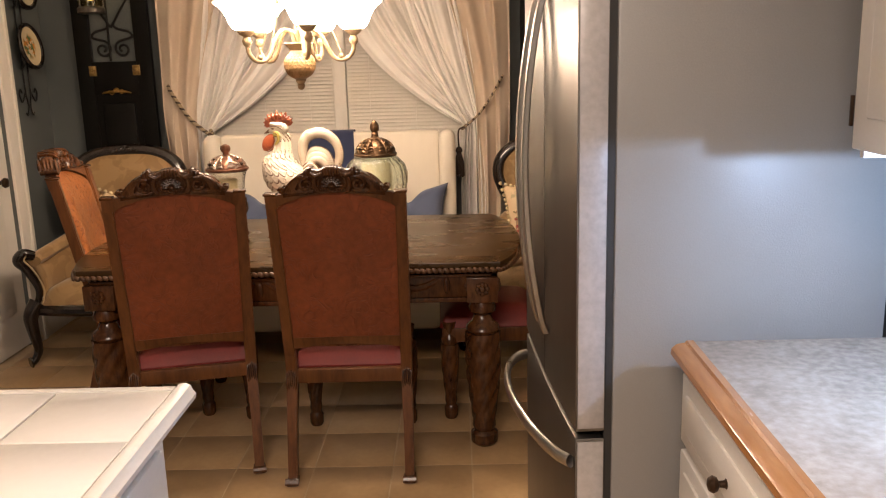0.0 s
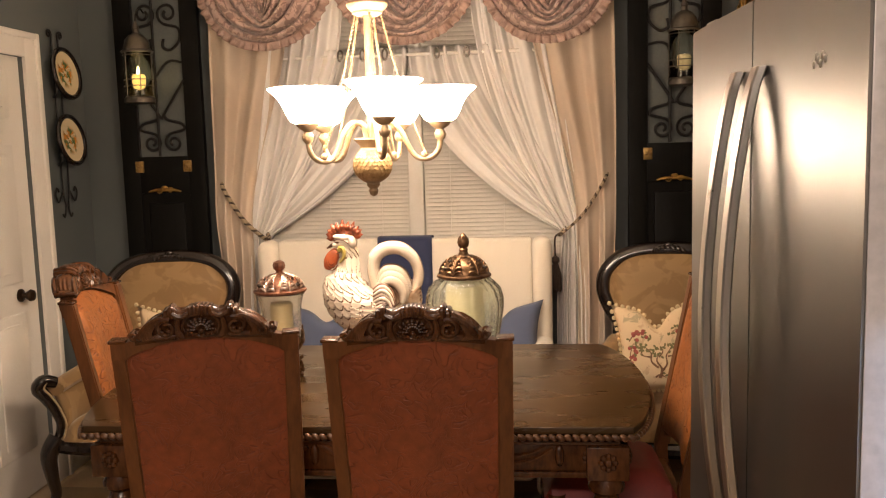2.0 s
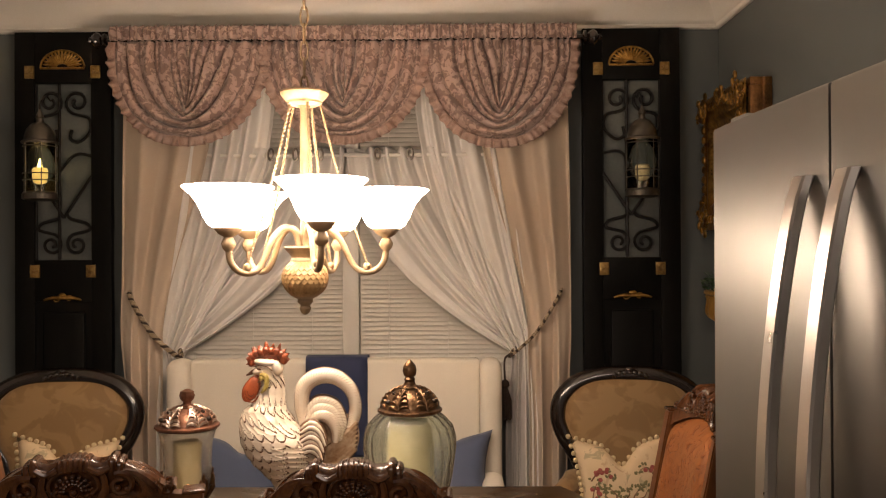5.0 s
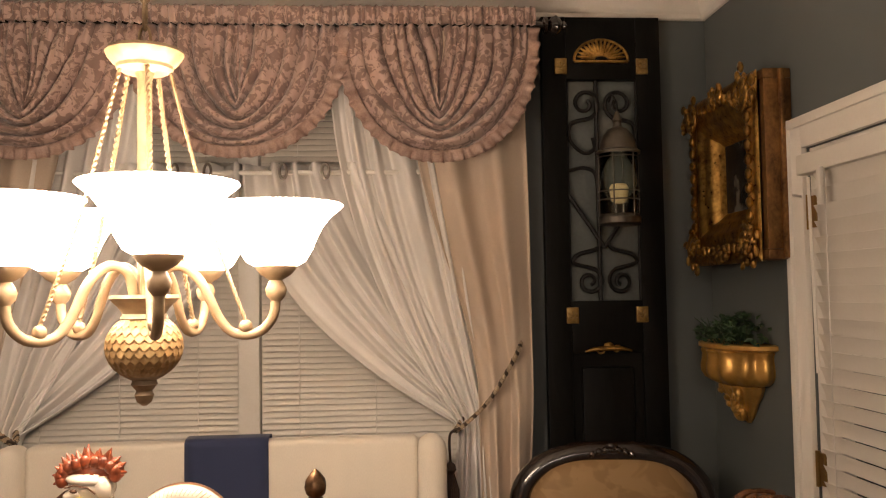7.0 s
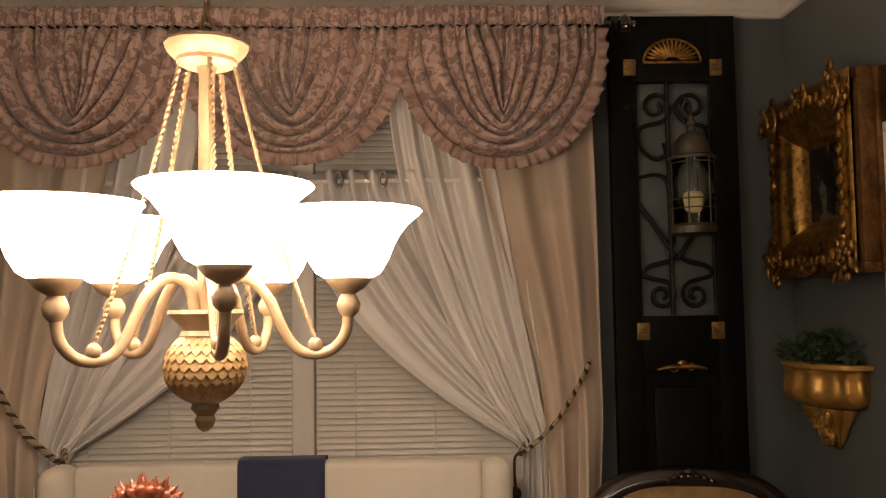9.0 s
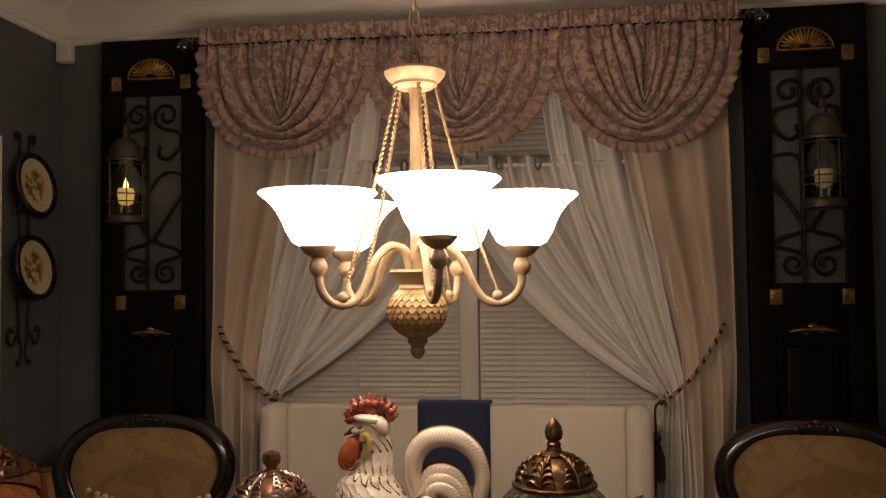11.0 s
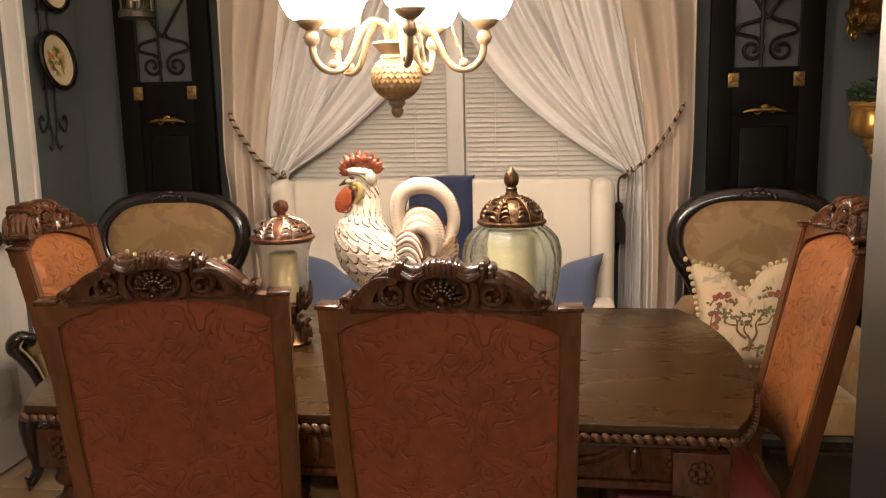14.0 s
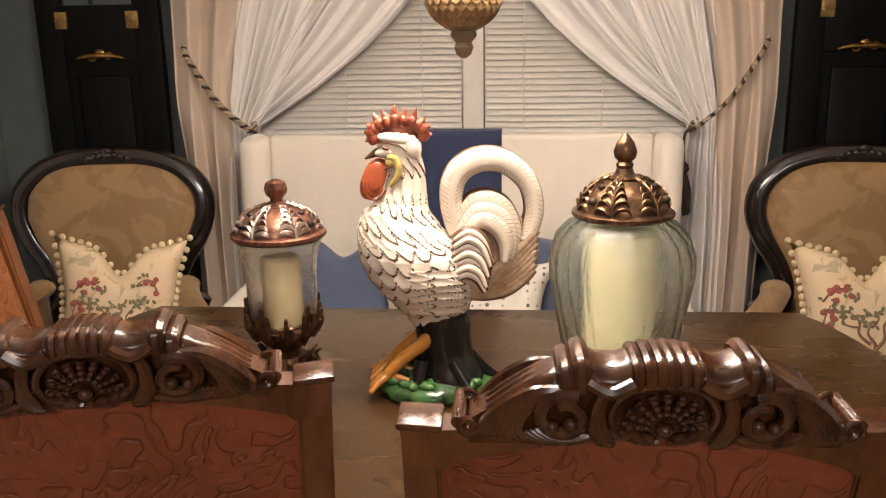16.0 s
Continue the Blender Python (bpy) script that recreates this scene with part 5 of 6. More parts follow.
def half(profile, wave=None, n=28):
    bm = shape()
    rows = []
    for r, z in profile:
        row = []
        for i in range(n + 1):
            a = math.pi / 2 + math.pi * i / n
            rr = r * (1 + (wave * math.cos(14 * a) if wave else 0))
            row.append(bm.verts.new((rr * math.cos(a) * 0.92, rr * math.sin(a) * 1.25, z)))
        rows.append(row)
    for a, b in zip(rows, rows[1:]):
        for i in range(n):
            bm.faces.new((a[i], a[i + 1], b[i + 1], b[i]))
    for a, b in zip(rows, rows[1:]):
        bm.faces.new((a[0], b[0], b[-1], a[-1]))
    bm.faces.new(rows[0]), bm.faces.new(rows[-1][::-1])
    return bm


part("bowl", half([(0.050, 1.302), (0.094, 1.310), (0.113, 1.324), (0.122, 1.342), (0.123, 1.362), (0.119, 1.385), (0.118, 1.402), (0.122, 1.412), (0.118, 1.42)], 0.045, 140), BRIGHT_GILT, pl)
part("lip", half([(0.122, 1.418), (0.132, 1.424), (0.132, 1.436), (0.122, 1.44), (0.10, 1.432)]), BRIGHT_GILT, pl)
bm = half([(0.006, 1.178), (0.016, 1.188), (0.030, 1.21), (0.045, 1.245), (0.066, 1.275), (0.078, 1.304)], 0.06, 84)
for k in range(26):
    f = k / 25
    blob(bm, (-0.022 - 0.034 * f - rnd.uniform(0, 0.008), rnd.uniform(-1, 1) * (0.012 + 0.055 * f), 1.195 + 0.100 * f), (0.010, 0.012, 0.015), (rnd.uniform(0, 90), 0, 0), 7, 5)
tagged(part("drop", bm, BRIGHT_GILT, pl, "leafy gilt drop"), kind="stuff")
LEAF = surface("dark_green_leaf", (0.045, 0.085, 0.035), 0.45, 0, (0.02, 0.045, 0.02), 30, 90, 0.1)
bm = shape()
for k in range(260):
    a, r, h = rnd.uniform(math.pi / 2, 1.5 * math.pi), rnd.uniform(0.01, 0.15) , rnd.uniform(0, 1)
    y = r * math.sin(a) * 1.25
    c = Vector((min(-0.012, r * math.cos(a) * 0.85), y, 1.435 + 0.085 * h * (1 - (r / 0.2) ** 2) + (0.01 if r < 0.1 else 0)))
    mtx = Matrix.Translation(c) @ Euler((rnd.uniform(-1, 1), rnd.uniform(-1.2, 0.4), rnd.uniform(0, 6.28))).to_matrix().to_4x4()
    ln, wd = rnd.uniform(0.016, 0.03), rnd.uniform(0.006, 0.011)
    v = [bm.verts.new(mtx @ Vector(p)) for p in ((0, 0, 0), (ln * 0.5, wd, 0.003), (ln, 0, -0.002), (ln * 0.5, -wd, 0.003))]
    bm.faces.new((v[0], v[1], v[2])), bm.faces.new((v[0], v[2], v[3]))
for k in range(16):
    y = -0.13 + 0.26 * k / 15
    tube(bm, [(-0.05, y * 0.5, 1.42), (-0.07, y, 1.48 + 0.02 * math.sin(k)), (-0.08, y * 1.25, 1.50 + 0.015 * math.sin(3 * k))], 0.0015, 4)
tagged(part("foliage", bm, LEAF, pl), kind="stuff")

# glazed door with a slatted blind
door_2 = thing("door_2", "white glazed back door with a slatted blind", "door", None, "", "structure")
casing(door_2, XR, -1, DR0, DR1, DRZ, 0.092)
for b in ((DR1 - 0.12, DR1, 0.01, DRZ), (DR0, 3.93, 0.01, DRZ), (3.93, DR1 - 0.12, DRZ - 0.13, DRZ), (3.93, DR1 - 0.12, 0.01, 0.25)):
    part("door_rail", box(shape(), XR + 0.006, XR + 0.046, b[0] + 0.001, b[1] - 0.001, b[2], b[3] - 0.002, 0.002), WHITE, door_2)
part("pane", box(shape(), XR + 0.024, XR + 0.030, 3.928, DR1 - 0.118, 0.25, DRZ - 0.13), PANE, door_2)
BRASS = surface("worn_brass", (0.35, 0.22, 0.08), 0.4, 0.9)
for z in (1.80, 1.075, 0.25):
    bm = shape()
    tube(bm, [(XR - 0.004, DR1 - 0.004, z - 0.05), (XR - 0.004, DR1 - 0.004, z + 0.05)], 0.007, 8)
    box(bm, XR - 0.002, XR + 0.0055, DR1 - 0.035, DR1 - 0.004, z - 0.045, z + 0.045)
    part("hinge", bm, BRASS, door_2)
part("latch", tube(shape(), [(XR - 0.004, DR1 + 0.01, 1.845), (XR - 0.045, DR1 + 0.005, 1.85)], 0.004, 6), STEEL_BAR, door_2)
db = thing("door_blind", "white wide-slat blind hung on the back door", "blind")
by0, by1 = 3.745, 4.345
part("head_rail", box(shape(), XR - 0.075, XR - 0.012, by0, by1, 1.895, 1.95, 0.003), BLIND, db)
part("valance_end", box(shape(), XR - 0.085, XR - 0.010, 3.723, 3.747, 1.888, 1.958, 0.003), BLIND, db)
me = blind_slat(by1 - by0 - 0.06, 0.048, "y")
for k in range(36):
    sl = new("slat", me)
    sl.parent = db
    sl.matrix_basis = Matrix.Translation((XR - 0.046, (by0 + by1) / 2 - 0.022, 1.872 - k * 0.0435)) @ pose(0, 0, 0, 0, 0, 90) @ pose(0, 0, 0, 70)
for y in (3.865, by1 - 0.14):
    part("ladder_cord", tube(shape(), [(XR - 0.070, y, 0.32), (XR - 0.070, y, 1.90)], 0.0015, 5), WHITE, db)
    part("cord_clip", box(shape(), XR - 0.088, XR - 0.076, y - 0.01, y + 0.01, 1.80, 1.90, 0.003), BLIND, db)
part("wand", tube(shape(), [(XR - 0.085, by1 - 0.10, 1.36), (XR - 0.085, by1 - 0.085, 1.88)], 0.0045, 6), WHITE, db)

# ---- window settee ----
se = thing("settee", "ivory upholstered high-back settee below the window", "settee")
sx0, sx1 = -1.435, -0.02


def soft_box(bm, x0, x1, y0, y1, z0, z1, r, seg=4):
    b = bmesh.ops.create_cube(bm, size=1.0)["verts"]
    for v in b:
        v.co = Vector(((x0 + x1) / 2 + v.co.x * (x1 - x0), (y0 + y1) / 2 + v.co.y * (y1 - y0), (z0 + z1) / 2 + v.co.z * (z1 - z0)))
    bmesh.ops.bevel(bm, geom=list({e for v in b for e in v.link_edges}), offset=r, segments=seg, affect="EDGES", profile=0.5)
    return bm


part("backrest", soft_box(shape(), sx0 + 0.09, sx1 - 0.09, 4.86, 4.945, 0.30, 1.122, 0.02), IVORY, se)
for x0, x1 in ((sx0, sx0 + 0.092), (sx1 - 0.092, sx1)):
    bm = shape()
    soft_box(bm, x0, x1, 4.80, 4.945, 0.06, 1.126, 0.042)
    part("wing", bm, IVORY, se)
    part("arm", soft_box(shape(), x0, x1, 4.33, 4.82, 0.06, 0.66, 0.035), IVORY, se)
part("seat", soft_box(shape(), sx0 + 0.09, sx1 - 0.09, 4.34, 4.87, 0.12, 0.46, 0.04), IVORY, se)
for x in (sx0 + 0.05, sx1 - 0.05):
    for y in (4.38, 4.90):
        part("foot", lathe(shape(), [(0.018, 0), (0.026, 0.06), (0.028, 0.125)], 12, (x, y)), EBONY, se)


def runner(u, v):
    x = -0.850 + 0.262 * u
    s = v * 0.95
    if s < 0.42:
        return (x, 4.950, 0.71 + s)
    if s < 0.53:
        t = (s - 0.42) / 0.11
        return (x, 4.950 - 0.095 * t, 1.130 + 0.004 * math.sin(math.pi * t))
    return (x, 4.853 + 0.002 * math.sin(9 * u + 5 * v), 1.130 - (s - 0.53))


cloth("throw_runner", runner, 8, 60, NAVY, "navy blue cloth hung over the settee back", "throw", "", 0.004)


def pillow_mesh(bm, w, h, d, chop=0.0):
    for s in (-1, 1):
        grid(bm, pillow_face(w, h, d, chop, s), 20, 20)
    bmesh.ops.remove_doubles(bm, verts=bm.verts, dist=0.0005)
    return pillow_face(w, h, d, chop, 1)


def pillow_face(w, h, d, chop, s):
    def at(u, v):
        a, b = 2 * u - 1, 2 * v - 1
        flare = 1 + 0.10 * abs(a) ** 3 * abs(b) ** 3 - 0.06 * (1 - abs(a * b))
        puff = max(0, (1 - a ** 4) * (1 - b ** 4)) ** 0.5
        x, z = w / 2 * a * (1 - 0.05 * (1 - b * b)) * flare, h / 2 * b * (1 - 0.05 * (1 - a * a)) * flare
        z -= chop * math.exp(-(a / 0.28) ** 2) * max(0, (b + 1) / 2) ** 2
        return (x, s * d / 2 * puff, z)
    return at


def embroider(th, on):
    """A stitched brown tree with leaves, and sprays of red roses, on the cushion's front."""
    rnd = random.Random(11)
    bark, leaf, rose = shape(), shape(), shape()

    def limb(points, r0, r1):
        tube(bark, [on(u, v) for u, v, _ in curve([(u, v, 0) for u, v in points], 5)], lambda t: r0 + (r1 - r0) * t, 6)
    for pts, r0 in ((((0.50, 0.16), (0.53, 0.28), (0.47, 0.40), (0.50, 0.50)), 0.0068), (((0.52, 0.24), (0.60, 0.34), (0.60, 0.46), (0.68, 0.54)), 0.0052), (((0.49, 0.30), (0.40, 0.38), (0.40, 0.50), (0.32, 0.56)), 0.0052),
                    (((0.50, 0.46), (0.56, 0.54), (0.52, 0.62)), 0.0036), (((0.62, 0.44), (0.72, 0.44), (0.78, 0.52)), 0.0034), (((0.40, 0.44), (0.30, 0.44), (0.26, 0.50)), 0.0034), (((0.44, 0.17), (0.50, 0.20), (0.58, 0.16)), 0.0050),
                    (((0.12, 0.62), (0.22, 0.72), (0.34, 0.74)), 0.0030), (((0.88, 0.62), (0.80, 0.74), (0.70, 0.74)), 0.0030), (((0.14, 0.30), (0.12, 0.46), (0.18, 0.60)), 0.0030)):
        limb(pts, r0, 0.0012)
        for k in range(9):
            u, v = pts[-1]
            blob(leaf, on(u + rnd.uniform(-0.08, 0.08), v + rnd.uniform(-0.06, 0.06)), (0.0075, 0.0016, 0.0045), (0, rnd.uniform(0, 180), 0), 6, 4)
    for u, v, n in ((0.20, 0.68, 7), (0.15, 0.48, 7), (0.82, 0.68, 6), (0.30, 0.76, 4), (0.14, 0.34, 4), (0.86, 0.42, 5)):
        for k in range(n):
            blob(rose, on(u + rnd.uniform(-0.06, 0.06), v + rnd.uniform(-0.07, 0.07)), (0.0085, 0.0022, 0.0080), (0, rnd.uniform(0, 90), 0), 8, 5)
    tagged(part("embroidered_tree", bark, THREAD[0], th), kind="stuff")
    tagged(part("leaf_embroidery", leaf, THREAD[1], th), kind="stuff")
    tagged(part("rose_embroidery", rose, THREAD[2], th), kind="stuff")


THREAD = [surface("brown_thread", (0.20, 0.11, 0.06), 0.9, 0, None, 60, 300, 0.3), surface("olive_thread", (0.19, 0.17, 0.08), 0.9, 0, None, 60, 300, 0.3), surface("rose_thread", (0.36, 0.10, 0.08), 0.9, 0, (0.22, 0.05, 0.045), 60, 300, 0.3)]


def cushion(name, w, h, d, m, material, label, chop=0.0, beads=False, group="cushions"):
    th = thing(name, label, "cushion", m, group)
    bm = shape()
    edge = pillow_mesh(bm, w, h, d, chop)
    part("cover", bm, material, th, "", 180)
    if beads:
        bm = shape()
        for k in range(68):
            t = k / 68 * 4
            s, f = int(t), t % 1
            u, v = ((f, 0), (1, f), (1 - f, 1), (0, 1 - f))[s]
            p = Vector(edge(u, v))
            p.x, p.z = p.x * 1.03, p.z + (0.006 if v == 1 else 0)
            blob(bm, p, (0.010, 0.010, 0.010), (0, 0, 0), 7, 5)
        embroider(th, lambda u, v: Vector(pillow_face(w, h, d, chop, -1)(u, v)) + Vector((0, -0.0015, 0)))
        tagged(part("bead_trim", bm, surface("cream_pompom", (0.62, 0.50, 0.30), 0.8), th, "cream pompom trim"), kind="stuff")
    return th


cushion("blue_cushion", 0.42, 0.36, 0.15, pose(-1.10, 4.74, 0.635, -16, 4, 6), BLUE, "dusty blue cushion leaning on the settee", 0.05)
cushion("blue_cushion", 0.42, 0.36, 0.15, pose(-0.285, 4.74, 0.635, -16, -4, -6), BLUE, "dusty blue cushion leaning on the settee", 0.06)
m, nt, b = node_material("dotted_cloth")
vo = nt.nodes.new("ShaderNodeTexVoronoi")
vo.inputs["Scale"].default_value, vo.inputs["Randomness"].default_value = 42, 0.25
nt.links.new(coords(nt), vo.inputs["Vector"])
nt.links.new(mixed(nt, (0.10, 0.10, 0.11), (0.68, 0.64, 0.56), ramp(nt, vo.outputs["Distance"], (0.22, 0), (0.30, 1))), b.inputs["Base Color"])
b.inputs["Roughness"].default_value = 0.85
cushion("dotted_cushion", 0.52, 0.30, 0.13, pose(-0.70, 4.63, 0.60, -18), m, "cream cushion with dark dots on the settee")

# floral tapestry for the armchair cushions
m, nt, b = node_material("floral_tapestry")
w = coords(nt)
sp = nt.nodes.new("ShaderNodeSeparateXYZ")
nt.links.new(w, sp.inputs[0])
dist = maths(nt, "POWER", maths(nt, "ADD", maths(nt, "POWER", maths(nt, "ABSOLUTE", maths(nt, "MULTIPLY", sp.outputs[0], 8.2)), 2.0), maths(nt, "POWER", maths(nt, "ABSOLUTE", maths(nt, "MULTIPLY", sp.outputs[2], 8.2)), 2.0)), 0.5)
field = mixed(nt, (0.58, 0.45, 0.29), (0.36, 0.41, 0.42), ramp(nt, maths(nt, "ADD", dist, maths(nt, "MULTIPLY", noise_of(nt, w, 12, 3), 0.5)), (1.05, 0), (1.18, 1)))
speck = ramp(nt, noise_of(nt, w, 24, 3, 0.6, 0.6), (0.60, 0), (0.66, 0.55))
field = mixed(nt, field, (0.36, 0.24, 0.15), speck)
leafy = ramp(nt, noise_of(nt, w, 19, 3, 0.6, 0.8), (0.62, 0), (0.66, 0.7))
field = mixed(nt, field, (0.27, 0.25, 0.16), leafy)
nt.links.new(field, b.inputs["Base Color"])
b.inputs["Roughness"].default_value = 0.9
bump(nt, b, noise_of(nt, w, 400, 2), 0.3, 0.001)
FLORAL = m


# ---- Victorian armchairs ----
def armchair():
    """Faces -y, stands on its own origin."""
    a = thing("armchair", "black carved balloon-back armchair in olive gold damask", "armchair", None, "balloon-back armchairs")
    halfc = [(0.0, 1.058), (0.12, 1.052), (0.225, 1.015), (0.290, 0.945), (0.300, 0.865), (0.270, 0.785), (0.225, 0.715), (0.200, 0.645), (0.215, 0.585), (0.265, 0.565), (0.285, 0.59)]

    def yb(z):
        return 0.235 + 0.16 * (z - 0.45)
    right = [(x, yb(z), z) for x, z in halfc]
    left = [(-x, y, z) for x, y, z in right[::-1]]
    path = curve(left[:-1] + right, 5)
    bm = tube(shape(), path, lambda t: 0.034 + 0.006 * math.sin(math.pi * t), 10, False, 0.8)
    part("back_frame", bm, EBONY, a, "black lacquered carved back frame")
    bm = shape()
    for k in range(-3, 4):
        blob(bm, (k * 0.022, yb(1.06) - 0.028, 1.066 - 0.0015 * k * k), (0.016, 0.016, 0.012), (0, 20 * k, 0), 8, 6)
    blob(bm, (0, yb(1.07) - 0.03, 1.078), (0.022, 0.016, 0.014), (0, 0, 0), 10, 7)
    tagged(part("back_carving", bm, EBONY, a), kind="stuff")
    inner = [(x * 0.93, z) for x, z in halfc[:8]]

    def width(z):
        pts = sorted([(z1, x1) for x1, z1 in inner])
        for (za, xa), (zb, xb) in zip(pts, pts[1:]):
            if za <= z <= zb:
                return xa + (xb - xa) * (z - za) / max(zb - za, 1e-6)
        return pts[0][1]

    def back(s):
        def at(u, v):
            z = 0.44 + 0.61 * v
            q = 2 * u - 1
            hw = max(0.004, width(max(z, 0.646)))
            e = max(0, 1 - abs(q) ** 5) ** 0.5 * min(1, (1 - v) * 7) ** 0.5
            return (q * hw, yb(z) + (-0.010 - 0.055 * e if s < 0 else 0.012), z)
        return at
    bm = shape()
    grid(bm, back(-1), 18, 26)
    grid(bm, back(1), 18, 26)
    part("back_cushion", bm, GOLD_VELVET, a, "olive gold damask padded back", 180)
    bm = shape()
    pts = [(x * 0.925, yb(z) - 0.020, z) for x, z in halfc[:8]]
    tube(bm, curve([(-x, y, z) for x, y, z in pts[::-1]][:-1] + pts, 4), 0.0045, 6)
    part("gimp_braid", bm, surface("pale_gold_braid", (0.48, 0.36, 0.20), 0.7), a)

    def seat(u, v):
        x, y = 2 * u - 1, 2 * v - 1
        hw = 0.385 - 0.135 * v
        bowf = -0.045 * (1 - x * x) * (1 - v)
        e = max(0, (1 - abs(x) ** 6) * (1 - abs(y) ** 6)) ** 0.4
        return (x * hw, -0.22 + 0.47 * v + bowf, 0.325 + 0.115 * e)
    bm = shape()
    grid(bm, seat, 22, 20)
    part("seat", bm, GOLD_VELVET, a, "olive gold damask sprung seat", 180)
    bm = shape()
    rail = [(-0.25, 0.26, 0.30), (-0.33, 0.06, 0.30), (-0.395, -0.17, 0.30), (-0.30, -0.235, 0.295), (0, -0.268, 0.29), (0.30, -0.235, 0.295), (0.395, -0.17, 0.30), (0.33, 0.06, 0.30), (0.25, 0.26, 0.30)]
    tube(bm, curve(rail, 5), 0.028, 8)
    part("seat_rail", bm, EBONY, a)
    for s in (-1, 1):
        # padded arm that sweeps forward from the back and flares outwards
        def pad(u, v, s=s):
            an = u * math.tau
            x = 0.235 + 0.165 * ease01(v)
            return (s * x + 0.046 * math.cos(an), 0.235 - 0.43 * v, 0.640 - 0.085 * ease01(v) + 0.030 * math.sin(an))

        def ease01(t):
            return t * t * (3 - 2 * t)

        def infill(u, v, s=s):
            x = (0.235 + 0.165 * ease01(u)) * (1 - v) + (0.245 + 0.120 * ease01(u)) * v
            return (s * (x - 0.016 * math.sin(math.pi * v)), 0.235 - 0.425 * u, (0.635 - 0.085 * ease01(u)) * (1 - v) + 0.37 * v)
        bm = shape()
        rows = grid(bm, pad, 12, 14, True)
        bm.faces.new(rows[0]), bm.faces.new(rows[-1][::-1])
        part("arm_pad", bm, GOLD_VELVET, a, "upholstered arm")
        bm = shape()
        grid(bm, infill, 10, 10)
        thick(part("arm_side", bm, GOLD_VELVET, a, "upholstered side below the arm", 180), 0.03)
        front = curve([(s * 0.385, -0.200, 0.585), (s * 0.425, -0.228, 0.600), (s * 0.448, -0.236, 0.570), (s * 0.425, -0.230, 0.535), (s * 0.395, -0.215, 0.470), (s * 0.378, -0.205, 0.395), (s * 0.400, -0.205, 0.320)], 6)
        part("arm_post", tube(shape(), front, lambda t: 0.024 + 0.007 * math.sin(5 * t), 10), EBONY, a)
        part("arm_braid", tube(shape(), [p + Vector((-s * 0.030, -0.012, 0.004)) for p in front[8:]], 0.0045, 6), surface("pale_arm_braid", (0.48, 0.36, 0.20), 0.7), a)
        bm = tube(shape(), curve([(s * 0.395, -0.195, 0.335), (s * 0.430, -0.225, 0.270), (s * 0.425, -0.222, 0.170), (s * 0.420, -0.205, 0.085), (s * 0.440, -0.222, 0.032), (s * 0.458, -0.236, 0.024)], 5), lambda t: 0.048 - 0.060 * t + 0.030 * t * t + (0.012 if t > 0.88 else 0), 10)
        part("front_leg", bm, EBONY, a)
        bm = tube(shape(), curve([(s * 0.225, 0.245, 0.56), (s * 0.23, 0.25, 0.32), (s * 0.235, 0.29, 0.12), (s * 0.24, 0.35, 0.0)], 5), lambda t: 0.03 - 0.012 * t, 8)
        part("rear_leg", bm, EBONY, a)
    return a


ac = armchair()
ac.matrix_basis = pose(-1.835, 4.53, 0, 0, 0, 8)
copy_thing(ac, pose(0.475, 4.53, 0, 0, 0, -8))
cushion("floral_cushion", 0.34, 0.37, 0.13, pose(-1.70, 4.44, 0.675, -14, 5, 14), FLORAL, "floral tapestry cushion with pompom trim on an armchair", 0.075, True, "floral cushions")
cushion("floral_cushion", 0.34, 0.37, 0.13, pose(0.41, 4.44, 0.675, -14, -4, -8), FLORAL, "floral tapestry cushion with pompom trim on an armchair", 0.075, True, "floral cushions")

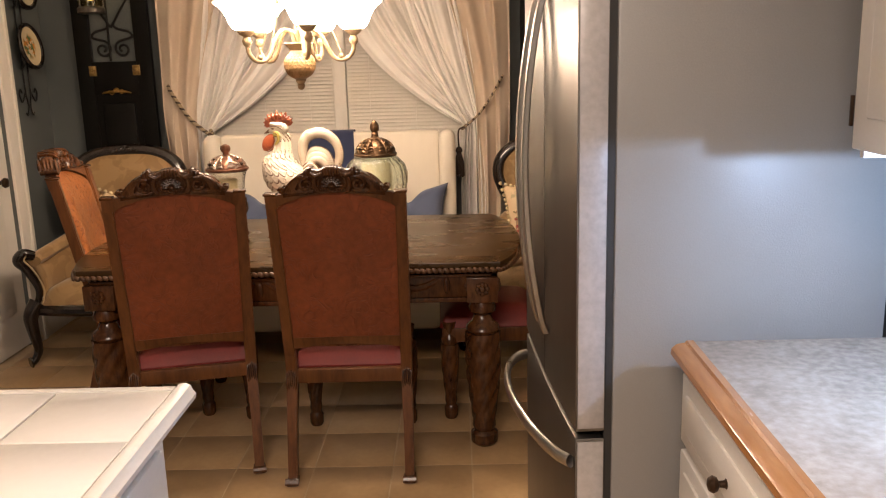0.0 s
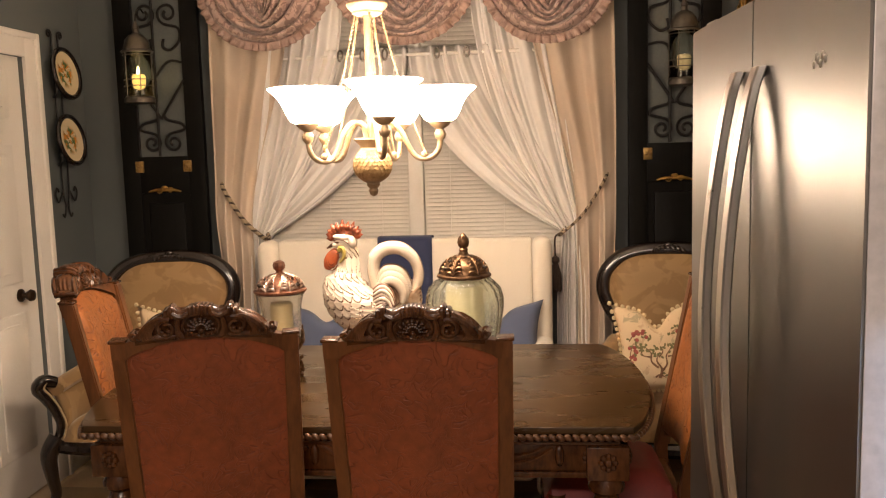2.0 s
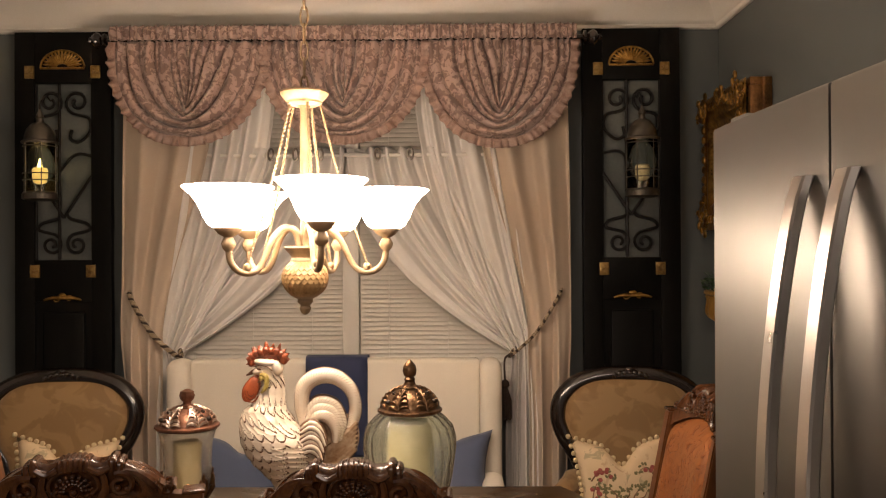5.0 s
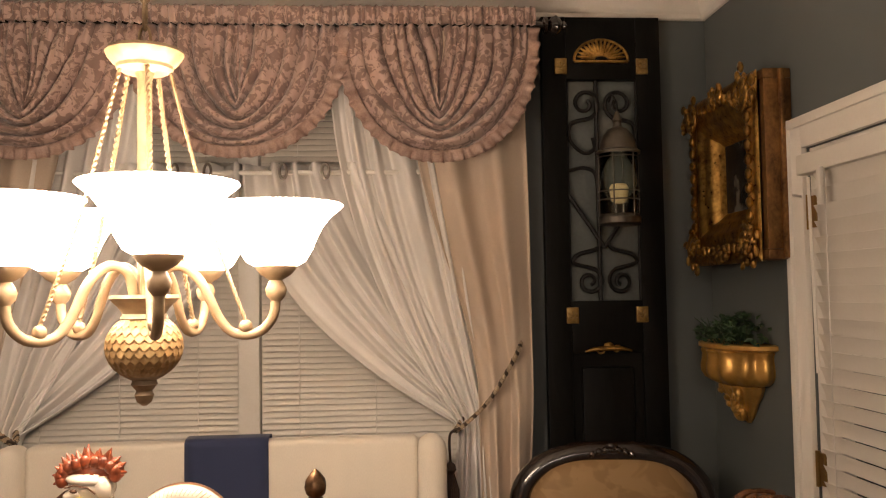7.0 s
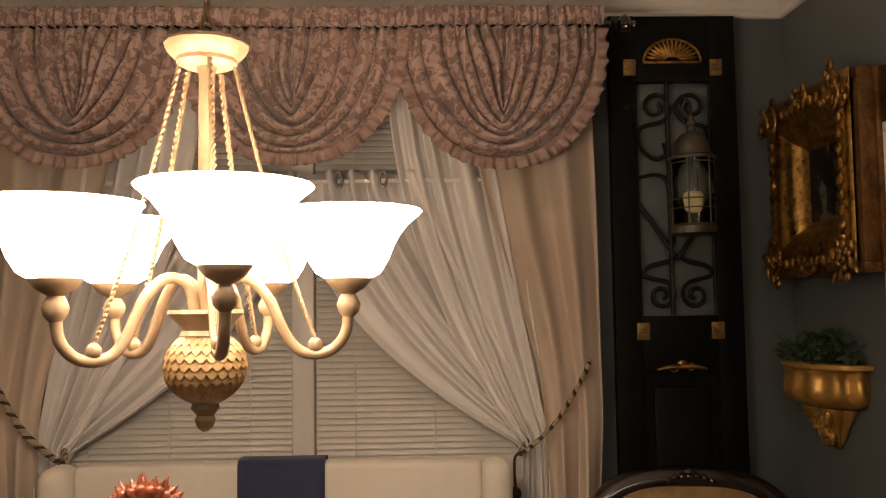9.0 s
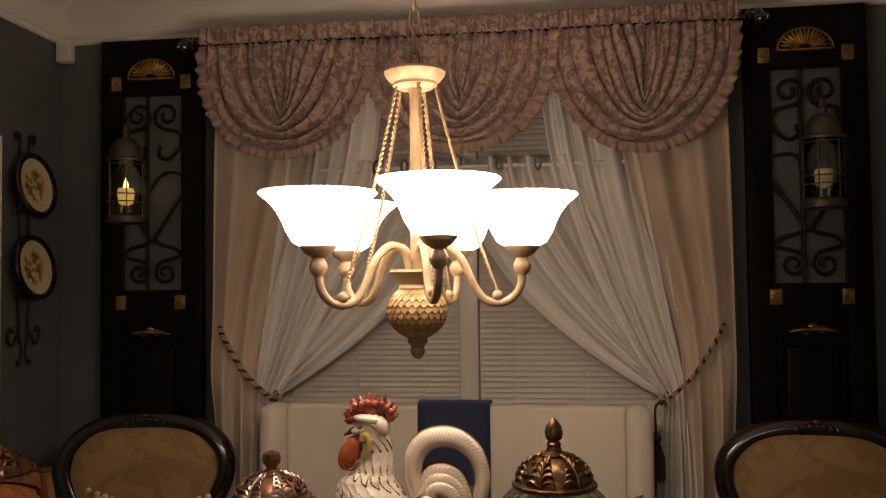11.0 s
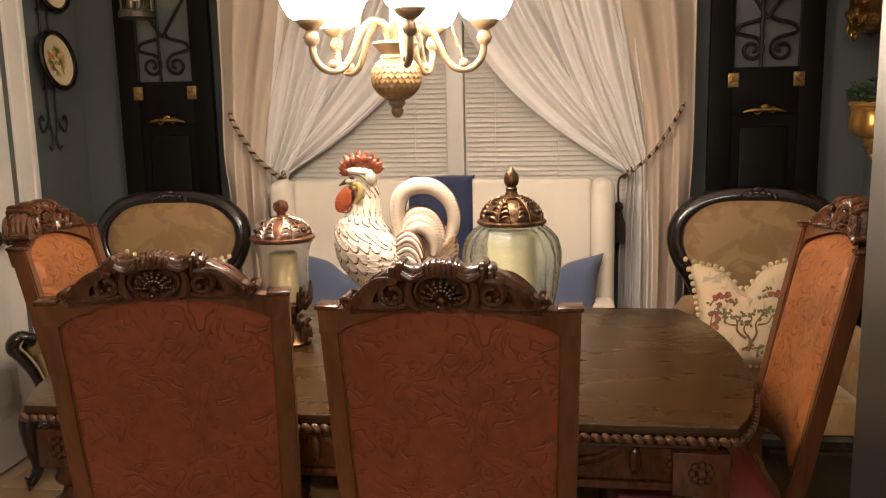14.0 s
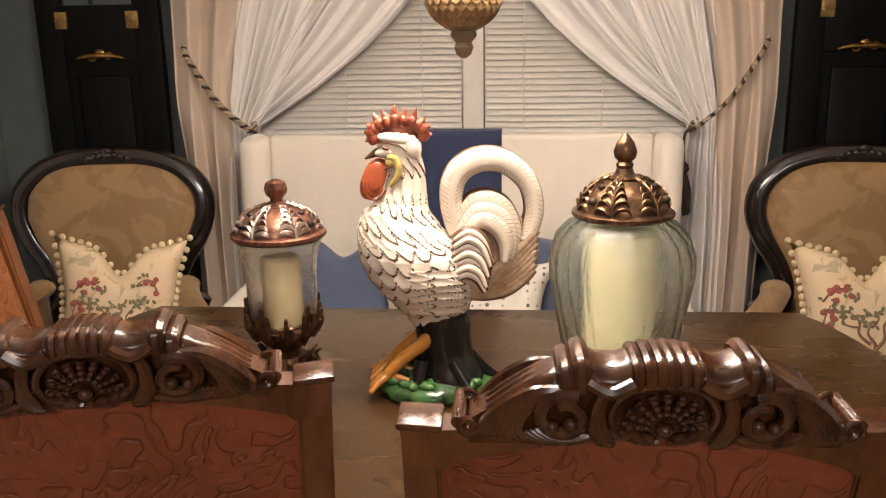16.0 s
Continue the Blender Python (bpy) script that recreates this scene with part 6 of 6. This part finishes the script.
# ---- things on the table ----
def rooster():
    mats = [surface("white_glaze", (0.76, 0.69, 0.58), 0.24, 0, (0.70, 0.61, 0.48), 12, 60, 0.05, coat=0.4),
            surface("brown_stain", (0.150, 0.070, 0.032), 0.4, 0, (0.085, 0.038, 0.016), 20, 60, 0.1),
            surface("red_glaze", (0.34, 0.084, 0.030), 0.34, 0, (0.11, 0.022, 0.009), 60, 90, 0.25, coat=0.2),
            surface("yellow_glaze", (0.58, 0.46, 0.13), 0.3),
            surface("orange_glaze", (0.58, 0.27, 0.05), 0.3, 0, (0.40, 0.15, 0.02), 20, 60, 0.1),
            surface("green_glaze", (0.075, 0.19, 0.045), 0.22, 0, (0.006, 0.012, 0.006), 16, 40, 0.3, coat=0.4),
            surface("black_glaze", (0.012, 0.011, 0.010), 0.2),
            surface("coral_glaze", (0.46, 0.125, 0.048), 0.3, 0, (0.36, 0.080, 0.028), 14, 60, 0.1, coat=0.2),
            surface("tail_stain", (0.56, 0.44, 0.31), 0.3, 0, (0.30, 0.17, 0.085), 26, 70, 0.15, coat=0.3)]
    bm = shape()

    def ink(first, i):
        bm.faces.ensure_lookup_table()
        for f in bm.faces[first:]:
            f.material_index = i

    def scales(s, t, wide, long):
        """Overlapping round-tipped feathers along t: how far the point lies from the edge above it, and from the feather's root."""
        j0 = math.floor(t / long)
        for j in (j0 - 1, j0):
            a = (s / wide + 0.5 * (j % 2)) % 1 - 0.5
            edge = (j + 1.62) * long - 0.62 * long * (2 * abs(a)) ** 2.2
            if t <= edge:
                return edge - t, (edge - t) / (1.62 * long)
        return long, 1.0

    # body as level slices: height, middle, half length; the width follows
    slices = [(0.098, -0.050, 0.016), (0.117, -0.044, 0.028), (0.147, -0.036, 0.051), (0.177, -0.044, 0.071), (0.207, -0.057, 0.088), (0.237, -0.066, 0.099), (0.267, -0.075, 0.102),
              (0.297, -0.090, 0.090), (0.327, -0.105, 0.075), (0.357, -0.110, 0.060), (0.380, -0.098, 0.043), (0.405, -0.090, 0.035), (0.433, -0.088, 0.030), (0.460, -0.094, 0.030),
              (0.480, -0.100, 0.035), (0.497, -0.101, 0.030), (0.510, -0.101, 0.012)]

    def slice_at(z):
        for p, q in zip(slices, slices[1:]):
            if z <= q[0]:
                f = (z - p[0]) / (q[0] - p[0])
                f = f * f * (3 - 2 * f) * 0.5 + f * 0.5
                return p[1] + (q[1] - p[1]) * f, p[2] + (q[2] - p[2]) * f
        return slices[-1][1:]

    nu, nv = 220, 250
    grooves = {}

    def skin(u, v):
        z = 0.098 + 0.412 * v
        c, h = slice_at(z)
        a = u * math.tau
        x, deep = c + h * math.cos(a), min(h * 0.86, 0.084)
        y = deep * math.sin(a)
        wob = 0.007 * noise.noise((x * 22, y * 10, z * 22))
        arc = a if a < math.pi else math.tau - a
        front = 1 - math.cos(arc)
        side = (arc - math.pi / 2) * (0.5 * h + 0.5 * deep)
        if z > 0.372:
            d, root = scales(side + wob + 0.25 * (0.46 - z), 0.60 - z + 0.5 * wob, 0.0150, 0.068)
            if z > 0.462:
                d = 0.02
        elif z > 0.302 - 0.25 * max(0, x + 0.06):
            d, root = scales(side + 0.55 * (0.372 - z) + wob, 0.60 - z + 0.30 * side + wob, 0.0210, 0.044)
        elif x > -0.085 and z < 0.262 and z > 0.168:
            d, root = scales(z + 0.18 * x + 0.7 * wob + 0.0035 * math.sin(60 * x), x + 0.30 + 0.6 * wob, 0.0150, 0.056)
        else:
            d, root = scales(side + wob * 1.5, 0.60 - z + wob * 1.4, 0.0285, 0.030)
        line = max(0.0, 1 - d / 0.0042)
        puff = 0.0050 * (1 - min(1.0, root)) - 0.0045 * line
        grooves[(round(u * nu), round(v * nv))] = line
        nx, ny = math.cos(a), math.sin(a)
        return (x + puff * nx, y + puff * ny, z)
    grid(bm, skin, nu, nv, True)
    bm.faces.ensure_lookup_table()
    for k, f in enumerate(bm.faces):
        q = (k % nu, k // nu)
        f.material_index = 1 if max(grooves.get(q, 0), grooves.get((q[0], q[1] + 1), 0)) > 0.30 else 0

    def plume(points, half, thick_y, y, mat=0, edge=0.0020, barbs=0, n=12):
        """A tapering feather lying in the upright plane, with a dark line round it."""
        for grow, back, m in ((edge + 0.0012, 0.0026, 1), (0.0, 0.0, mat)):
            first = len(bm.faces)
            side = 1 if y >= 0 else -1
            path = curve([(px, y - side * back, pz) for px, pz in points], 6)
            rows = []
            for i, p in enumerate(path):
                d = (path[min(i + 1, len(path) - 1)] - path[max(i - 1, 0)]).normalized()
                nrm = Vector((-d.z, 0, d.x))
                t = i / (len(path) - 1)
                r = (half(t) if callable(half) else half * math.sin(math.pi * (0.16 + 0.72 * t)) ** 0.7) + grow
                rows.append([bm.verts.new(p + nrm * (r * math.cos(k * math.tau / n)) + Vector((0, (thick_y + grow * 0.4) * math.sin(k * math.tau / n), 0))) for k in range(n)])
            for a, b in zip(rows, rows[1:]):
                for k in range(n):
                    bm.faces.new((a[k], a[(k + 1) % n], b[(k + 1) % n], b[k]))
            bm.faces.new(rows[0][::-1]), bm.faces.new(rows[-1])
            ink(first, m)
        if barbs:
            first = len(bm.faces)
            for i in range(3, len(path) - 1):
                p = path[i]
                d = (path[i + 1] - path[i - 1]).normalized()
                nrm = Vector((-d.z, 0, d.x))
                t = i / (len(path) - 1)
                r = half(t) if callable(half) else half
                for q in (-1, 1):
                    a, b = p + nrm * (q * r * 0.30), p + nrm * (q * r * 0.86) + d * 0.008
                    tube(bm, [a + Vector((0, side * thick_y * 0.97, 0)), b + Vector((0, side * thick_y * 0.60, 0))], 0.0007, 4)
            ink(first, 8)

    # fan of the tail below the arch, stained brown between its long feathers
    first = len(bm.faces)
    blob(bm, (0.088, 0, 0.262), (0.068, 0.026, 0.086), (0, 24, 0), 24, 16)
    ink(first, 8)
    for s in (-1, 1):
        for k in range(7):
            f = k / 6
            plume([(0.012 + 0.010 * f, 0.205 - 0.012 * f), (0.060 + 0.012 * f, 0.212 - 0.016 * f + 0.022 * (1 - f)), (0.105 + 0.010 * f, 0.232 - 0.018 * f + 0.04 * (1 - f)), (0.152 - 0.004 * f, 0.292 - 0.050 * f + 0.028 * (1 - f))], 0.0115, 0.008, s * (0.016 + 0.008 * (1 - f)), 8, 0.0014)
        # saddle plumes: short curved feathers pouring off the back
        for k in range(7):
            f = k / 6
            plume([(-0.004 - 0.006 * f, 0.312 - 0.076 * f), (0.022 - 0.004 * f, 0.326 - 0.078 * f), (0.048 - 0.008 * f, 0.310 - 0.072 * f), (0.064 - 0.012 * f, 0.272 - 0.058 * f)], 0.0085, 0.008, s * (0.050 + 0.006 * f + 0.004 * (k % 2)), 0, 0.0018)
        # middle plumes under the arch
        for k in range(3):
            f = k / 2
            plume([(0.006 + 0.004 * f, 0.330 - 0.030 * f), (0.036 + 0.004 * f, 0.376 - 0.036 * f), (0.082 - 0.010 * f, 0.368 - 0.034 * f), (0.108 - 0.016 * f, 0.325 - 0.024 * f), (0.112 - 0.022 * f, 0.272 - 0.006 * f)], 0.0185, 0.013, s * (0.016 + 0.009 * k), 0, -0.0002, 1)
        # great sickle feather
        plume([(0.004, 0.316), (-0.006, 0.366), (-0.002, 0.412), (0.020, 0.441), (0.058, 0.453), (0.098, 0.444), (0.134, 0.410), (0.148, 0.362), (0.139, 0.318), (0.116, 0.280)],
              lambda t: 0.0235 * (0.78 + 0.22 * math.sin(math.pi * min(1, t * 1.4))) * (1 - max(0, t - 0.86) * 4.2), 0.020, s * 0.010, 0, -0.0006, 1, 14)
    # cape over the brow, face and comb
    first = len(bm.faces)
    for s in (-1, 1):
        blob(bm, (-0.108, s * 0.018, 0.494), (0.034, 0.017, 0.011), (0, 8, s * 6), 14, 9)
        blob(bm, (-0.076, s * 0.022, 0.478), (0.016, 0.013, 0.022), (0, -18, 0), 12, 9)
        blob(bm, (-0.126, s * 0.019, 0.470), (0.020, 0.013, 0.010), (0, -10, s * 14), 12, 8)
    ink(first, 0)
    first = len(bm.faces)
    for k in range(11):
        a = math.radians(196 - 20 * k)
        for s in (-1, 1):
            root = Vector((-0.102 + 0.040 * math.cos(a), s * 0.009, 0.500 + 0.016 * math.sin(a)))
            tip = Vector((-0.102 + 0.062 * math.cos(a), s * (0.016 + 0.003 * math.sin(5 * k)), 0.502 + (0.045 + 0.007 * (k % 2)) * math.sin(a)))
            tube(bm, [root, root.lerp(tip, 0.55), tip], lambda t: 0.0125 * (1 - 0.93 * t), 7)
            blob(bm, root.lerp(tip, 0.3) + Vector((0, s * 0.006, 0)), (0.011, 0.007, 0.012), (0, 0, 0), 8, 6)
    blob(bm, (-0.100, 0, 0.505), (0.046, 0.020, 0.022), (0, 0, 0), 14, 9)
    ink(first, 2)
    first = len(bm.faces)
    for s in (-1, 1):
        blob(bm, (-0.149, s * 0.026, 0.419), (0.0215, 0.0045, 0.037), (0, 24, 0), 18, 12)
    ink(first, 7)
    first = len(bm.faces)
    for s in (-1, 1):
        for r in (0.009, 0.016, 0.022):
            tube(bm, [(-0.147 + r * math.cos(a), s * (0.0308 - 0.08 * r), 0.413 + 1.35 * r * math.sin(a)) for a in (2.9, 3.4, 3.9, 4.4, 4.9, 5.4, 5.9)], 0.0018, 5)
    ink(first, 2)
    first = len(bm.faces)
    tube(bm, [(-0.126, 0, 0.468), (-0.145, 0, 0.466), (-0.164, 0, 0.456)], lambda t: 0.0125 - 0.0105 * t, 10)
    ink(first, 1)
    first = len(bm.faces)
    for s in (-1, 1):
        tube(bm, curve([(-0.122, s * 0.030, 0.462), (-0.106, s * 0.033, 0.458), (-0.103, s * 0.035, 0.432), (-0.118, s * 0.033, 0.410)], 5), lambda t: 0.0075 * math.sin(math.pi * (0.2 + 0.65 * t)), 8)
        blob(bm, (-0.117, s * 0.031, 0.452), (0.009, 0.005, 0.008), (0, 0, 0), 10, 7)
    ink(first, 3)
    first = len(bm.faces)
    for s in (-1, 1):
        blob(bm, (-0.124, s * 0.030, 0.478), (0.007, 0.005, 0.0035), (0, 12, 0), 8, 6)
        tube(bm, [(-0.140, s * 0.026, 0.484), (-0.122, s * 0.032, 0.489), (-0.100, s * 0.034, 0.484), (-0.086, s * 0.033, 0.472)], 0.0015, 5)
        tube(bm, [(-0.128, s * 0.030, 0.440), (-0.112, s * 0.036, 0.447), (-0.106, s * 0.036, 0.440)], 0.0014, 5)
    ink(first, 1)
    # legs with scaled shanks, the black stump and the mossy base
    for dy in (-0.034, 0.030):
        first = len(bm.faces)
        tube(bm, curve([(-0.045, dy * 0.8, 0.135), (-0.060, dy, 0.110), (-0.105, dy, 0.074), (-0.140, dy, 0.036)], 6), lambda t: 0.0165 - 0.006 * t, 10)
        for k in (-1, 0, 1):
            tube(bm, curve([(-0.130, dy, 0.044), (-0.150, dy + k * 0.016, 0.034), (-0.166, dy + k * 0.028, 0.020)], 4), lambda t: 0.0085 - 0.003 * t, 7)
        tube(bm, curve([(-0.128, dy, 0.042), (-0.100, dy - 0.010, 0.036), (-0.078, dy - 0.014, 0.028)], 4), lambda t: 0.008 - 0.003 * t, 7)
        ink(first, 4)
        first = len(bm.faces)
        for k in range(4):
            blob(bm, (-0.168, dy + (k - 1.5) * 0.018, 0.018), (0.006, 0.003, 0.003), (0, 20, 0), 6, 5)
        ink(first, 1)
    first = len(bm.faces)
    tube(bm, curve([(-0.010, 0, 0.01), (-0.018, 0, 0.07), (-0.030, 0, 0.165)], 6), lambda t: 0.066 - 0.018 * t + 0.004 * math.sin(9 * t), 16)
    for k in range(5):
        tube(bm, curve([(-0.03 + 0.05 * math.cos(k * 1.3), 0.05 * math.sin(k * 1.3), 0.07), (-0.02 + 0.075 * math.cos(k * 1.3), 0.07 * math.sin(k * 1.3), 0.035), (-0.02 + 0.105 * math.cos(k * 1.3), 0.085 * math.sin(k * 1.3), 0.016)], 4), lambda t: 0.017 - 0.008 * t, 8)
    ink(first, 6)
    first = len(bm.faces)
    lathe(bm, [(0.118, 0.0), (0.124, 0.008), (0.118, 0.022), (0.090, 0.032), (0.02, 0.036)], 40, (-0.040, 0), lambda a, z, r: r * (1 + 0.05 * math.sin(3 * a + 1) + 0.03 * math.sin(7 * a)) * (1 - 0.22 * abs(math.sin(a))))
    rnd = random.Random(3)
    for k in range(46):
        a, r = rnd.uniform(0, 6.28), rnd.uniform(0.3, 0.92)
        blob(bm, (-0.040 + 0.112 * r * math.cos(a), 0.088 * r * math.sin(a), 0.032), (rnd.uniform(0.008, 0.022), 0.010, 0.009), (0, 0, rnd.uniform(0, 180)), 7, 5)
    ink(first, 5)
    return solid("rooster_figurine", bm, mats, "white glazed ceramic rooster with red comb on a green base", "figurine", m=pose(-0.662, 3.70, TZ + 0.001, 0, 0, 6), crease=60)


rooster()
BRONZE = surface("antique_bronze", (0.23, 0.135, 0.07), 0.32, 0.85, (0.05, 0.026, 0.014), 26, 80, 0.3)
COPPER = surface("antique_copper", (0.34, 0.17, 0.11), 0.34, 0.8, (0.13, 0.058, 0.032), 28, 80, 0.3)

# green ribbed glass jar
jar = thing("ginger_jar", "pale green ribbed glass jar with pierced bronze lid and candle", "jar", pose(-0.355, 3.67, TZ + 0.001))
prof = [(0.075, 0.0), (0.082, 0.006), (0.092, 0.05), (0.108, 0.12), (0.122, 0.19), (0.131, 0.245), (0.131, 0.28), (0.121, 0.315), (0.100, 0.338), (0.084, 0.348), (0.082, 0.356)]
fine = []
for (r0, z0), (r1, z1) in zip(prof, prof[1:]):
    fine += [(r0 + (r1 - r0) * k / 4, z0 + (z1 - z0) * k / 4) for k in range(4)]
fine.append(prof[-1])


def revolve(bm, profile, n, wave=0.0, ribs=0, twist=0.0):
    def at(u, v):
        i = round(v * (len(profile) - 1))
        r, z = profile[i]
        a = u * math.tau
        r *= 1 + wave * abs(math.cos(ribs / 2 * (a + twist * z))) - wave
        return (r * math.cos(a), r * math.sin(a), z)
    grid(bm, at, n, len(profile) - 1, True)
    return bm


bm = revolve(shape(), fine, 96, 0.06, 20, 0.8)
gl = part("glass_body", bm, glass("green_glass", (0.90, 0.94, 0.86), 0.16, 1.0, 110), jar, "pale green ribbed pebbled glass", 180)
thick(gl, 0.004)
gl.visible_shadow = False
part("glass_floor", lathe(shape(), [(0.07, 0.0), (0.074, 0.003), (0.074, 0.012), (0.02, 0.014)], 24), glass("green_glass_floor", (0.8, 0.9, 0.78)), jar).visible_shadow = False
part("candle", lathe(shape(), [(0.060, 0.018), (0.064, 0.024), (0.064, 0.318), (0.058, 0.326), (0.03, 0.320), (0.006, 0.319)], 32), surface("pale_yellow_wax", (0.66, 0.58, 0.37), 0.5, 0, None, 6, 60, 0.05), jar, "thick pale yellow candle")


def pierced_lid(parent, r, z0, h, mat, leafy, n=6):
    """A domed lid: beaded rim, inner dome, raised acanthus leaves, dark lumps coloured as shaded gaps."""
    lid = part("lid", lathe(shape(), [(r, z0), (r * 1.06, z0 + 0.004), (r * 1.06, z0 + 0.010), (r * 0.97, z0 + 0.014), (r * 0.9, z0 + 0.015)], 80, (0, 0), lambda a, z, q: q * (1 + 0.012 * math.cos(40 * a))), mat, parent, "pierced metal lid")
    dome = part("dome", lathe(shape(), [(r * 0.945 * math.cos(f * 0.15), z0 + 0.010 + (h - 0.004) * math.sin(f * 0.15)) for f in range(10)], 48), mat, lid)
    bm, gaps = shape(), shape()
    for k in range(n):
        a = (k + 0.15) * math.tau / n

        def on(f, da, lift=0.0):
            rr = (r * 0.955 + lift) * math.cos(f * 1.35)
            return (rr * math.cos(a + da), rr * math.sin(a + da), z0 + 0.010 + (h - 0.002 + lift) * math.sin(f * 1.35))
        tube(bm, curve([on(f, 0, 0.001) for f in (0.0, 0.3, 0.6, 0.85, 1.0)], 4), lambda t: 0.0034 - 0.0012 * t, 7)
        for s in (-1, 1):
            for q in range(6):
                f0 = 0.06 + 0.145 * q
                w = (0.34 - 0.035 * q) * (6 / n)
                tube(bm, curve([on(f0, 0.02 * s), on(f0 + 0.12, s * w * 0.50, 0.0016), on(f0 + 0.12, s * w, 0.0012), on(f0 + 0.03, s * w * 1.2)], 5), lambda t, q=q: (0.0052 - 0.0004 * q) * math.sin(math.pi * (0.18 + 0.70 * t)), 7, False, 0.5)
        # solid dark lumps: the shade of the lid's holes put in as colour
        if k % 2:
            for f0, da, size in ((0.30, 0.5 * math.tau / n, 0.0090), (0.62, 0.5 * math.tau / n, 0.0065)):
                p = on(f0, da, -0.0005)
                blob(gaps, p, (size, size * 0.9, size * 0.8), (0, 0, 0), 8, 6)
    part("openwork", bm, leafy, dome)
    tagged(part("opening", gaps, GAP_SHADE, dome, "dark lumps coloured as the shaded gaps of the pierced lid"), kind="stuff")
    return lid


# colour that stands for the shade inside the lid's holes
GAP_SHADE = surface("dark_gap_shade", (0.035, 0.022, 0.014), 0.6, 0.4)
lid = pierced_lid(jar, 0.086, 0.352, 0.068, BRONZE, BRONZE)
prof = [(0.030, 0.418), (0.034, 0.424), (0.018, 0.430), (0.014, 0.440), (0.016, 0.446), (0.012, 0.452), (0.018, 0.458), (0.0205, 0.470), (0.017, 0.484), (0.009, 0.495), (0.002, 0.502)]
part("finial", lathe(shape(), prof, 18, (0, 0), lambda a, z, r: r * (1 + (0.07 * math.cos(6 * a + 60 * z) if z > 0.455 else 0))), BRONZE, lid)

# footed candle jar
cj = thing("candle_holder", "clear glass hurricane candle holder with copper lid and leafy foot", "candle holder", pose(-1.005, 3.715, TZ + 0.001))
part("foot", lathe(shape(), [(0.070, 0.0), (0.072, 0.008), (0.062, 0.016), (0.050, 0.05), (0.046, 0.062), (0.030, 0.072), (0.036, 0.085), (0.058, 0.105), (0.062, 0.118), (0.03, 0.12)], 8), BRONZE, cj, "octagonal bronze foot")
bm = shape()
for k in range(8):
    a = (k + 0.5) * math.tau / 8
    ca, sa = math.cos(a), math.sin(a)
    tube(bm, curve([(0.066 * ca, 0.066 * sa, 0.01), (0.064 * ca, 0.064 * sa, 0.035), (0.055 * ca, 0.055 * sa, 0.055), (0.068 * ca, 0.068 * sa, 0.066)], 4), 0.007, 6)
    for j in (-1, 0, 1):
        blob(bm, (0.064 * math.cos(a + 0.16 * j), 0.064 * math.sin(a + 0.16 * j), 0.03), (0.006, 0.005, 0.018), (0, 0, math.degrees(a)), 6, 5)
part("foot_scrolls", bm, BRONZE, cj)
bm = shape()
for k in range(10):
    a = k * math.tau / 10
    h = 0.165 if k % 2 else 0.145
    for j in (-1, 0, 1):
        b2 = a + 0.13 * j
        tube(bm, curve([(0.055 * math.cos(a), 0.055 * math.sin(a), 0.10), (0.072 * math.cos(b2), 0.072 * math.sin(b2), 0.125), (0.074 * math.cos(b2), 0.074 * math.sin(b2), h - 0.012 * abs(j)), (0.0765 * math.cos(b2), 0.0765 * math.sin(b2), h + 0.010 - 0.018 * abs(j))], 4), lambda t: 0.0078 - 0.0042 * t, 6)
part("leaf_cup", bm, BRONZE, cj, "bronze leaf cup")
prof = [(0.040, 0.112), (0.055, 0.122), (0.064, 0.145), (0.067, 0.185), (0.067, 0.225), (0.070, 0.258), (0.078, 0.288), (0.086, 0.302)]
fine = []
for (r0, z0), (r1, z1) in zip(prof, prof[1:]):
    fine += [(r0 + (r1 - r0) * k / 3, z0 + (z1 - z0) * k / 3) for k in range(3)]
fine.append(prof[-1])
bm = revolve(shape(), fine, 48)
gl = part("glass", bm, glass("crackled_glass", (0.93, 0.92, 0.88), 0.20, 0.8, 90), cj, "clear crackled glass", 180)
thick(gl, 0.003)
gl.visible_shadow = False
part("candle", lathe(shape(), [(0.036, 0.122), (0.039, 0.126), (0.039, 0.258), (0.034, 0.264), (0.006, 0.257)], 28), surface("speckled_wax", (0.64, 0.55, 0.34), 0.5, 0, (0.50, 0.40, 0.20), 16, 60, 0.05), cj, "speckled yellow pillar candle")
lid = pierced_lid(cj, 0.086, 0.300, 0.058, COPPER, surface("silvered_leaf", (0.60, 0.52, 0.46), 0.30, 0.85, (0.22, 0.12, 0.07), 60, 120, 0.3))
part("finial", lathe(shape(), [(0.024, 0.356), (0.028, 0.362), (0.012, 0.370), (0.012, 0.376), (0.019, 0.384), (0.0215, 0.395), (0.018, 0.407), (0.006, 0.413)], 18, (0, 0), lambda a, z, r: r * (1 + (0.05 * math.cos(9 * a) if z > 0.38 else 0))), COPPER, lid)

# ---- floor tiles ----
for i in range(12):
    for j in range(24):
        x, y = -2.23 + 0.30 * i, 5.0 - 0.30 * j
        if XL + 0.1 < x + 0.1 and x < XR:
            t = new("tile", tile_mesh)
            t.parent = floor
            t.location = (x, y, 0.0)
